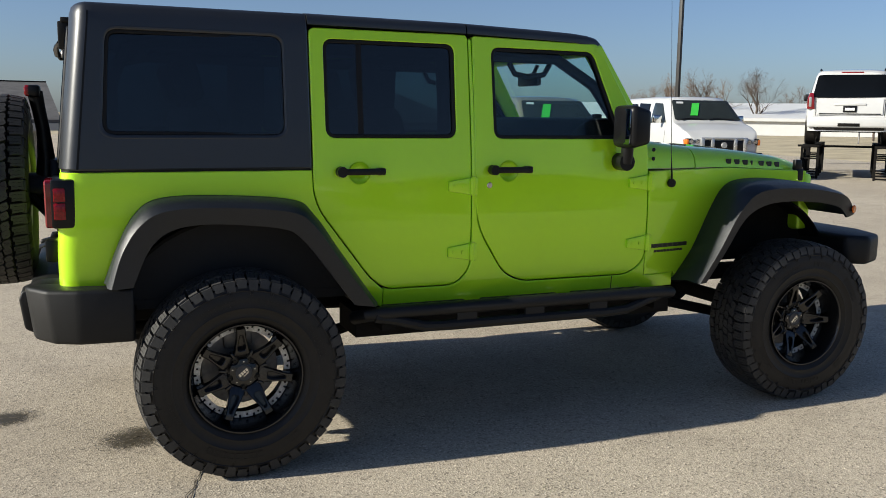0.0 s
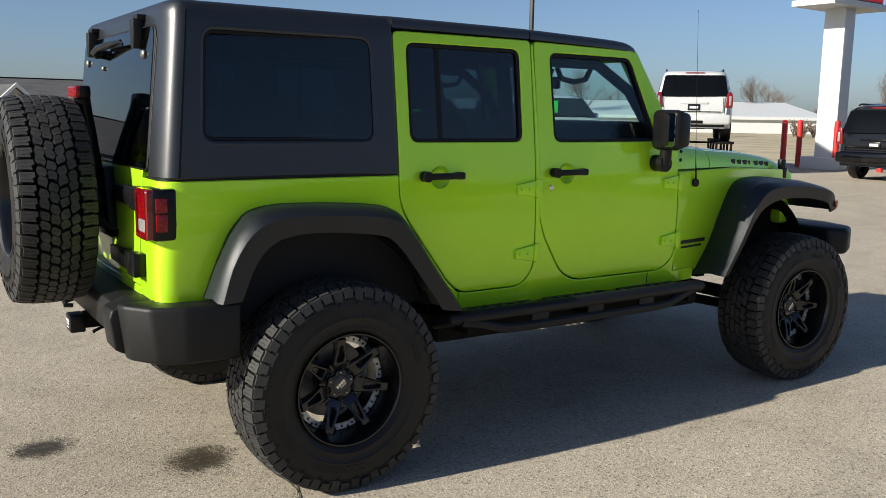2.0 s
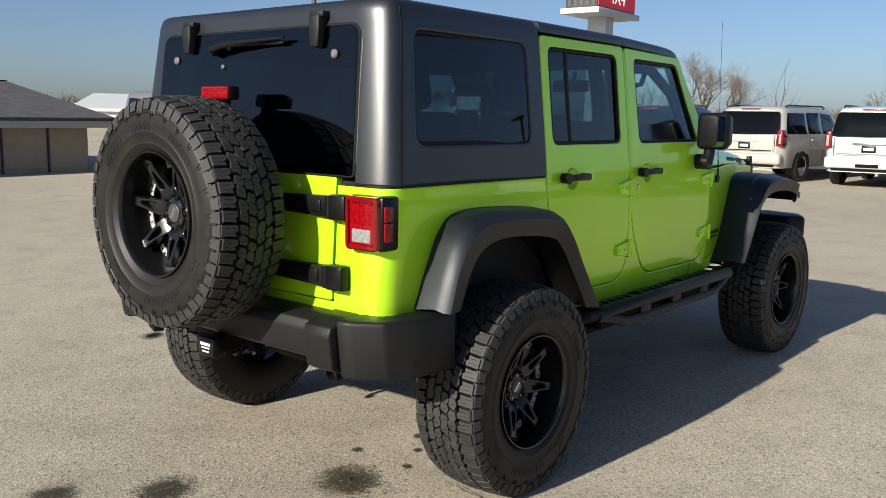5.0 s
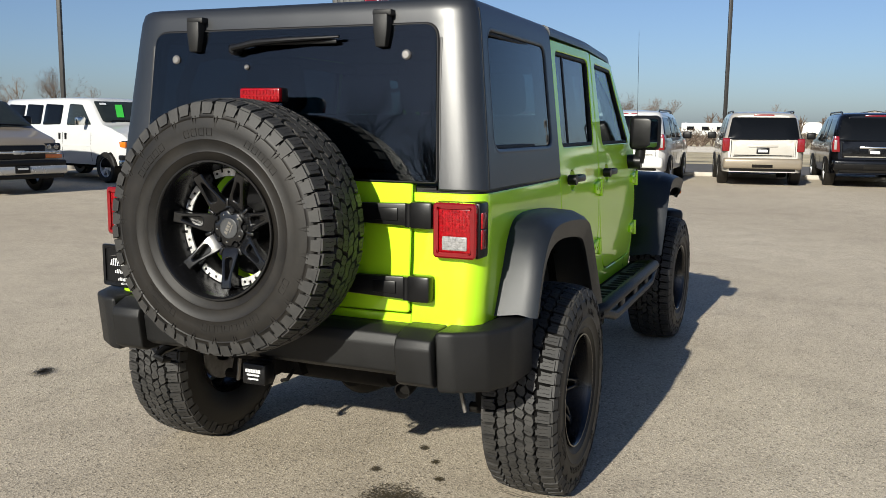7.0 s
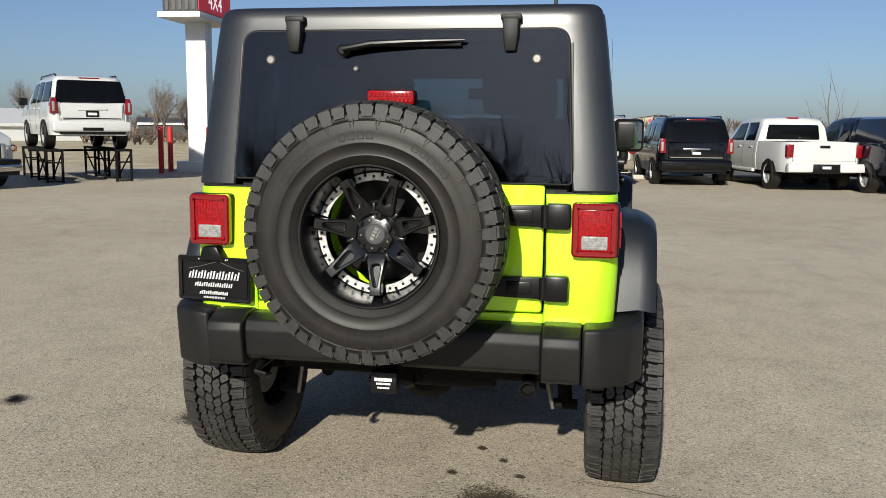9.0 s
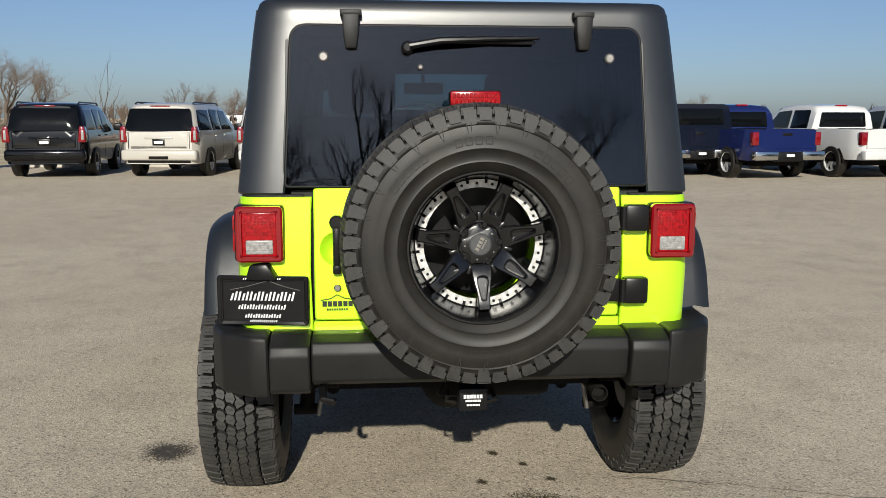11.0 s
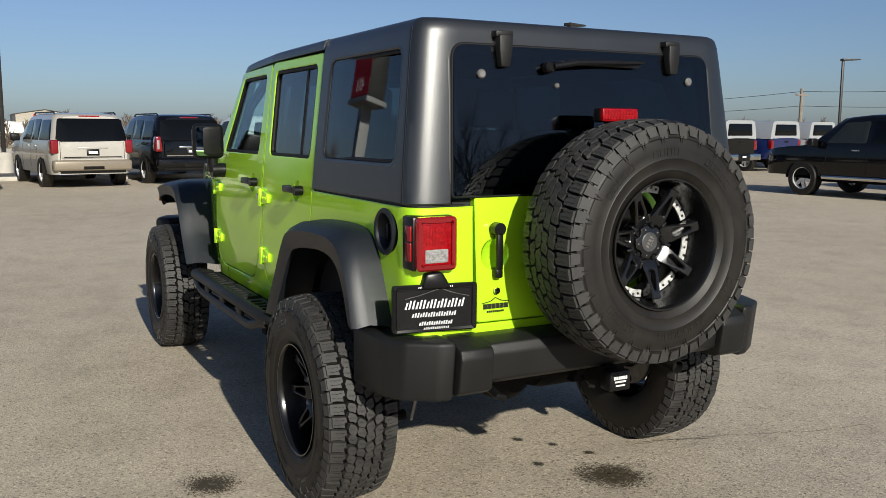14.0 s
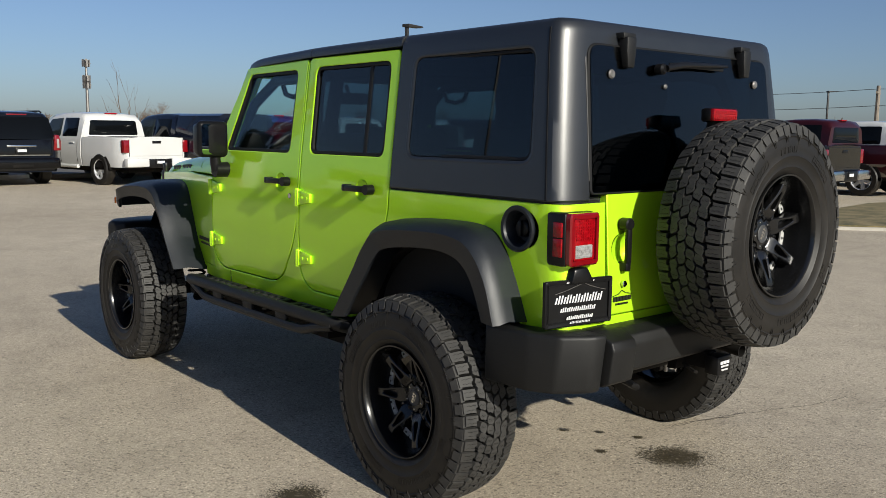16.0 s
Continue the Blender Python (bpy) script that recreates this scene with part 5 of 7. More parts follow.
def spoke():
    """One split spoke: broad at the hub, rising to a squared tip that stands proud of the barrel."""
    bm = B()
    outline = round_poly([(0.060, -0.031), (0.084, -0.0325), (0.112, -0.0275), (0.150, -0.0205), (0.180, -0.0185), (0.1985, -0.0195), (0.1985, 0.0195), (0.180, 0.0185), (0.150, 0.0205), (0.112, 0.0275), (0.084, 0.0325), (0.060, 0.031)],
                         [0.003, 0.008, 0.01, 0.01, 0.008, 0.004, 0.004, 0.008, 0.01, 0.01, 0.008, 0.003], 3)
    slot = round_poly([(0.098, -0.0150), (0.118, -0.0150), (0.168, -0.0050), (0.168, 0.0050), (0.118, 0.0150), (0.098, 0.0150)], [0.011, 0.008, 0.004, 0.004, 0.008, 0.011], 4)

    def skin(r, v):
        h = lerp_table(r, [(0.060, 0.036), (0.080, 0.049), (0.100, 0.058), (0.140, 0.072), (0.180, 0.083), (0.199, 0.086)])
        return Vector((h - 1.2 * v * v, v, r)), Vector((-1, 0, 0))

    add_panel(bm, outline, skin, [slot], step=0.014, thick=0.026, lip=0.0035, drop=0.0035)
    # floor of the slot and the foot under the tip
    add_prism(bm, [(0.030, 0.092), (0.050, 0.178), (0.036, 0.178), (0.016, 0.092)], "y", -0.016, 0.016)
    add_prism(bm, [(0.062, 0.172), (0.066, 0.197), (0.030, 0.205), (0.014, 0.196), (0.030, 0.172)], "y", -0.0165, 0.0165)
    return bm


def hub():
    """Dark hub with five round lug pockets and ribs between the spokes."""
    bm = B()
    add_lathe(bm, [(0.0005, -0.02), (0.080, -0.02), (0.086, 0.0), (0.084, 0.030), (0.078, 0.040), (0.070, 0.041), (0.066, 0.030), (0.0005, 0.028)], 56)
    for k in range(7):
        add_box(bm, (0.012, -0.0055, 0.074), (0.047, 0.0055, 0.100), Matrix.Rotation(2 * math.pi * (k + 0.5) / 7, 4, "X"), bevel=0.003)
    return bm


def hub_ring():
    """Raised cap housing, scalloped round the lug nuts."""
    bm = B()
    pts = []
    for k in range(60):
        a = 2 * math.pi * k / 60
        near = min(abs((a - 2 * math.pi * j / 5 - 0.54 + math.pi) % (2 * math.pi) - math.pi) for j in range(5))
        r = 0.0595 - 0.0125 * max(0.0, 1 - (near / 0.27) ** 2) ** 0.6
        pts.append((-r * math.sin(a), r * math.cos(a)))
    add_prism(bm, pts, "x", 0.024, 0.0435, bevel=0.0025, seg=2)
    return bm


def ring_rivet():
    bm = B()
    add_disc(bm, 0.0036, 0.040, 0.0456, 10, None, 0.001)
    return bm


def arc_plate(bm, a, b, r0, r1, h0, h1, n=6):
    rings = []
    for k in range(n + 1):
        t = a + (b - a) * k / n
        rings.append([(h0, r0 * math.cos(t), r0 * math.sin(t)), (h1, r0 * math.cos(t), r0 * math.sin(t)), (h1, r1 * math.cos(t), r1 * math.sin(t)), (h0, r1 * math.cos(t), r1 * math.sin(t))])
    add_loft(bm, rings)


def rim_insert():
    """A bright notched plate between two spokes."""
    bm = B()
    arc_plate(bm, -0.335, 0.335, 0.1735, 0.1870, 0.018, 0.024)
    for a, b in ((-0.335, -0.175), (-0.125, 0.125), (0.175, 0.335)):
        arc_plate(bm, a, b, 0.1865, 0.1985, 0.018, 0.0238, 3)
    return bm


def insert_hole():
    bm = B()
    add_disc(bm, 0.0048, 0.018, 0.0252, 10)
    return bm


def lug_nut():
    bm = B()
    add_lathe(bm, [(0.0135, 0.026), (0.0150, 0.034), (0.0125, 0.034), (0.0120, 0.029)], 18, close=True)
    add_disc(bm, 0.0092, 0.026, 0.043, 6, None, 0.002)
    return bm


def cap_marks():
    bm = B()
    m = Matrix.Rotation(radians(35), 4, "X")
    for k in range(4):
        add_box(bm, (0.0466, -0.0225 + k * 0.0118, -0.004), (0.0478, -0.0138 + k * 0.0118, 0.009), m)
    for k in range(5):
        add_box(bm, (0.0466, -0.010 + k * 0.0062, -0.0125), (0.0478, -0.0055 + k * 0.0062, -0.0075), m)
    return bm


def cap_disc():
    bm = B()
    add_lathe(bm, [(0.0345, 0.040), (0.0345, 0.0462), (0.0320, 0.0476), (0.0305, 0.0462), (0.0005, 0.0470)], 36)
    return bm


wheel0 = part("wheel", rim_barrel(), RIM, offroader, "deep-dish satin black wheel with off-road tyre", sharp=40)
sub = [part("tyre", tyre_carcass(), RUBBER, wheel0, "worn all-terrain tyre", sharp=40), part("tread", tyre_tread(), TREAD, wheel0, sharp=20, fix=False),
       part("tread_base", tread_base(), GROOVE_SHADE, wheel0), tagged(part("tread_sipe", tread_sipes(), GROOVE_SHADE, wheel0, fix=False), kind="stuff"),
       tagged(part("sidewall_rib", sidewall_claws(), RUBBER, wheel0), kind="stuff"), tagged(part("sidewall_mark", sidewall_marks(), RUBBER, wheel0, "raised letter-sized outlines"), kind="stuff"),
       part("hub", hub(), RIM, wheel0), part("hub_ring", hub_ring(), RIM, wheel0), part("centre_cap", cap_disc(), CAP, wheel0), part("cap_mark", cap_marks(), CHROME, wheel0)]
spoke0, insert0, hole0, nut0 = spoke(), rim_insert(), insert_hole(), lug_nut()
for k in range(7):
    c = 2 * math.pi * (k + 0.5) / 7
    if k == 0:
        first = [part("rim_insert", insert0, ALUM, wheel0, "bright notched metal plate"), part("insert_hole", hole0, SEAL, wheel0), part("lug_nut", nut0, PLASTIC, wheel0), part("ring_rivet", ring_rivet(), CHROME, wheel0), part("spoke", spoke0, RIM, wheel0)]
        first[0].matrix_local = Matrix.Rotation(c + math.pi / 2, 4, "X")
        first[1].matrix_local = Matrix.Rotation(c - 0.255, 4, "X") @ Matrix.Translation((0, 0, 0.1865))
        first[2].matrix_local = Matrix.Rotation(0.54, 4, "X") @ Matrix.Translation((0, 0, 0.0610))
        first[3].matrix_local = Matrix.Rotation(0.54 + math.pi / 5, 4, "X") @ Matrix.Translation((0, 0, 0.0480))
        sub += first
    else:
        sub.append(share(first[0], wheel0, Matrix.Rotation(c + math.pi / 2, 4, "X")))
        sub.append(share(first[4], wheel0, Matrix.Rotation(2 * math.pi * k / 7, 4, "X")))
    for j in (-0.255, 0.0, 0.255):
        if k or j > -0.2:
            sub.append(share(first[1], wheel0, Matrix.Rotation(c + j, 4, "X") @ Matrix.Translation((0, 0, 0.1865))))
    if 0 < k < 5:
        sub.append(share(first[3], wheel0, Matrix.Rotation(2 * math.pi * (k + 0.5) / 5 + 0.54, 4, "X") @ Matrix.Translation((0, 0, 0.0480))))
        sub.append(share(first[2], wheel0, Matrix.Rotation(2 * math.pi * k / 5 + 0.54, 4, "X") @ Matrix.Translation((0, 0, 0.0610))))
bmd = B()
add_disc(bmd, 0.16, -0.075, -0.055, 40, None, 0.003)
add_disc(bmd, 0.08, -0.075, -0.018, 30, None, 0.003)
add_box(bmd, (-0.10, -0.06, 0.09), (-0.03, 0.06, 0.175), bevel=0.01)
disc0 = part("brake_disc", bmd, STEEL, wheel0)
TRACK, AXLE = 0.832, 0.421
WHEELS = [pose(0, -TRACK, AXLE, 0, 0, -90) @ pose(0, 0, 0, 4.1), pose(2.947, -TRACK + 0.01, AXLE, 0, 0, -92) @ pose(0, 0, 0, 11), pose(0, TRACK + 0.012, AXLE, 0, 0, 90) @ pose(0, 0, 0, 41.7), pose(2.955, TRACK + 0.028, AXLE, 0, 0, 89.5) @ pose(0, 0, 0, 31)]
wheel0.matrix_local = WHEELS[0]
for m in WHEELS[1:]:
    w = share(wheel0, offroader, m)
    for o in sub + [disc0]:
        share(o, w, o.matrix_basis.copy())
spare = share(wheel0, offroader, pose(-0.944, 0, 1.130, 0, 0, 180) @ pose(0, 0, 0, 28.7))
spare.name = "spare_wheel"
spare["label"] = "spare wheel with brown-tinged off-road tyre"
for o in sub:
    share(o, spare, o.matrix_basis.copy())
bm = B()
add_disc(bm, 0.075, 0.0, 0.26, 24, pose(-0.68, 0, 1.13, 0, 0, 180), 0.01)
add_prism(bm, [(-0.20, 0.98), (0.20, 0.98), (0.12, 1.27), (-0.12, 1.27)], "x", -0.72, -0.675, bevel=0.01)
for s in (-1, 1):
    add_tube(bm, [(-0.70, s * 0.22, 1.0), (-0.80, s * 0.08, 1.10)], 0.02, 8)
add_disc(bm, 0.185, 0.13, 0.155, 36, pose(-0.68, 0, 1.13, 0, 0, 180), 0.01)
part("spare_carrier", bm, PLASTIC, offroader, "black spare wheel carrier")

# ---- underside ----
bm = B()
for s in (-1, 1):
    add_box(bm, (-0.56, s * 0.40, 0.585), (3.40, s * 0.48, 0.67), bevel=0.01)
for x in (-0.60, 0.55, 1.3, 2.0, 2.6):
    add_box(bm, (x, -0.45, 0.56), (x + 0.07, 0.45, 0.63))
add_box(bm, (0.0, -0.36, 0.60), (2.2, 0.36, 0.69))
add_box(bm, (-0.62, -0.70, 0.66), (-0.40, 0.70, 0.70))
part("chassis_frame", bm, MATTE, offroader, "dark dusty ladder frame")
for s in (-1, 1):
    for xc, r, rz, yo, a0, a1 in ((0.0, 0.50, 0.46, 0.76, 0.06, 0.88), (2.86, 0.52, 0.48, 0.64, 0.02, 0.90)):
        bm = B()
        secs = []
        for k in range(19):
            a = math.pi * (a0 + a1 * k / 18)
            lx, lz = xc + r * math.cos(a), 0.60 + rz * math.sin(a)
            secs.append([(lx, s * 0.48, lz), (lx, s * yo, lz), (lx, s * yo, lz - 0.015), (lx, s * 0.48, lz - 0.015)])
        add_loft(bm, secs)
        add_box(bm, (xc - 0.50, s * 0.46, 0.70), (xc + 0.42, s * 0.50, 1.06))
        part("wheel_liner", bm, MATTE, offroader)
for x in (0.0, 2.947):
    bm = B()
    add_tube(bm, [(x, -0.74, 0.422), (x, 0.74, 0.422)], 0.042, 14)
    dy = 0.0 if x < 1 else 0.25
    add_lathe(bm, [(0.0005, -0.16), (0.07, -0.15), (0.125, -0.07), (0.135, 0.0), (0.125, 0.05), (0.08, 0.13), (0.05, 0.22)], 20, pose(x, dy, 0.425))
    part("axle", bm, MATTE, offroader, "dusty axle with differential housing")
    for s in (-1, 1):
        bm = B()
        add_tube(bm, [(x + (0.05 if x < 1 else -0.05), s * 0.50, 0.36), (x + (0.85 if x < 1 else -0.85), s * 0.44, 0.55)], 0.028, 8)
        part("control_arm", bm, MATTE, offroader)
for x in (0.03, 2.947):
    for s in (-1, 1):
        bm = B()
        add_tube(bm, [(x + 0.055 * math.cos(a), s * 0.47 + 0.055 * math.sin(a), 0.46 + 0.20 * a / (2 * math.pi * 6)) for a in [k * 2 * math.pi / 10 for k in range(61)]], 0.008, 6)
        part("coil_spring", bm, MATTE, offroader)
for s in (-1, 1):
    bm = B()
    add_tube(bm, [(-0.13, s * 0.60, 0.34), (-0.10, s * 0.585, 0.50)], 0.030, 12)
    add_tube(bm, [(-0.10, s * 0.585, 0.50), (-0.05, s * 0.57, 0.74)], 0.014, 10)
    add_tube(bm, [(-0.14, s * 0.55, 0.335), (-0.14, s * 0.65, 0.335)], 0.022, 10)
    part("shock_absorber", bm, MATTE, offroader)
    bm = B()
    add_tube(bm, [(-0.20, s * 0.55, 0.33), (-0.23, s * 0.50, 0.60)], 0.009, 8)
    part("sway_link", bm, STEEL, offroader)
bm = B()
add_tube(bm, [(1.2, -0.34, 0.56), (0.4, -0.36, 0.58), (-0.30, -0.46, 0.555), (-0.62, -0.48, 0.540)], 0.026, 12)
add_lathe(bm, [(0.028, 0.0), (0.030, 0.07), (0.026, 0.07), (0.024, 0.01)], 18, pose(-0.58, -0.480, 0.541, 0, 5, 180))
part("exhaust_pipe", bm, MATTE, offroader, "dull metal exhaust tailpipe")
bm = B()
add_lathe(bm, [(0.0005, -0.22), (0.085, -0.21), (0.095, -0.18), (0.095, 0.18), (0.085, 0.21), (0.0005, 0.22)], 20, pose(-0.36, -0.12, 0.530, 0, 0, 90) @ Matrix.Diagonal((1, 1.35, 0.8, 1)))
part("muffler", bm, MATTE, offroader, "dark oval muffler")
bm = B()
add_box(bm, (-0.80, -0.033, 0.570), (-0.45, 0.033, 0.636), bevel=0.004)
add_tube(bm, [(-0.58, -0.46, 0.60), (-0.58, 0.46, 0.60)], 0.032, 12)
add_prism(bm, [(-0.10, 0.56), (0.10, 0.56), (0.07, 0.63), (-0.07, 0.63)], "x", -0.70, -0.66)
for s in (-1, 1):
    add_tube(bm, [(-0.72, s * 0.075, 0.585), (-0.78, s * 0.085, 0.565), (-0.77, s * 0.055, 0.555)], 0.007, 6)
hitch = part("tow_hitch", bm, MATTE, offroader, "black square tow hitch receiver")
bm = B()
add_box(bm, (-0.862, -0.044, 0.556), (-0.80, 0.050, 0.632), bevel=0.006)
cover = part("hitch_cover", bm, PLASTIC, hitch, "black hitch cover with white print")
bm = B()
for z0, z1, n, wd in ((0.600, 0.612, 6, 0.064), (0.588, 0.595, 9, 0.052), (0.574, 0.580, 9, 0.044)):
    for k in range(n):
        y = 0.003 + wd / 2 - wd * k / n
        add_box(bm, (-0.8640, y - wd / n * 0.8, z0), (-0.8615, y, z1))
part("cover_print", bm, WHITE, cover)
bm = B()
add_tube(bm, [(-0.60, 0.50, 0.605), (-0.75, 0.50, 0.60), (-0.79, 0.495, 0.588), (-0.79, 0.47, 0.574), (-0.755, 0.462, 0.57)], [0.015, 0.015, 0.014, 0.013, 0.010], 10)
part("tow_hook", bm, PLASTIC, offroader, "black tow hook")


# ---- parked vehicles ----
def lettering(name, words, size, mat, parent, m):
    """Thin raised letters, centred, as a part of a thing."""
    text = bpy.data.curves.new(name, "FONT")
    text.body, text.size, text.align_x, text.extrude = words, size, "CENTER", 0.004
    ob = new(name, bpy.data.meshes.new_from_object(bpy.data.objects.new(name, text)))
    ob.data.materials.clear()
    ob.data.materials.append(mat)
    ob.parent = parent
    ob.matrix_local = m
    return ob


P_WHITE = car_paint("white_paint", (0.52, 0.52, 0.51), 0.35)
P_GOLD = car_paint("champagne_paint", (0.40, 0.375, 0.33), 0.35, metal=0.2)
P_PEARL = car_paint("pearl_white_paint", (0.42, 0.395, 0.35), 0.35, metal=0.1)
P_BLACK = car_paint("black_paint", (0.002, 0.002, 0.0025), 0.15, coat=0.5)
P_NAVY = car_paint("navy_paint", (0.004, 0.006, 0.014), 0.15, coat=0.5)
P_BLUE = car_paint("blue_paint", (0.007, 0.014, 0.075), 0.25, metal=0.1)
P_SILVER = car_paint("silver_paint", (0.42, 0.43, 0.44), 0.35, metal=0.35)
P_TAN = car_paint("tan_paint", (0.225, 0.19, 0.142), 0.35, metal=0.25)
P_MAROON = car_paint("maroon_paint", (0.026, 0.003, 0.005), 0.3, coat=0.5)
CARGLASS = surface("privacy_glass", (0.003, 0.0035, 0.004), 0.06, var=0.05, spec=0.18, rough_var=0.02)
CABGLASS = surface("cab_glass", (0.020, 0.025, 0.024), 0.06, var=0.1, spec=0.3, rough_var=0.02)
ALLOY = surface("alloy_rim", (0.62, 0.62, 0.62), 0.3, metal=0.5, var=0.15, scale=12)
BRIGHTWORK = surface("bright_bumper_steel", (0.50, 0.50, 0.49), 0.26, metal=0.6, var=0.06, scale=6)
GREENTAG = surface("green_paper", (0.04, 0.50, 0.05), 0.7, var=0.05)


def car_wheel(parent, x, y, r=0.39, w=0.26, rim=ALLOY):
    side = -1 if y < 0 else 1
    bm = B()
    add_lathe(bm, [(r * 0.62, -w / 2), (r * 0.9, -w / 2), (r, -w * 0.38), (r, w * 0.38), (r * 0.93, w / 2), (r * 0.66, w / 2), (r * 0.62, w * 0.42), (r * 0.6, 0.0)], 28)
    tyre = part("wheel", bm, RUBBER, parent, "dark road tyre on a spoked rim")
    tyre.matrix_local = pose(x, y, r, 0, 0, 90 * side)
    bm = B()
    add_lathe(bm, [(r * 0.63, w * 0.44), (r * 0.60, w * 0.40), (r * 0.57, w * 0.12)], 28)
    add_disc(bm, r * 0.2, 0.0, w * 0.36, 14, None, 0.01)
    for k in range(6):
        add_prism(bm, [(-0.035, r * 0.1), (0.035, r * 0.1), (0.045, r * 0.6), (-0.045, r * 0.6)], "x", w * 0.18, w * 0.34, Matrix.Rotation(k * math.pi / 3 + 0.2, 4, "X"))
    part("rim", bm, rim, tyre)
    return tyre


class Shape:
    """Side view of a car body: its half width, waist and roof along x (x = 0 at the tail)."""

    def __init__(self, length, half, waist, roof, floor=0.36, lean=0.28, tuck=0.20, tail=1.08):
        self.length, self.half, self.waist, self.roof, self.floor, self.lean, self.tuck, self.tail = length, half, waist, roof, floor, lean, tuck, tail

    def skew(self, x, z):
        return x + max(0, z - self.tail) * self.lean * max(0, 1 - x / 1.4)

    def plan(self, x):
        s = min(x, self.length - x)
        return self.half - 0.16 * max(0, 1 - s / 0.28) ** 2 - 0.015 * max(0, 1 - s / 1.2)

    def side(self, x, z):
        zb = lerp_table(x, self.waist)
        top = max(zb + 0.05, lerp_table(x, self.roof))
        w = self.plan(x)
        if z <= zb:
            return w * lerp_table(z, [(self.floor, 0.955), (0.60, 0.985), (0.85, 1.0), (zb, 0.968)])
        return w * 0.968 - self.tuck * (z - zb) / 0.72

    def ring(self, x):
        zb, zt = lerp_table(x, self.waist), lerp_table(x, self.roof)
        zt = max(zb + 0.04, zt)
        pts = []
        for z in (self.floor, 0.50, 0.68, 0.85, zb * 0.985, zb + 0.02, zb + (zt - zb) * 0.45, zb + (zt - zb) * 0.80):
            pts.append((self.side(x, z), z))
        w = self.side(x, zt)
        pts += [(w - 0.005, zt - 0.06 * min(1, (zt - zb) / 0.5)), (w - 0.07, zt - 0.012), (w * 0.5, zt + 0.012)]
        ring = [(-y, z) for y, z in pts] + [(0, zt + 0.016)] + [(y, z) for y, z in reversed(pts)]
        return [(self.skew(x, z), y, z) for y, z in ring]

    def body(self, bm, xs):
        add_loft(bm, [self.ring(x) for x in xs])

    def side_skin(self, off, s):
        return lambda u, z: (Vector((self.skew(u, z), s * (self.side(u, z) + off), z)), (0, -s, 0))

    def tail_skin(self, off):
        return lambda u, z: (Vector((self.skew(0.0, z) - off, u, z)), (1, 0, 0))


def arches(car, shape, xs, r):
    for x in xs:
        for s in (-1, 1):
            bm = B()
            y = min(shape.side(x, 0.6), shape.side(min(x + r, shape.length), 0.6) + 0.03)
            low = max(-r * 0.25, shape.floor - r)
            pts = [(r * 1.17 * math.cos(a), r * 1.17 * math.sin(a)) for a in [k * math.pi / 16 for k in range(17)]] + [(-r * 1.17, low), (r * 1.17, low)]
            add_prism(bm, [(x + px, r + pz) for px, pz in pts], "y", s * (y - 0.30), s * (y + 0.006))
            part("wheel_arch", bm, MATTE, car)


def pane(car, name, outline, skin, mat, label=""):
    bm = B()
    add_panel(bm, outline, skin, step=0.25, thick=0.012, lip=0.01, drop=0.004)
    return part(name, bm, mat, car, label)


def common(car, shape, paint, tail, rim, rr=0.39):
    ax = (1.10, 1.10 + tail["base"])
    arches(car, shape, ax, rr)
    for x in ax:
        for s in (-1, 1):
            car_wheel(car, x, s * (shape.side(x, 0.6) - 0.10), rr, 0.27, rim)
    bm = B()
    add_box(bm, (0.35, -0.62, 0.33), (shape.length - 0.5, 0.62, 0.48))
    add_tube(bm, [(ax[0], -0.7, rr), (ax[0], 0.7, rr)], 0.06, 8)
    part("underbody", bm, MATTE, car)
    for s in (-1, 1):
        bm = B()
        x, y = shape.length - 1.62, shape.side(shape.length - 1.62, 1.1) + 0.02
        zm = 1.38 if "mirror" in tail else 1.16
        add_box(bm, (x, s * y, zm), (x + 0.14, s * (y + 0.24), zm + 0.2), bevel=0.04, seg=3)
        part("door_mirror", bm, tail.get("mirror", PLASTIC), car)


def shut_lines(car, shape, xs, z0, z1):
    for x in xs:
        for s in (-1, 1):
            bm = B()
            add_panel(bm, [(x - 0.006, z0), (x + 0.006, z0), (x + 0.006, z1), (x - 0.006, z1)], shape.side_skin(0.0025, s), step=0.1, thick=0.006, lip=0.001, drop=0)
            part("door_seam", bm, SEAL, car)


def license_plate(car, x, z, dark=True):
    bm = B()
    add_box(bm, (x - 0.012, -0.155, z - 0.08), (x + 0.01, 0.155, z + 0.08), bevel=0.01)
    pl = part("dealer_plate", bm, PLASTIC if dark else WHITE, car, "dark dealer plate with a pale band")
    bm = B()
    add_box(bm, (x - 0.016, -0.11, z - 0.035), (x - 0.010, 0.11, z + 0.03))
    part("plate_print", bm, WHITE, pl)


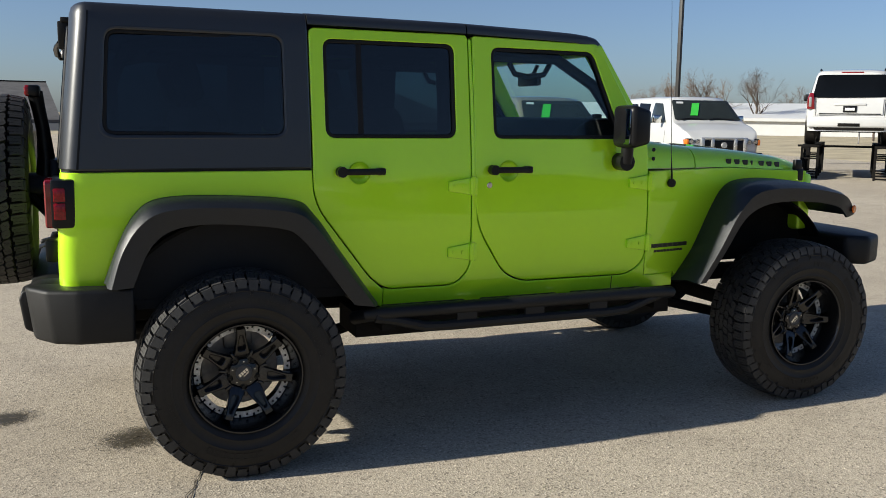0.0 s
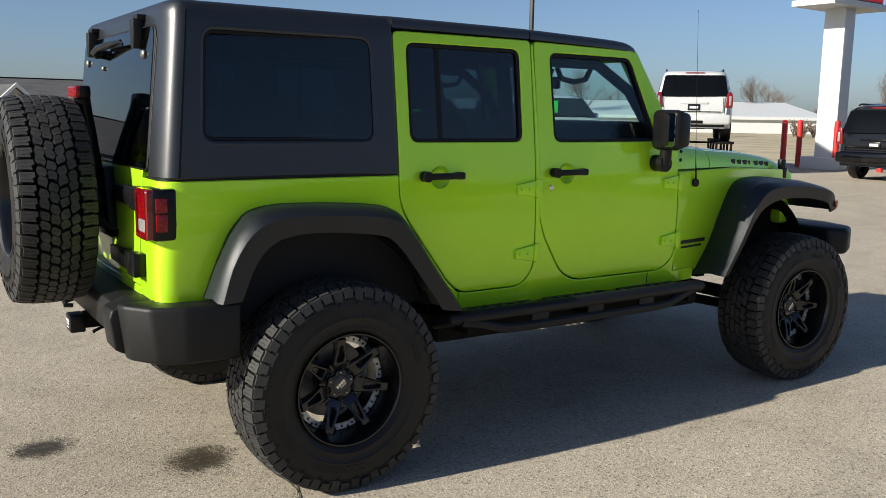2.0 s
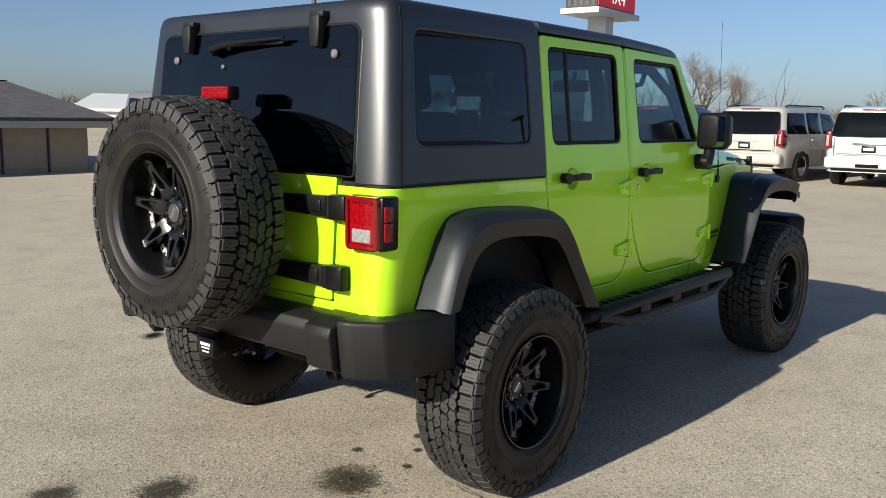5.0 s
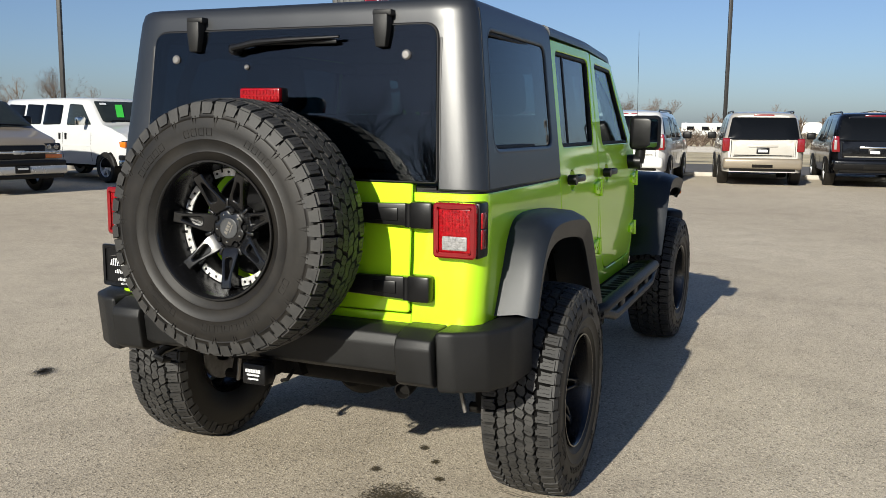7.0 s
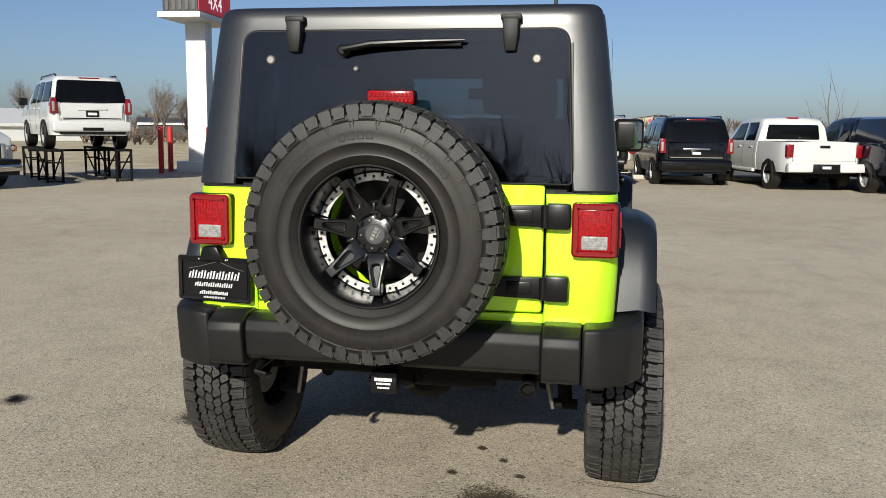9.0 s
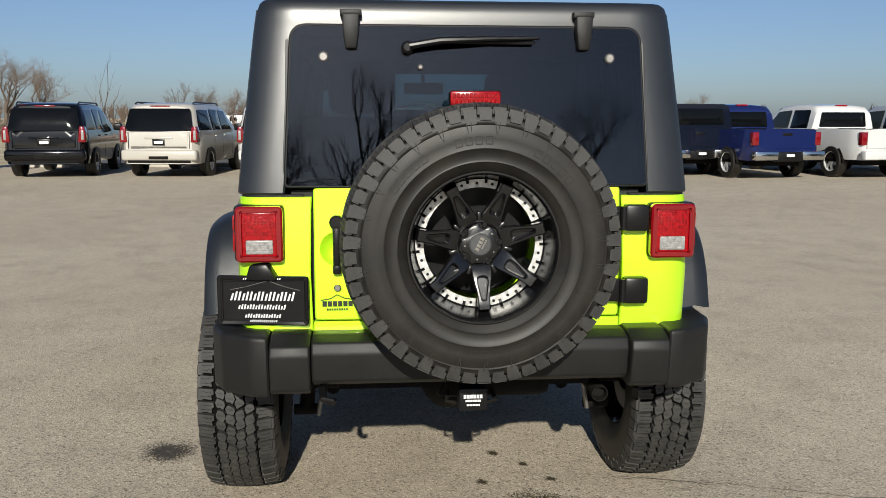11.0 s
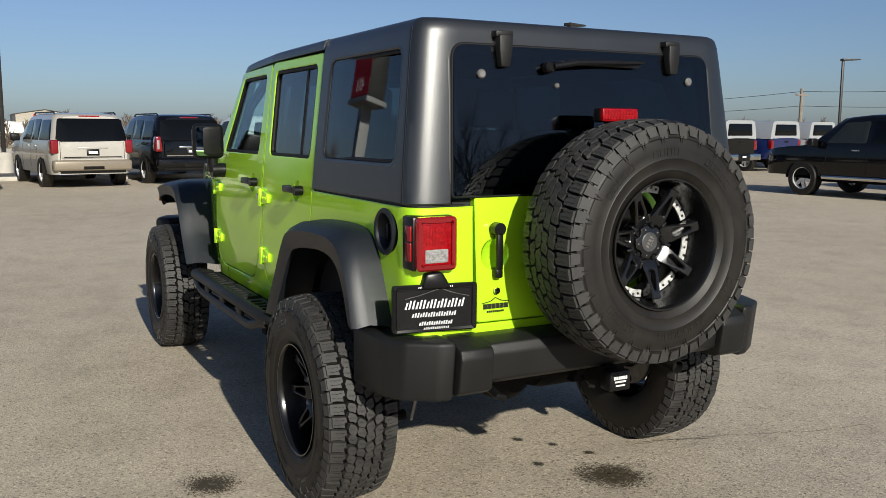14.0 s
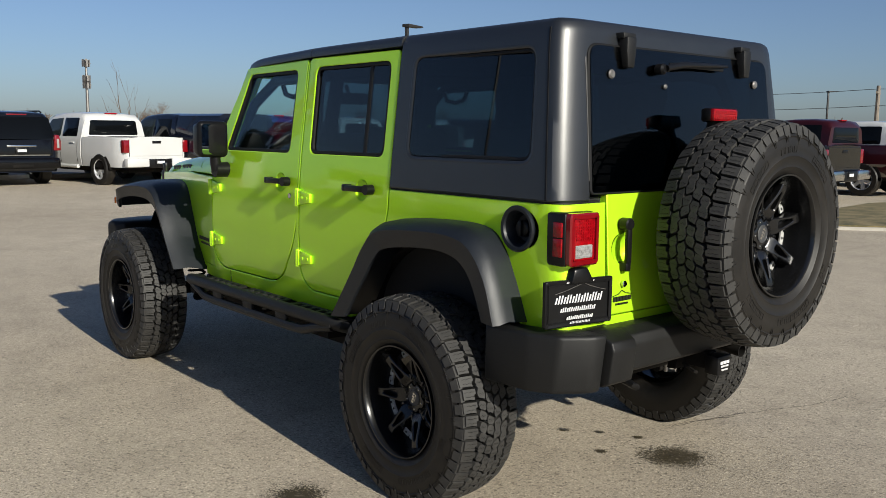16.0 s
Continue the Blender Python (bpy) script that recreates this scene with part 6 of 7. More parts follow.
def suv(paint, m, label, old=False, chrome=False, rails=True, lower=None, rim=ALLOY):
    """A full-size estate-bodied suv seen from its tail."""
    car = thing("parked_suv", label, "suv", m, "parked vehicles in the car park")
    L = 5.16
    sh = Shape(L, 1.015, [(0, 1.14), (3.2, 1.12), (3.7, 1.14), (4.6, 1.10), (5.0, 1.02), (5.16, 0.85)],
               [(0.0, 1.80), (0.12, 1.85), (0.5, 1.885), (2.0, 1.90), (2.9, 1.865), (3.1, 1.80), (3.85, 1.20), (4.0, 1.17), (5.16, 0.9)], lean=0.31, tuck=0.17)
    bm = B()
    sh.body(bm, [0.0, 0.03, 0.08, 0.16, 0.28, 0.5, 1.0, 1.6, 2.2, 2.7, 3.0, 3.15, 3.4, 3.7, 3.9, 4.2, 4.6, 4.9, 5.05, 5.13, 5.16])
    part("body", bm, paint, car, sharp=40)
    common(car, sh, paint, {"base": 2.95}, rim)
    shut_lines(car, sh, (1.56, 2.33, 3.36), 0.50, 1.10)
    for s in (-1, 1):
        bm = B()
        add_box(bm, (-0.004, s * 0.775 - 0.005, 0.74), (0.01, s * 0.775 + 0.005, 1.17))
        part("gate_seam", bm, SEAL, car)
    pane(car, "rear_window", round_poly([(-0.87, 1.19), (0.87, 1.19), (0.77, 1.75), (-0.77, 1.75)], 0.07), sh.tail_skin(0.006), CARGLASS, "dark tinted rear window")
    for s in (-1, 1):
        pane(car, "quarter_window", round_poly([(0.22, 1.20), (1.42, 1.20), (1.42, 1.72), (0.30, 1.72)], 0.05), sh.side_skin(0.005, s), CARGLASS)
        pane(car, "rear_door_window", round_poly([(1.50, 1.20), (2.28, 1.20), (2.28, 1.74), (1.50, 1.74)], 0.05), sh.side_skin(0.005, s), CARGLASS)
        pane(car, "front_door_window", round_poly([(2.36, 1.20), (3.42, 1.20), (3.02, 1.70), (2.36, 1.74)], 0.05), sh.side_skin(0.005, s), CABGLASS)
        bm = B()
        if old:
            add_box(bm, (-0.015, s * 0.81, 0.88), (0.28, s * 0.992, 1.22), bevel=0.03, seg=3)
        else:
            add_prism(bm, [(0.80, 0.90), (0.985, 0.90), (0.99, 1.14), (0.95, 1.30), (0.84, 1.30)], "x", -0.012, 0.26, bevel=0.02)
            if s < 0:
                flip_y(bm)
        lamp = part("tail_light", bm, DARKRED, car, "red tail light")
        if not old:
            bm = B()
            add_box(bm, (-0.020, s * 0.885, 0.96), (0.0, s * 0.945, 1.20), bevel=0.006)
            part("lamp_strip", bm, CLEARLENS, lamp)
        for hx in (1.62, 2.52):
            bm = B()
            add_box(bm, (hx, s * (sh.side(hx, 1.05) - 0.005), 1.03), (hx + 0.22, s * (sh.side(hx, 1.05) + 0.03), 1.065), bevel=0.01)
            part("door_handle", bm, CHROME if chrome else paint, car)
        if rails:
            bm = B()
            add_tube(bm, [(0.55, s * 0.74, 1.875), (0.65, s * 0.74, 1.908), (2.7, s * 0.74, 1.912), (2.85, s * 0.74, 1.86)], 0.02, 8)
            part("roof_rail", bm, PLASTIC, car)
    pane(car, "windscreen", round_poly([(-0.78, 0.08), (0.78, 0.08), (0.86, 0.92), (-0.86, 0.92)], 0.06), lambda u, v: (Vector((3.10 + 0.75 * v + 0.02, u * (0.90 + 0.06 * v), 1.80 - 0.60 * v + 0.03)), (-0.62, 0, -0.78)), CABGLASS)
    bm = B()
    add_box(bm, (-0.075, -0.96, 0.44), (0.20, 0.96, 0.72), bevel=0.07, seg=3)
    part("rear_bumper", bm, lower or paint, car)
    bm = B()
    add_box(bm, (-0.045, -0.80, 0.39), (0.10, 0.80, 0.47), bevel=0.02)
    add_box(bm, (-0.082, -0.25, 0.48), (0.0, 0.25, 0.56), bevel=0.01)
    part("bumper_valance", bm, MATTE, car)
    bm = B()
    add_panel(bm, round_poly([(-0.74, 0.76), (0.74, 0.76), (0.74, 1.17), (-0.74, 1.17)], 0.04), sh.tail_skin(0.012), step=0.2, thick=0.02)
    part("tailgate", bm, paint, car)
    bm = B()
    add_box(bm, (-0.032, -0.36, 0.99), (-0.005, 0.36, 1.045), bevel=0.012)
    part("gate_trim", bm, CHROME if chrome else paint, car)
    bm = B()
    add_box(bm, (-0.020, -0.70, 0.775), (-0.008, 0.70, 0.80))
    part("gate_strip", bm, CHROME if chrome else PLASTIC, car)
    bm = B()
    add_box(bm, (sh.skew(0, 1.80) - 0.01, -0.25, 1.79), (sh.skew(0, 1.80) + 0.12, 0.25, 1.825), bevel=0.01)
    part("stop_lamp", bm, RED if old else DARKRED, car)
    license_plate(car, -0.022, 0.905)
    return car


def pickup(paint, m, label, bumper=None, cap=None, rim=ALLOY, lower=None, tint=None):
    """A crew-cab pickup; cap is the paint of a bed cover cabin, if there is one."""
    car = thing("pickup_truck", label, "pickup", m, "parked vehicles in the car park")
    L = 5.95
    sh = Shape(L, 1.01, [(0, 1.22), (1.98, 1.22), (2.0, 1.20), (4.4, 1.18), (5.4, 1.12), (5.8, 1.05), (5.95, 0.8)],
               [(0.0, 1.20), (1.98, 1.20), (2.02, 1.72), (2.12, 1.86), (2.6, 1.91), (3.5, 1.90), (3.8, 1.84), (4.55, 1.26), (4.7, 1.22), (5.95, 0.9)], floor=0.48, lean=0.0, tuck=0.19)
    bm = B()
    sh.body(bm, [0.0, 0.03, 0.12, 0.5, 1.0, 1.6, 1.97])
    part("bed", bm, paint, car, sharp=40)
    bm = B()
    sh.body(bm, [2.03, 2.07, 2.14, 2.3, 2.6, 3.2, 3.7, 3.85, 4.2, 4.55, 4.8, 5.2, 5.6, 5.8, 5.9, 5.95])
    part("cab", bm, paint, car, sharp=40)
    bm = B()
    add_box(bm, (0.10, -0.83, 1.21), (1.93, 0.83, 1.262))
    part("bed_cover", bm, MATTE, car)
    common(car, sh, paint, {"base": 3.65}, rim, 0.41)
    shut_lines(car, sh, (2.20, 3.07, 4.12), 0.55, 1.16)
    for s in (-1, 1):
        bm = B()
        add_box(bm, (-0.005, s * 0.797 - 0.006, 0.76), (0.01, s * 0.797 + 0.006, 1.21))
        part("gate_seam", bm, SEAL, car)
    cab_back = lambda u, z: (Vector((2.022 + 0.0 * z + lerp_table(z, [(1.25, 0.0), (1.72, 0.004), (1.86, 0.09)]), u, z)), (1, 0, 0))
    pane(car, "rear_window", round_poly([(-0.74, 1.30), (0.74, 1.30), (0.68, 1.70), (-0.68, 1.70)], 0.05), cab_back, CARGLASS)
    for s in (-1, 1):
        pane(car, "rear_door_window", round_poly([(2.24, 1.26), (3.02, 1.26), (3.02, 1.76), (2.28, 1.76)], 0.05), sh.side_skin(0.005, s), CARGLASS)
        pane(car, "front_door_window", round_poly([(3.12, 1.26), (4.16, 1.26), (3.74, 1.72), (3.12, 1.76)], 0.05), sh.side_skin(0.005, s), CABGLASS)
        bm = B()
        add_box(bm, (-0.015, s * 0.79, 0.86), (0.14, s * 0.955, 1.19), bevel=0.02)
        part("tail_light", bm, DARKRED, car, "red tail light")
        for hx in (2.35, 3.25):
            bm = B()
            add_box(bm, (hx, s * (sh.side(hx, 1.10) - 0.005), 1.08), (hx + 0.2, s * (sh.side(hx, 1.10) + 0.03), 1.115), bevel=0.01)
            part("door_handle", bm, bumper or CHROME, car)
        bm = B()
        add_tube(bm, [(2.2, s * 0.98, 0.46), (4.2, s * 0.98, 0.46)], 0.05, 10)
        part("side_step", bm, bumper or STEEL, car)
        if lower:
            bm = B()
            add_panel(bm, [(0.2, 0.50), (5.6, 0.50), (5.6, 0.80), (0.2, 0.80)], sh.side_skin(0.004, s), step=0.4, thick=0.01)
            part("lower_panel", bm, lower, car)
    bm = B()
    add_panel(bm, round_poly([(-0.79, 0.78), (0.79, 0.78), (0.79, 1.23), (-0.79, 1.23)], 0.02), lambda u, z: (Vector((-0.012, u, z)), (1, 0, 0)), step=0.3, thick=0.02)
    gate_ = part("tailgate", bm, paint, car)
    bm = B()
    add_box(bm, (-0.022, -0.13, 1.10), (-0.010, 0.13, 1.17), bevel=0.008)
    part("gate_handle", bm, PLASTIC, gate_)
    for s in (-1, 1):
        bm = B()
        add_box(bm, (-0.20, s * 0.34, 0.50), (0.0, s * 0.97, 0.72), bevel=0.03)
        bump = part("rear_bumper", bm, bumper or CHROME, car)
    bm = B()
    add_box(bm, (-0.17, -0.40, 0.47), (0.0, 0.40, 0.70), bevel=0.02)
    part("bumper_middle", bm, PLASTIC, bump)
    license_plate(car, -0.175, 0.62)
    bm = B()
    add_box(bm, (2.10, -0.16, 1.868), (2.22, 0.16, 1.905), bevel=0.01)
    part("stop_lamp", bm, RED, car)
    pane(car, "windscreen", round_poly([(-0.78, 0.06), (0.78, 0.06), (0.86, 0.92), (-0.86, 0.92)], 0.06), lambda u, v: (Vector((3.80 + 0.75 * v + 0.02, u * (0.90 + 0.06 * v), 1.84 - 0.58 * v + 0.03)), (-0.62, 0, -0.78)), CABGLASS)
    if cap:
        bm = B()
        add_loft(bm, [[(x, y * k, z) for y, z in ((-0.96, 1.235), (-0.93, 1.5), (-0.84, 1.84), (-0.7, 1.90), (0.7, 1.90), (0.84, 1.84), (0.93, 1.5), (0.96, 1.235))] for x, k in ((0.03, 0.99), (0.10, 1.0), (1.97, 1.0))])
        part("bed_cap", bm, cap, car)
        pane(car, "cap_window", round_poly([(-0.72, 1.36), (0.72, 1.36), (0.66, 1.78), (-0.66, 1.78)], 0.05), lambda u, z: (Vector((0.022, u, z)), (1, 0, 0)), CARGLASS)
        for s in (-1, 1):
            pane(car, "cap_side_window", round_poly([(0.3, 1.38), (1.8, 1.38), (1.8, 1.72), (0.3, 1.72)], 0.05), lambda u, z: (Vector((u, s * (0.965 - (z - 1.235) * 0.2), z)), (0, -s, 0)), CARGLASS)
    return car


def van(paint, m, label, chrome_face=False):
    """A full-size passenger van seen from its nose; x = 0 at the tail."""
    car = thing("parked_van", label, "van", m, "parked vehicles in the car park")
    L = 5.9
    if chrome_face:
        waist, roof = [(0, 1.25), (4.0, 1.27), (4.9, 1.37), (5.4, 1.27), (5.75, 1.13), (5.9, 0.94)], [(0.0, 2.00), (0.15, 2.05), (3.0, 2.07), (4.1, 2.04), (4.3, 1.97), (4.97, 1.41), (5.15, 1.37), (5.75, 1.18), (5.9, 1.02)]
        wx, wz, wdx, wdz, hz = 4.28, 2.0, 0.69, 0.58, 0.08
    else:
        waist, roof = [(0, 1.20), (4.0, 1.22), (4.9, 1.27), (5.4, 1.14), (5.75, 1.04), (5.9, 0.86)], [(0.0, 1.94), (0.15, 2.00), (3.0, 2.00), (3.9, 1.955), (4.15, 1.89), (5.02, 1.31), (5.15, 1.27), (5.75, 1.09), (5.9, 0.98)]
        wx, wz, wdx, wdz, hz = 4.12, 1.915, 0.90, 0.60, 0.0
    sh = Shape(L, 1.0, waist, roof, floor=0.42, lean=0.05, tuck=0.17)
    bm = B()
    sh.body(bm, [0.0, 0.04, 0.15, 0.5, 1.5, 2.5, 3.0, 3.4, 3.9, 4.05, 4.15, 4.35, 4.65, 5.02, 5.15, 5.4, 5.6, 5.75, 5.84, 5.9])
    part("body", bm, paint, car, sharp=40)
    common(car, sh, paint, {"base": 4.05, "mirror": CHROME if chrome_face else PLASTIC}, ALLOY, 0.375)
    shut_lines(car, sh, (2.24, 3.28, 4.56), 0.50, 1.20)
    for s in (-1, 1):
        for x0_, x1_, x2_ in ((0.4, 1.3, 1.3), (1.4, 2.2, 2.2), (2.3, 3.15, 3.15), (3.42, 4.55, 4.0)):
            pane(car, "side_window", round_poly([(x0_, 1.29 + hz), (x1_, 1.31 + hz), (x2_, 1.80 + hz), (x0_, 1.83 + hz)], 0.06), sh.side_skin(0.005, s), CARGLASS if x0_ < 3 else CABGLASS)
        for x in (3.16, 3.44):
            bm = B()
            y = sh.side(x, 1.1) + 0.012
            add_box(bm, (x - 0.03, s * y - 0.02, 1.02), (x + 0.03, s * y + 0.02, 1.18), bevel=0.01)
            part("door_handle", bm, PLASTIC, car)
        bm = B()
        add_panel(bm, [(1.65, 0.86), (4.60, 0.86), (4.60, 0.90), (1.65, 0.90)], sh.side_skin(0.006, s), step=0.3, thick=0.01, lip=0.004, drop=0)
        part("side_moulding", bm, paint, car)
    ws = lambda u, v: (Vector((wx + wdx * v + 0.02, u * (0.80 + 0.10 * v), wz - wdz * v + 0.03)), (-0.56, 0, -0.83))
    pane(car, "windscreen", round_poly([(-0.93, 0.10), (0.93, 0.10), (0.985, 0.96), (-0.985, 0.96)], 0.07), ws, CABGLASS, "dark windscreen")
    on = lambda u, v: (ws(u, v)[0] + Vector((0.009, 0, 0.013)), (-0.56, 0, -0.83))
    bm = B()
    add_panel(bm, [(-0.30, 0.26), (-0.06, 0.26), (-0.27, 0.80), (-0.50, 0.80)], on, step=0.5, thick=0.004, lip=0.01, drop=0)
    part("price_tag", bm, GREENTAG, car, "bright green paper tag")
    bm = B()
    add_panel(bm, [(-0.80, 0.20), (-0.58, 0.20), (-0.59, 0.28), (-0.81, 0.28)], on, step=0.5, thick=0.004, lip=0.01, drop=0)
    part("window_label", bm, WHITE, car)
    for u0, u1 in ((-0.82, -0.10), (0.0, 0.75)):
        bm = B()
        add_tube(bm, [on(u0, 0.97)[0], on(u0 + 0.3 * (u1 - u0), 0.925)[0], on(u1, 0.955)[0]], 0.012, 6)
        part("wiper", bm, PLASTIC, car)
    x = L + 0.005
    bm = B()
    add_box(bm, (x - 0.10, -0.58, 0.70), (x + 0.02, 0.58, 0.985), bevel=0.03)
    grille_ = part("grille", bm, PLASTIC, car, "black grille")
    bm = B()
    if chrome_face:
        for y0, y1 in ((-0.60, -0.50), (-0.34, -0.25), (0.25, 0.34), (0.50, 0.60)):
            add_box(bm, (x - 0.02, y0, 0.70), (x + 0.05, y1, 1.04), bevel=0.02)
        add_box(bm, (x - 0.02, -0.60, 1.0), (x + 0.045, 0.60, 1.05), bevel=0.015)
        add_disc(bm, 0.075, 0.0, 0.05, 24, pose(x, 0, 0.86), 0.01)
    else:
        add_box(bm, (x - 0.06, -0.92, 0.815), (x + 0.035, 0.92, 0.865), bevel=0.015)
        add_box(bm, (x - 0.02, -0.12, 0.80), (x + 0.045, 0.12, 0.88), bevel=0.015)
    part("grille_bar", bm, BRIGHTWORK, grille_)
    for s in (-1, 1):
        bm = B()
        add_box(bm, (x - 0.26, s * 0.58, 0.87), (x - 0.005, s * 0.945, 1.02), bevel=0.035, seg=3)
        lamp = part("headlight", bm, PLASTIC, car, "clear headlight")
        for y in (0.67, 0.83):
            bm = B()
            add_disc(bm, 0.055, 0.0, 0.008, 18, pose(x - 0.004, s * y, 0.945, 0, 0, 0), 0.004)
            part("reflector", bm, CHROME, lamp)
        bm = B()
        add_box(bm, (x - 0.26, s * (0.88 if chrome_face else 0.56), 0.71 if not chrome_face else 0.86), (x + 0.0, s * 0.955, 0.80 if not chrome_face else 1.0), bevel=0.02)
        part("indicator", bm, AMBER, lamp)
    bm = B()
    add_box(bm, (x - 0.22, -1.0, 0.40), (x + 0.12, 1.0, 0.575), bevel=0.045, seg=3)
    bump = part("front_bumper", bm, CHROME if chrome_face else BRIGHTWORK, car)
    bm = B()
    add_box(bm, (x - 0.24, -0.985, 0.565), (x + 0.10, 0.985, 0.685), bevel=0.03)
    add_box(bm, (x - 0.10, -0.95, 0.31), (x + 0.06, 0.95, 0.42), bevel=0.02)
    part("bumper_pad", bm, PLASTIC, bump)
    bm = B()
    add_box(bm, (x + 0.10, -0.155, 0.43), (x + 0.138, 0.155, 0.57), bevel=0.006)
    part("dealer_plate", bm, PLASTIC, bump)
    bm = B()
    add_box(bm, (x + 0.136, -0.11, 0.50), (x + 0.141, 0.11, 0.54))
    part("plate_print", bm, WHITE, bump)
    return car


# the row parked with its tails to the lot
suv(P_BLACK, pose(19.26, 8.38, 0, 0, 0, 5), "glossy black full-size suv parked with its tail to the lot", old=False)
suv(P_PEARL, pose(19.20, 5.57, 0, 0, 0, -6), "pearl champagne full-size suv with dark tinted glass")
suv(P_WHITE, pose(19.12, 2.63, 0, 0, 0, 1), "white full-size suv with a chrome tailgate trim", chrome=True)
suv(P_GOLD, pose(20.48, -0.61, 0, 0, 0, 8), "champagne older full-size suv with a tan bumper and red lamps", old=True, lower=P_TAN)
suv(P_BLACK, pose(21.07, -3.21, 0, 0, 0, 6), "glossy black full-size suv with chrome tailgate trim", chrome=True)
pickup(P_WHITE, pose(19.88, -6.21, 0, 0, 0, 11), "white crew-cab pickup with a black bed cover", bumper=P_WHITE)
pickup(P_NAVY, pose(18.93, -8.35, 0, 0, 0, 9), "navy crew-cab pickup with a matching bed cap", cap=P_NAVY)
pickup(P_BLUE, pose(17.65, -10.11, 0, 0, 0, 8), "deep blue crew-cab pickup with chrome bumper")
pickup(P_WHITE, pose(17.79, -13.01, 0, 0, 0, 8), "white crew-cab pickup with white bumper", bumper=P_WHITE)
pickup(P_SILVER, pose(17.24, -15.40, 0, 0, 0, 7), "silver crew-cab pickup with chrome bumper")
pickup(P_BLACK, pose(18.6, -18.6, 0, 0, 0, 8), "black crew-cab pickup with a matching bed cap", cap=P_BLACK)
pickup(P_BLACK, pose(19.3, -21.9, 0, 0, 0, 8), "black crew-cab pickup with a silver bed cap", cap=P_SILVER)
pickup(P_BLUE, pose(20.25, -25.3, 0, 0, 0, 8), "deep blue crew-cab pickup with a silver bed cap", cap=P_SILVER)
pickup(P_SILVER, pose(20.84, -28.1, 0, 0, 0, 8), "silver crew-cab pickup with a silver bed cap", cap=P_SILVER)
# trucks on the far side
side_on = pickup(P_BLACK, pose(6.6, -16.65, 0, 0, 0, 1), "glossy black crew-cab pickup parked side-on", bumper=CHROME)
lettering("bed_lettering", "4X4", 0.17, STEEL, side_on, pose(0.58, 1.008, 0.99, 90, 0, 180))
pickup(P_MAROON, pose(6.2, -20.1, 0, 0, 0, 0), "maroon crew-cab pickup with tan lower panels", lower=P_TAN)
pickup(P_WHITE, pose(6.2, -23.6, 0, 0, 0, 0), "white crew-cab pickup parked beyond the maroon truck")
# vans parked nose out
van(P_WHITE, pose(15.33, 18.72, 0, 0, 0, -104), "white passenger van with a chrome grille and green tag", chrome_face=True)
van(P_TAN, pose(10.72, 18.63, 0, 0, 0, -101), "tan passenger van with a green tag in its windscreen")


# the suv on display ramps
RZ = 0.87
suv(P_WHITE, pose(17.0, 12.15, RZ, 0, 0, 43), "white full-size suv raised on black display ramps")


def ramp_stand(m):
    st = thing("display_ramp", "black steel wheel ramp stand under the raised suv", "ramp", m, "display ramps")
    bm = B()
    add_box(bm, (-0.35, -0.22, RZ - 0.07), (3.9, 0.22, RZ - 0.005), bevel=0.01)
    part("deck", bm, MATTE, st)
    for x in (-0.3, 1.1, 2.4, 3.8):
        for y in (-0.19, 0.19):
            bm = B()
            add_box(bm, (x - 0.03, y - 0.03, 0), (x + 0.03, y + 0.03, RZ - 0.06))
            part("leg", bm, MATTE, st)
        for z in (0.02, 0.50):
            bm = B()
            add_box(bm, (x - 0.02, -0.19, z), (x + 0.02, 0.19, z + 0.04))
            part("cross_bar", bm, MATTE, st)
    for x0_, x1_ in ((-0.3, 1.1), (3.8, 2.4)):
        for y in (-0.19, 0.19):
            bm = B()
            add_tube(bm, [(x0_, y, RZ - 0.1), (x1_, y, 0.12)], 0.022, 6)
            part("brace", bm, MATTE, st)


base = pose(17.0, 12.15, 0, 0, 0, 43)
for s in (-0.86, 0.86):
    ramp_stand(base @ pose(0.85, s, 0))
bm = B()
add_tube(bm, [(0, -1.25, 0), (0, 1.25, 0)], 0.03, 8)
bar = part("spacer_bar", bm, MATTE)
bar.matrix_world = base @ pose(2.2, 0, RZ - 0.07)
tagged(bar, "black steel bar joining the display ramps", "bar")


# ---- sign, poles, kerbs, far buildings ----
SIGNWHITE = surface("white_sign_metal", (0.62, 0.62, 0.605), 0.5, var=0.05, scale=1.5)
SIGNGREY = surface("grey_louvre", (0.055, 0.055, 0.055), 0.5, var=0.2, scale=2)
POLE = surface("dark_bronze_pole", (0.020, 0.018, 0.016), 0.5, var=0.2)
POSTRED = surface("red_post_paint", (0.50, 0.022, 0.020), 0.45, var=0.1)
SHINGLE = surface("grey_shingles", (0.075, 0.072, 0.072), 0.95, var=0.35, scale=3, fine=18, bump=0.6, bump_scale=25)
SIDING = surface("taupe_siding", (0.33, 0.295, 0.245), 0.9, var=0.1, scale=2)
WOODPOLE = surface("weathered_pole", (0.20, 0.17, 0.14), 0.9, var=0.2, scale=4)
BARK = surface("grey_brown_bark", (0.105, 0.080, 0.062), 0.95, var=0.3, scale=6)
TWIG = surface("brown_twigs", (0.125, 0.090, 0.066), 0.95, var=0.3, scale=3)
SCREEN, _snt, _sp = mat_base("led_panel")
_sp.inputs["Base Color"].default_value = (0.35, 0.008, 0.012, 1)
_sp.inputs["Roughness"].default_value = 0.5
_sp.inputs["Emission Color"].default_value = (0.85, 0.008, 0.045, 1)
_sp.inputs["Emission Strength"].default_value = 0.16

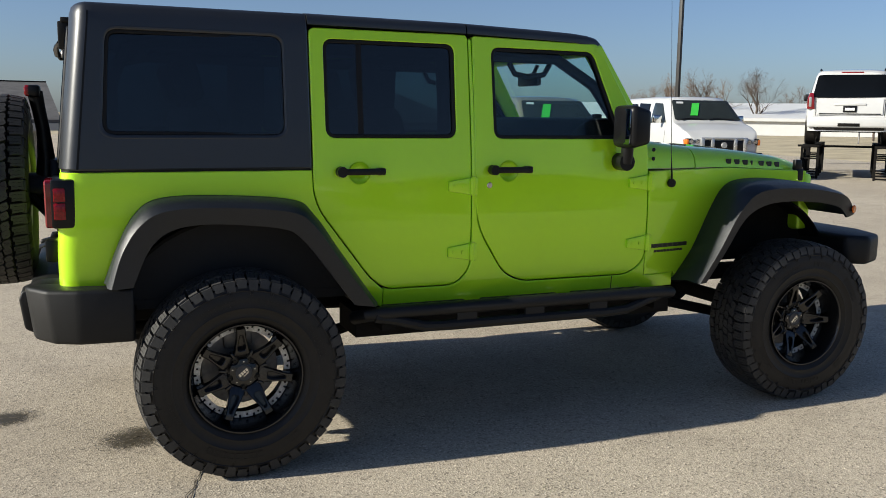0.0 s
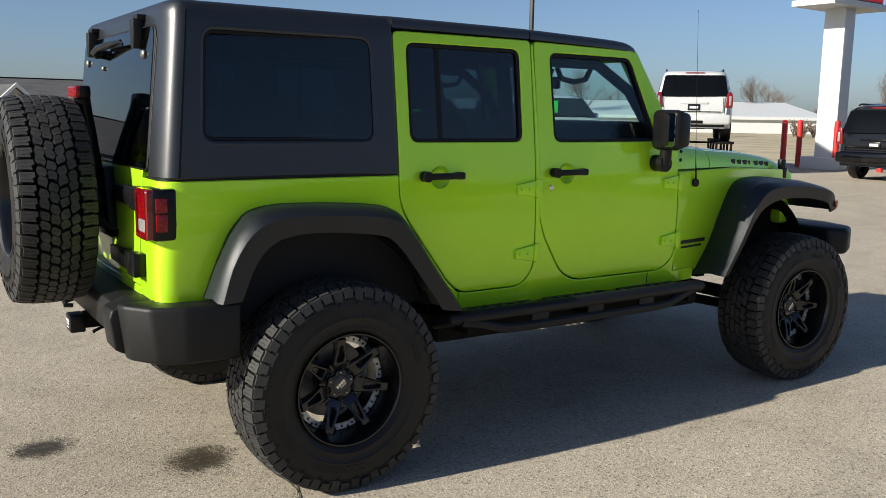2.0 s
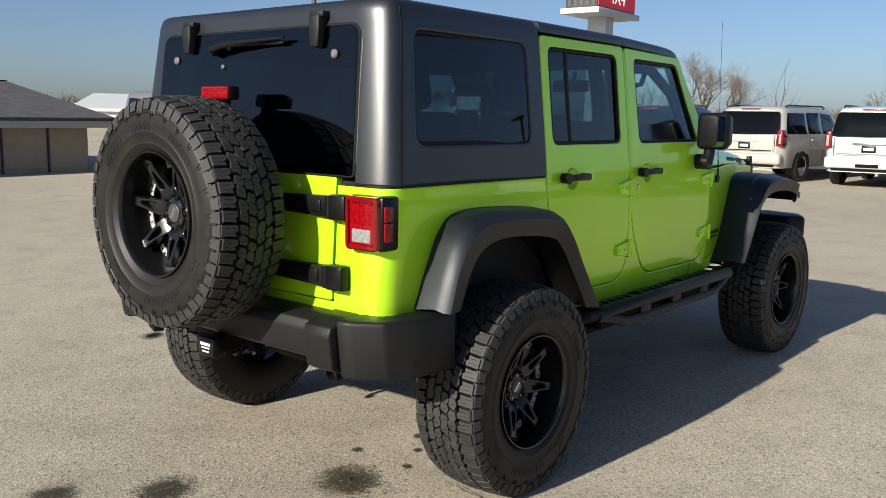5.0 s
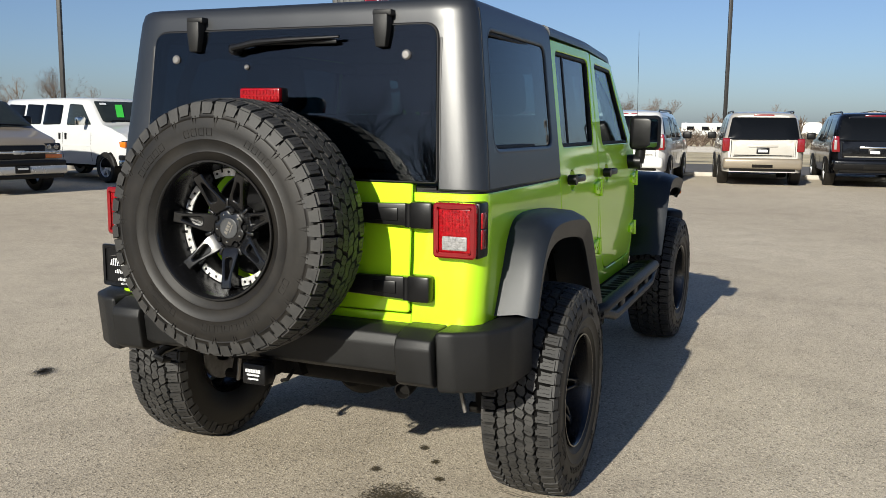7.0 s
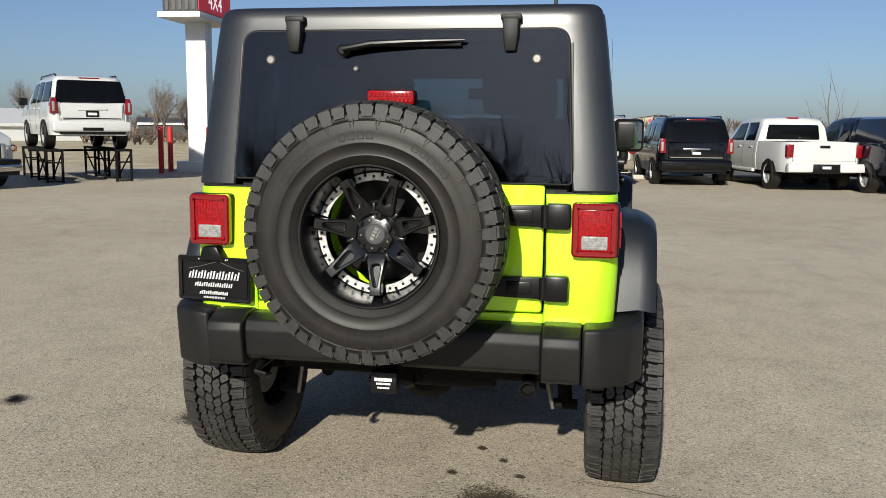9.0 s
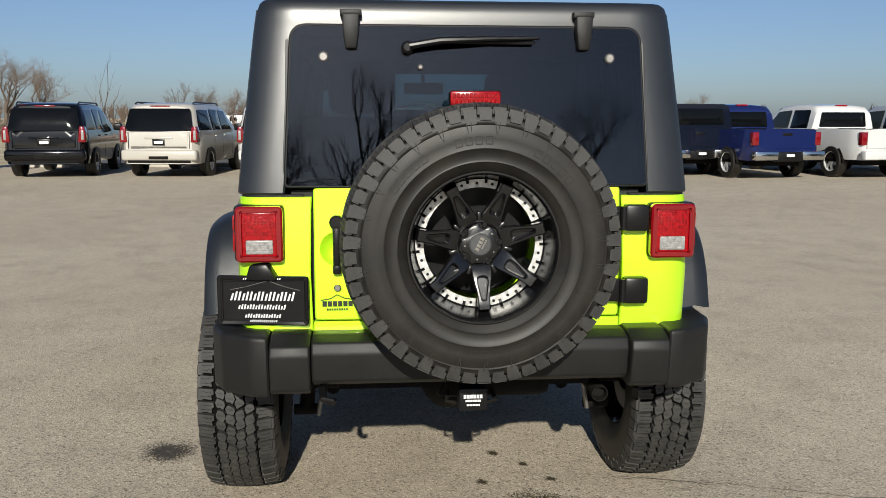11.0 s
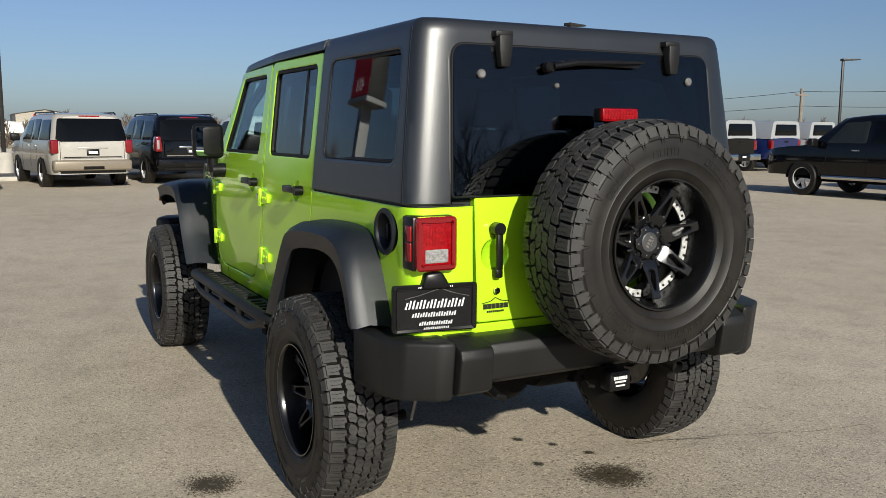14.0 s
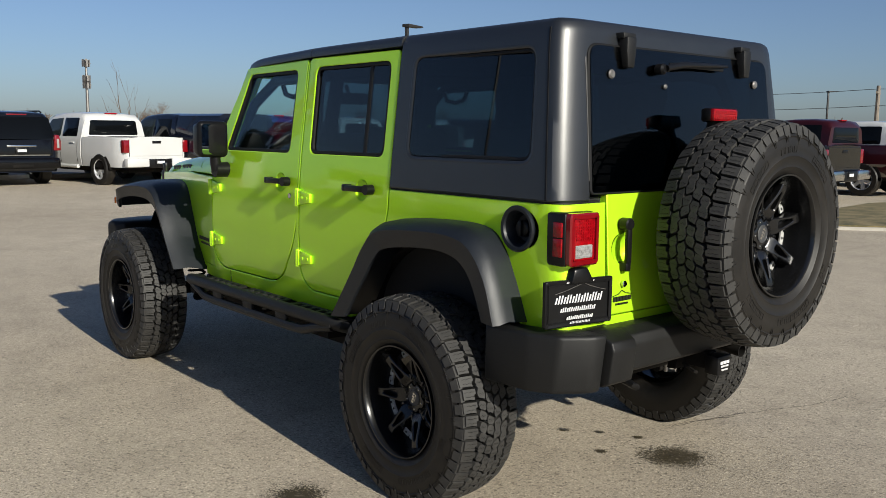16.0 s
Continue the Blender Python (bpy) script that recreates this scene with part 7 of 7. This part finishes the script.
LEDWHITE, _lnt, _lp = mat_base("led_white")
_lp.inputs["Emission Color"].default_value = (1.0, 0.9, 0.9, 1)
_lp.inputs["Emission Strength"].default_value = 0.5

sign = thing("pylon_sign", "tall white pylon sign with a red led panel", "sign", pose(23.2, 12.15, 0, 0, 0, 3) @ Matrix.Scale(1.06, 4))
bm = B()
add_box(bm, (-0.26, -0.31, 0), (0.26, 0.31, 4.55), bevel=0.01)
part("pillar", bm, SIGNWHITE, sign)
bm = B()
add_box(bm, (-0.26, -0.31, 6.25), (0.26, 0.31, 9.6), bevel=0.01)
part("pillar", bm, SIGNWHITE, sign)
bm = B()
add_box(bm, (-0.5, -0.6, 0), (0.5, 0.6, 0.35), bevel=0.02)
part("footing", bm, SIGNWHITE, sign)
bm = B()
add_box(bm, (-1.42, -0.64, 4.50), (1.42, 0.64, 4.66), bevel=0.01)
part("sign_tray", bm, SIGNWHITE, sign)
bm = B()
add_box(bm, (-1.28, -0.52, 4.66), (1.28, 0.52, 6.25), bevel=0.01)
for y in (-0.4, -0.2, 0.0, 0.2, 0.4):
    add_box(bm, (-1.30, y - 0.05, 4.72), (-1.27, y + 0.05, 6.15))
part("cabinet", bm, SIGNGREY, sign)
for s in (-1, 1):
    bm = B()
    add_box(bm, (-1.24, s * 0.52, 4.72), (1.24, s * 0.545, 6.15))
    led = part("led_panel", bm, SCREEN if s < 0 else MATTE, sign, "lit red display panel" if s < 0 else "dark display panel")
    if s > 0:
        continue
    lettering("led_text", "4X4", 0.62, LEDWHITE, led, pose(0, s * 0.549, 4.86, 90, 0, 0))


def bollard(x, y):
    ob = thing("bollard", "red painted steel bollard", "bollard", pose(x, y, 0), "red bollards by the sign")
    bm = B()
    add_tube(bm, [(0, 0, 0), (0, 0, 1.42)], 0.085, 14)
    part("post", bm, POSTRED, ob)
    bm = B()
    add_lathe(bm, [(0.085, 0.0), (0.075, 0.03), (0.045, 0.055), (0.0005, 0.065)], 14, Matrix.Translation((0, 0, 1.42)) @ pose(0, 0, 0, 0, -90, 0))
    part("cap", bm, POSTRED, ob)


bollard(22.2, 13.05)
bollard(23.4, 13.35)
bollard(22.9, 11.75)
bollard(23.3, 10.55)


def light_pole(x, y, h, arm=0.0, turn=0.0, far=False):
    ob = thing("street_lamp", "dark bronze square light pole on a concrete base", "lamp post", pose(x, y, 0, 0, 0, turn), "car park light poles")
    bm = B()
    add_prism(bm, [(-0.06, -0.06), (0.06, -0.06), (0.06, 0.06), (-0.06, 0.06)], "z", 0.6, h, bevel=0.01)
    part("pole", bm, POLE, ob)
    bm = B()
    add_tube(bm, [(0, 0, 0), (0, 0, 0.7)], 0.28, 20)
    part("base", bm, CONCRETE, ob)
    if arm:
        bm = B()
        add_prism(bm, [(-0.09, h - 0.12), (-0.09, h), (arm * 0.9, h + 0.0), (arm, h - 0.03), (arm * 0.9, h - 0.07), (0.25, h - 0.10)], "y", -0.16, 0.16, bevel=0.01)
        part("lamp_head", bm, POLE, ob)


light_pole(17.4, 19.6, 9.5, 0.9, 200)
light_pole(29.3, 1.15, 9.0, 0.9, 200)
light_pole(24.75, -18.3, 5.58, 1.0, -70)
light_pole(29.8, -40.5, 5.5, 1.0, -110)
light_pole(32.9, -68.6, 5.1, 1.0, -110)

# edge of the lot: kerb, road, verge
flat("verge", [(24.6, -60), (26.6, -60), (26.6, 11.5), (24.6, 11.0)], 0.012, GRASS, "narrow strip of rough grass along the car park")
flat("road", [(26.6, -400), (33.5, -400), (33.5, 8), (60, 13), (300, 30), (300, 37), (60, 20), (26.6, 12)], 0.02, ROAD, "dark asphalt road behind the parked cars")
bm = B()
add_box(bm, (24.45, -60, 0), (24.62, 11, 0.13), bevel=0.02)
tagged(part("kerb", bm, CONCRETE), "pale concrete kerb along the car park edge", "kerb", kind="structure")
bm = B()
isl = round_poly([(4.45, -10.3), (5.4, -13.0), (5.85, -16.6), (2.0, -20.0), (-9.0, -24.0), (-14, -22), (-12, -16.5), (2.2, -12.2)], 0.9, 6)
add_prism(bm, isl, "z", -0.02, 0.05)
tagged(part("kerb", bm, CONCRETE), "low concrete kerb round a grass island", "kerb", kind="structure")
bm = B()
add_prism(bm, inset(isl, 0.07), "z", 0.0, 0.075)
tagged(part("lawn", bm, GRASS), "patchy winter grass on a kerbed island", "grass", kind="structure")


def house(name, label, m, length, depth, eave, ridge, wall_mat, roof_mat, gable_end=False, windows=(), over=0.5, trim=None, edge=(-0.16, 0.14)):
    """A long gabled building; its front faces -y of m."""
    ob = thing(name, label, "building", m)
    bm = B()
    pts = [(0, 0), (depth, 0), (depth, eave), (depth / 2, ridge - 0.12), (0, eave)]
    add_prism(bm, pts, "x", 0, length)
    part("wall", bm, wall_mat, ob)
    k = (ridge - eave) / (depth / 2)
    for a, b in ((-over, depth / 2), (depth + over, depth / 2)):
        bm = B()
        za = eave - k * over
        n = [(a, za), (b, ridge), (b, ridge + 0.14), (a, za + 0.14)]
        add_prism(bm, n, "x", -over, length + over)
        part("roof", bm, roof_mat, ob)
    bm = B()
    add_box(bm, (-over, -over - 0.05, eave - k * over + edge[0]), (length + over, -over, eave - k * over + edge[1]))
    part("fascia", bm, trim or SIGNWHITE, ob)
    for x, w, z0, z1 in windows:
        bm = B()
        r0 = rect(x, x + w, z0, z1, 0.01, 1)
        add_panel(bm, r0, lambda u, v: (Vector((u, -0.05, v)), (0, 1, 0)), [rect(x + 0.07, x + w / 2 - 0.03, z0 + 0.07, z1 - 0.07, 0.01, 1), rect(x + w / 2 + 0.03, x + w - 0.07, z0 + 0.07, z1 - 0.07, 0.01, 1)], step=0.6, thick=0.06)
        fr = part("window", bm, SIGNWHITE, ob, "white-framed window")
        bm = B()
        add_box(bm, (x + 0.05, -0.036, z0 + 0.05), (x + w - 0.05, -0.02, z1 - 0.05))
        part("pane", bm, CARGLASS, fr)
    return ob


GUTTER = surface("grey_gutter", (0.30, 0.30, 0.29), 0.5, var=0.05)
SHUTTER = surface("dark_shutter", (0.045, 0.040, 0.040), 0.7, var=0.1)
LOW_LABEL = "long low lap-sided taupe building with grey shingle roof and gutter"


def low_building(m, length, window, pipes):
    """A low shingled building with lap siding, one shuttered window and downpipes."""
    ob = house("dealer_building", LOW_LABEL, m, length, 9.0, 1.26, 2.12, SIDING, SHINGLE, windows=[(window, 1.05, 0.12, 0.95)], over=0.5, trim=GUTTER, edge=(-0.10, 0.06))
    for x in (window - 0.4, window + 1.1):
        bm = B()
        add_box(bm, (x, -0.07, 0.10), (x + 0.33, -0.012, 0.98), bevel=0.01)
        part("shutter", bm, SHUTTER, ob)
    for x in pipes:
        bm = B()
        add_box(bm, (x, -0.06, 0.0), (x + 0.045, -0.012, 1.12))
        part("downpipe", bm, SHUTTER, ob)
    for k in range(9):
        bm = B()
        z = 0.10 + k * 0.115
        add_prism(bm, [(-0.002, z), (-0.022, z), (-0.006, z + 0.115), (-0.002, z + 0.115)], "x", 0.02, length - 0.02)
        part("board", bm, SIDING, ob)
    bm = B()
    add_box(bm, (-0.5, 4.42, 2.11), (length + 0.5, 4.58, 2.28), bevel=0.02)
    part("roof_ridge", bm, MATTE, ob)
    return ob


low_building(pose(-15.0, 16.1, 0, 0, 0, 5), 13.5, 9.6, (2.0, 6.0))
office = low_building(pose(1.85, 17.57, 0, 0, 0, 5), 6.7, 0.55, (2.15, 3.3, 4.45, 5.6))
bm = B()
add_box(bm, (3.35, 1.35, 1.52), (3.65, 1.6, 1.68), bevel=0.03)
part("roof_vent", bm, MATTE, office)
# cross gable at its end, with pale barge boards
bm = B()
add_prism(bm, [(-1.15, 0), (0.0, 0), (0.0, 1.36), (-0.575, 1.90), (-1.15, 1.36)], "y", -0.35, 4.4)
part("gable_wall", bm, CONCRETE, office, "pale tan gable end")
for d in (-1, 1):
    bm = B()
    add_prism(bm, [(-0.575, 1.93), (-0.575 + d * 0.70, 1.27), (-0.575 + d * 0.70, 1.36), (-0.575, 2.02)], "y", -0.5, -0.40)
    part("barge_board", bm, SIGNWHITE, office)
    bm = B()
    add_prism(bm, [(-0.575, 1.90), (-0.575 + d * 0.70, 1.24), (-0.575 + d * 0.70, 1.345), (-0.575, 2.005)], "y", -0.40, 4.4)
    part("roof", bm, SHINGLE, office)
house("long_white_building", "long low white metal building far off", pose(40.0, 79.1, 0, 0, 0, -38), 49, 30, 1.55, 3.2, SIGNWHITE, SIGNWHITE, over=0.3)
shop = house("gabled_shop", "tan gabled shop with a faded red sign", pose(290, -26, 0), 40, 16, 5.6, 6.9, SIDING, SHINGLE, over=0.4)

house("low_white_building", "low white flat building far off", pose(286, -12, 0), 30, 16, 2.9, 3.4, SIGNWHITE, SIGNWHITE, over=0.2)


bm = B()
for k in range(6):
    add_box(bm, (-0.12, 4.6 + k * 1.15, 4.4), (-0.02, 5.5 + k * 1.15, 5.5))
part("shop_sign", bm, POSTRED, shop, "faded red letter-sized bars")


def trailer(x, y, turn, l=6.5, h=2.3):
    ob = thing("camping_trailer", "white camping trailer parked far off", "trailer", pose(x, y, 0, 0, 0, turn), "white trailers across the road")
    bm = B()
    add_box(bm, (0, -1.1, 0.45), (l, 1.1, h), bevel=0.12, seg=3)
    part("body", bm, P_WHITE, ob)
    for wx in (0.8, 2.6, 4.4):
        bm = B()
        add_box(bm, (wx, 1.09, 1.1), (wx + 0.9, 1.115, 1.6), bevel=0.02)
        part("window", bm, CARGLASS, ob)
    for wx in (2.6, 3.5):
        bm = B()
        add_tube(bm, [(wx, -1.0, 0.34), (wx, 1.0, 0.34)], 0.34, 14)
        part("wheel", bm, RUBBER, ob)


for i, (x, y, tr) in enumerate(((112, 16.0, 92), (114, 8.0, 98), (118, -46, 85))):
    trailer(x, y, tr, 5.0 + (i % 3), 1.9 + 0.15 * (i % 2))

bm = B()
add_box(bm, (36.0, -60, 0.42), (36.1, 8, 0.66))
for k in range(22):
    add_box(bm, (36.1, -58 + 3 * k, 0), (36.2, -57.85 + 3 * k, 0.7))
tagged(part("guard_rail", bm, STEEL), "weathered steel guard rail along the road", "guard rail", kind="structure")


# utility poles with wires, far sign, cell mast
def utility_pole(x, y, h, turn):
    ob = thing("utility_pole", "weathered wooden utility pole with cross arm", "utility pole", pose(x, y, 0, 0, 0, turn), "utility poles along the road")
    bm = B()
    add_tube(bm, [(0, 0, 0), (0, 0, h)], [0.16, 0.11], 8)
    part("pole", bm, WOODPOLE, ob)
    bm = B()
    add_box(bm, (-0.06, -1.1, h - 0.5), (0.06, 1.1, h - 0.38))
    part("cross_arm", bm, WOODPOLE, ob)


UP = [(72, -58), (40.0, -49.5), (21.5, -51.9), (-14, -58)]
for x, y in UP:
    utility_pole(x, y, 4.5, 20)
bm = B()
for (xa, ya), (xb, yb) in zip(UP, UP[1:]):
    for h in (4.3, 3.3):
        add_tube(bm, [(xa + (xb - xa) * t, ya + (yb - ya) * t, h - 0.9 * t * (1 - t)) for t in [k / 8 for k in range(9)]], 0.022, 4)
tagged(part("power_line", bm, POLE), "thin black power lines between utility poles", "cable", kind="stuff")

mast = thing("cell_mast", "tall grey lattice-topped cell mast far off", "mast", pose(121.0, -38.2, 0))
bm = B()
add_tube(bm, [(0, 0, 0), (0, 0, 10.7)], [0.28, 0.13], 10)
part("pole", bm, STEEL, mast)
for z in (10.1, 8.0, 7.2):
    for k in range(6):
        bm = B()
        a = k * math.pi / 3
        add_box(bm, (0.40, -0.11, -0.48), (0.52, 0.11, 0.48), pose(0, 0, z, 0, 0, math.degrees(a)))
        add_box(bm, (0, -0.03, -0.05), (0.6, 0.03, 0.05), pose(0, 0, z, 0, 0, math.degrees(a)))
        part("antenna_panel", bm, STEEL, mast)
lamp = thing("street_lamp", "thin grey road lamp with a curved arm", "lamp post", pose(46.5, 39.1, 0), "road lamps")
bm = B()
add_tube(bm, [(0, 0, 0), (0, 0, 2.6), (0.1, -0.3, 2.9), (0.3, -0.9, 3.05)], 0.05, 8)
part("pole", bm, STEEL, lamp)
bm = B()
add_box(bm, (0.18, -1.3, 2.98), (0.42, -0.8, 3.09), bevel=0.03)
part("lamp_head", bm, STEEL, lamp)


# ---- bare winter trees ----
def bare_tree_mesh(seed, height, spread=0.55, depth=5):
    """Trunk and limbs, and the finer twigs, as two meshes."""
    rng = random.Random(seed)
    limbs, twigs = B(), B()

    def grow(p, d, length, r, level):
        n = 3 if level < 4 else 2
        pts = [p.copy()]
        rad = [r]
        for k in range(n):
            d = (d + Vector((rng.uniform(-1, 1), rng.uniform(-1, 1), rng.uniform(-0.25, 0.6))) * 0.13).normalized()
            p = p + d * length / n
            pts.append(p.copy())
            rad.append(r * (1 - 0.45 * (k + 1) / n))
        add_tube(limbs if level < 3 else twigs, pts, rad, 6 if level < 2 else (4 if level < 3 else 3), caps=False)
        if level >= depth:
            return
        kids = (rng.randint(3, 4) if depth > 3 else rng.randint(2, 3)) if level else (5 if depth > 3 else 4)
        for k in range(kids):
            a = rng.uniform(0, 2 * math.pi)
            tilt = rng.uniform(0.35, 0.85) * (spread / 0.55)
            side = d.orthogonal().normalized()
            side = Matrix.Rotation(a, 3, d) @ side
            nd = (d * math.cos(tilt) + side * math.sin(tilt) + Vector((0, 0, 0.22))).normalized()
            at = pts[rng.randint(1, n)] if k else pts[-1]
            grow(at.copy(), nd, length * rng.uniform(0.58, 0.80), r * rng.uniform(0.42, 0.58), level + 1)

    grow(Vector((0, 0, 0)), Vector((0, 0, 1)), height * (0.27 if depth > 3 else 0.42), height * (0.020 if depth > 3 else 0.011), 0)
    top = max(v.co.z for v in twigs.verts)
    for b in (limbs, twigs):
        for v in b.verts:
            v.co *= height / top
    return limbs, twigs


TREES = []
for i, (h, sp, dp) in enumerate(((7.0, 0.64, 6), (6.5, 0.70, 6), (7.5, 0.58, 5), (5.0, 0.34, 3))):
    ob = thing("bare_tree", "leafless winter tree with fine brown twigs" if i < 3 else "young leafless tree with few thin branches", "tree", pose(0, 0, 0), "bare trees")
    limbs, twigs = bare_tree_mesh(11 + i * 7, h, sp, dp)
    part("trunk", limbs, BARK, ob, fix=False)
    part("crown", twigs, TWIG, ob, fix=False)
    TREES.append(ob)


def place_tree(i, x, y, s, turn):
    s *= 1.12
    t = copy_thing(TREES[i], pose(x, y, 0, 0, 0, turn))
    t.scale = (s, s, s)
    return t


TREE_ROWS = [(0, 62.3, 66.8, 0.88, 152), (1, 67.4, 82.0, 1.04, 249), (2, 78.6, 79.0, 0.69, 131), (2, 88.7, 49.1, 0.74, 256), (1, 85.9, 43.6, 0.76, 277), (0, 85.8, 63.2, 0.86, 147),
             (0, 94.8, 67.7, 0.81, 202), (0, 70.7, 29.3, 0.97, 169), (2, 74.4, 33.3, 0.8, 138), (1, 80.2, 43.6, 0.89, 119), (2, 86.6, 42.4, 0.8, 148), (1, 76.4, 28.8, 0.95, 93),
             (1, 94.8, 17.9, 0.73, 26), (0, 100.6, 13.6, 0.61, 337), (2, 94.3, 21.4, 0.67, 150), (0, 100.4, 15.6, 0.64, 322), (1, 114.6, 21.8, 0.64, 258), (2, 126.4, 1.9, 0.59, 316),
             (0, 70.8, -57.9, 0.63, 129), (1, 79.3, -54.7, 0.66, 346), (2, 85.1, -63.8, 0.53, 69), (1, 55.6, 72.5, 0.87, 110), (0, 62.8, 85.9, 0.73, 97), (2, 63.1, 72.7, 0.71, 106),
             (3, 26.3, -7.9, 0.69, 152), (3, 33.6, -31.8, 0.76, 318), (3, 54.1, 16.9, 0.99, 7), (2, 116.5, -4.8, 0.44, 171), (0, 98.9, -39.0, 0.6, 33), (1, 55.0, 45.6, 0.55, 60)]
for row in TREE_ROWS:
    place_tree(*row)
for tree, x, y, s in zip(TREES, (-47, -50, -46, -34), (-11, 7, -30, 16), (2.0, 2.1, 1.9, 1.0)):
    tree.matrix_world = pose(x, y, 0)
    tree.scale = (s, s, s)

for row in [(0, -44, 12, 1.75, 40), (1, -49, 19, 1.9, 120), (2, -43, 2, 1.6, 200), (1, -52, -4, 1.85, 300), (0, -47, 26, 1.8, 10), (2, -56, 9, 1.9, 75), (1, -45, -19, 1.7, 150), (0, -54, -24, 1.9, 260)]:
    place_tree(*row)

house("grey_shed", "low grey building far off among bare trees", pose(105.4, 60.3, 0, 0, 0, -60), 7.0, 8, 1.9, 2.6, SIGNGREY, SIGNGREY, over=0.2)

# scrub along the far side of the road
bm = B()
rng = random.Random(9)
for k in range(420):
    a = radians(rng.uniform(-48, 40))
    d = rng.uniform(62, 90)
    x, y, h = d * math.cos(a), d * math.sin(a), rng.uniform(0.7, 1.5)
    if y > 0.66 * x:
        continue
    for j in range(6):
        b = rng.uniform(0, 2 * math.pi)
        c = Vector((x + math.cos(b) * h * rng.uniform(0.2, 0.9), y + math.sin(b) * h * rng.uniform(0.2, 0.9), h * rng.uniform(0.6, 1.1)))
        base_ = Vector((x, y, 0))
        add_tube(bm, [base_, base_.lerp(c, 0.55) + Vector((0, 0, 0.1)), c], [0.05, 0.04, 0.015], 3, caps=False)
        for q in range(4):
            e = base_.lerp(c, rng.uniform(0.35, 0.95))
            add_tube(bm, [e, e + Vector((rng.uniform(-1, 1), rng.uniform(-1, 1), rng.uniform(0.0, 0.9))) * 0.5], [0.028, 0.012], 3, caps=False)
tagged(part("scrub", bm, TWIG, None, fix=False), "low leafless brown scrub beyond the road", "scrub", kind="stuff")

# far woods, a low uneven brown band made of many small trees
bm = B()
rng = random.Random(5)
for k in range(420):
    a = radians(rng.uniform(-75, 70))
    d = rng.uniform(170, 230)
    x, y, h = d * math.cos(a), d * math.sin(a), rng.uniform(3.0, 5.2)
    for j in range(7):
        b = rng.uniform(0, 2 * math.pi)
        w = rng.uniform(0.3, 1.0) * h * 0.30
        c = Vector((x, y, 0)) + Vector((math.cos(b) * w, math.sin(b) * w, h * rng.uniform(0.65, 1.0)))
        base_ = Vector((x, y, h * rng.uniform(0.1, 0.4)))
        add_tube(bm, [base_, base_.lerp(c, 0.6), c], [0.16, 0.11, 0.03], 3, caps=False)
        for q in range(2):
            e = base_.lerp(c, rng.uniform(0.4, 0.8))
            add_tube(bm, [e, e + Vector((rng.uniform(-1, 1), rng.uniform(-1, 1), rng.uniform(0.3, 1.2))) * 0.9], [0.08, 0.03], 3, caps=False)
woods = part("woods", bm, TWIG, None, fix=False)
tagged(woods, "low band of leafless woods along the horizon", "woods", kind="stuff")
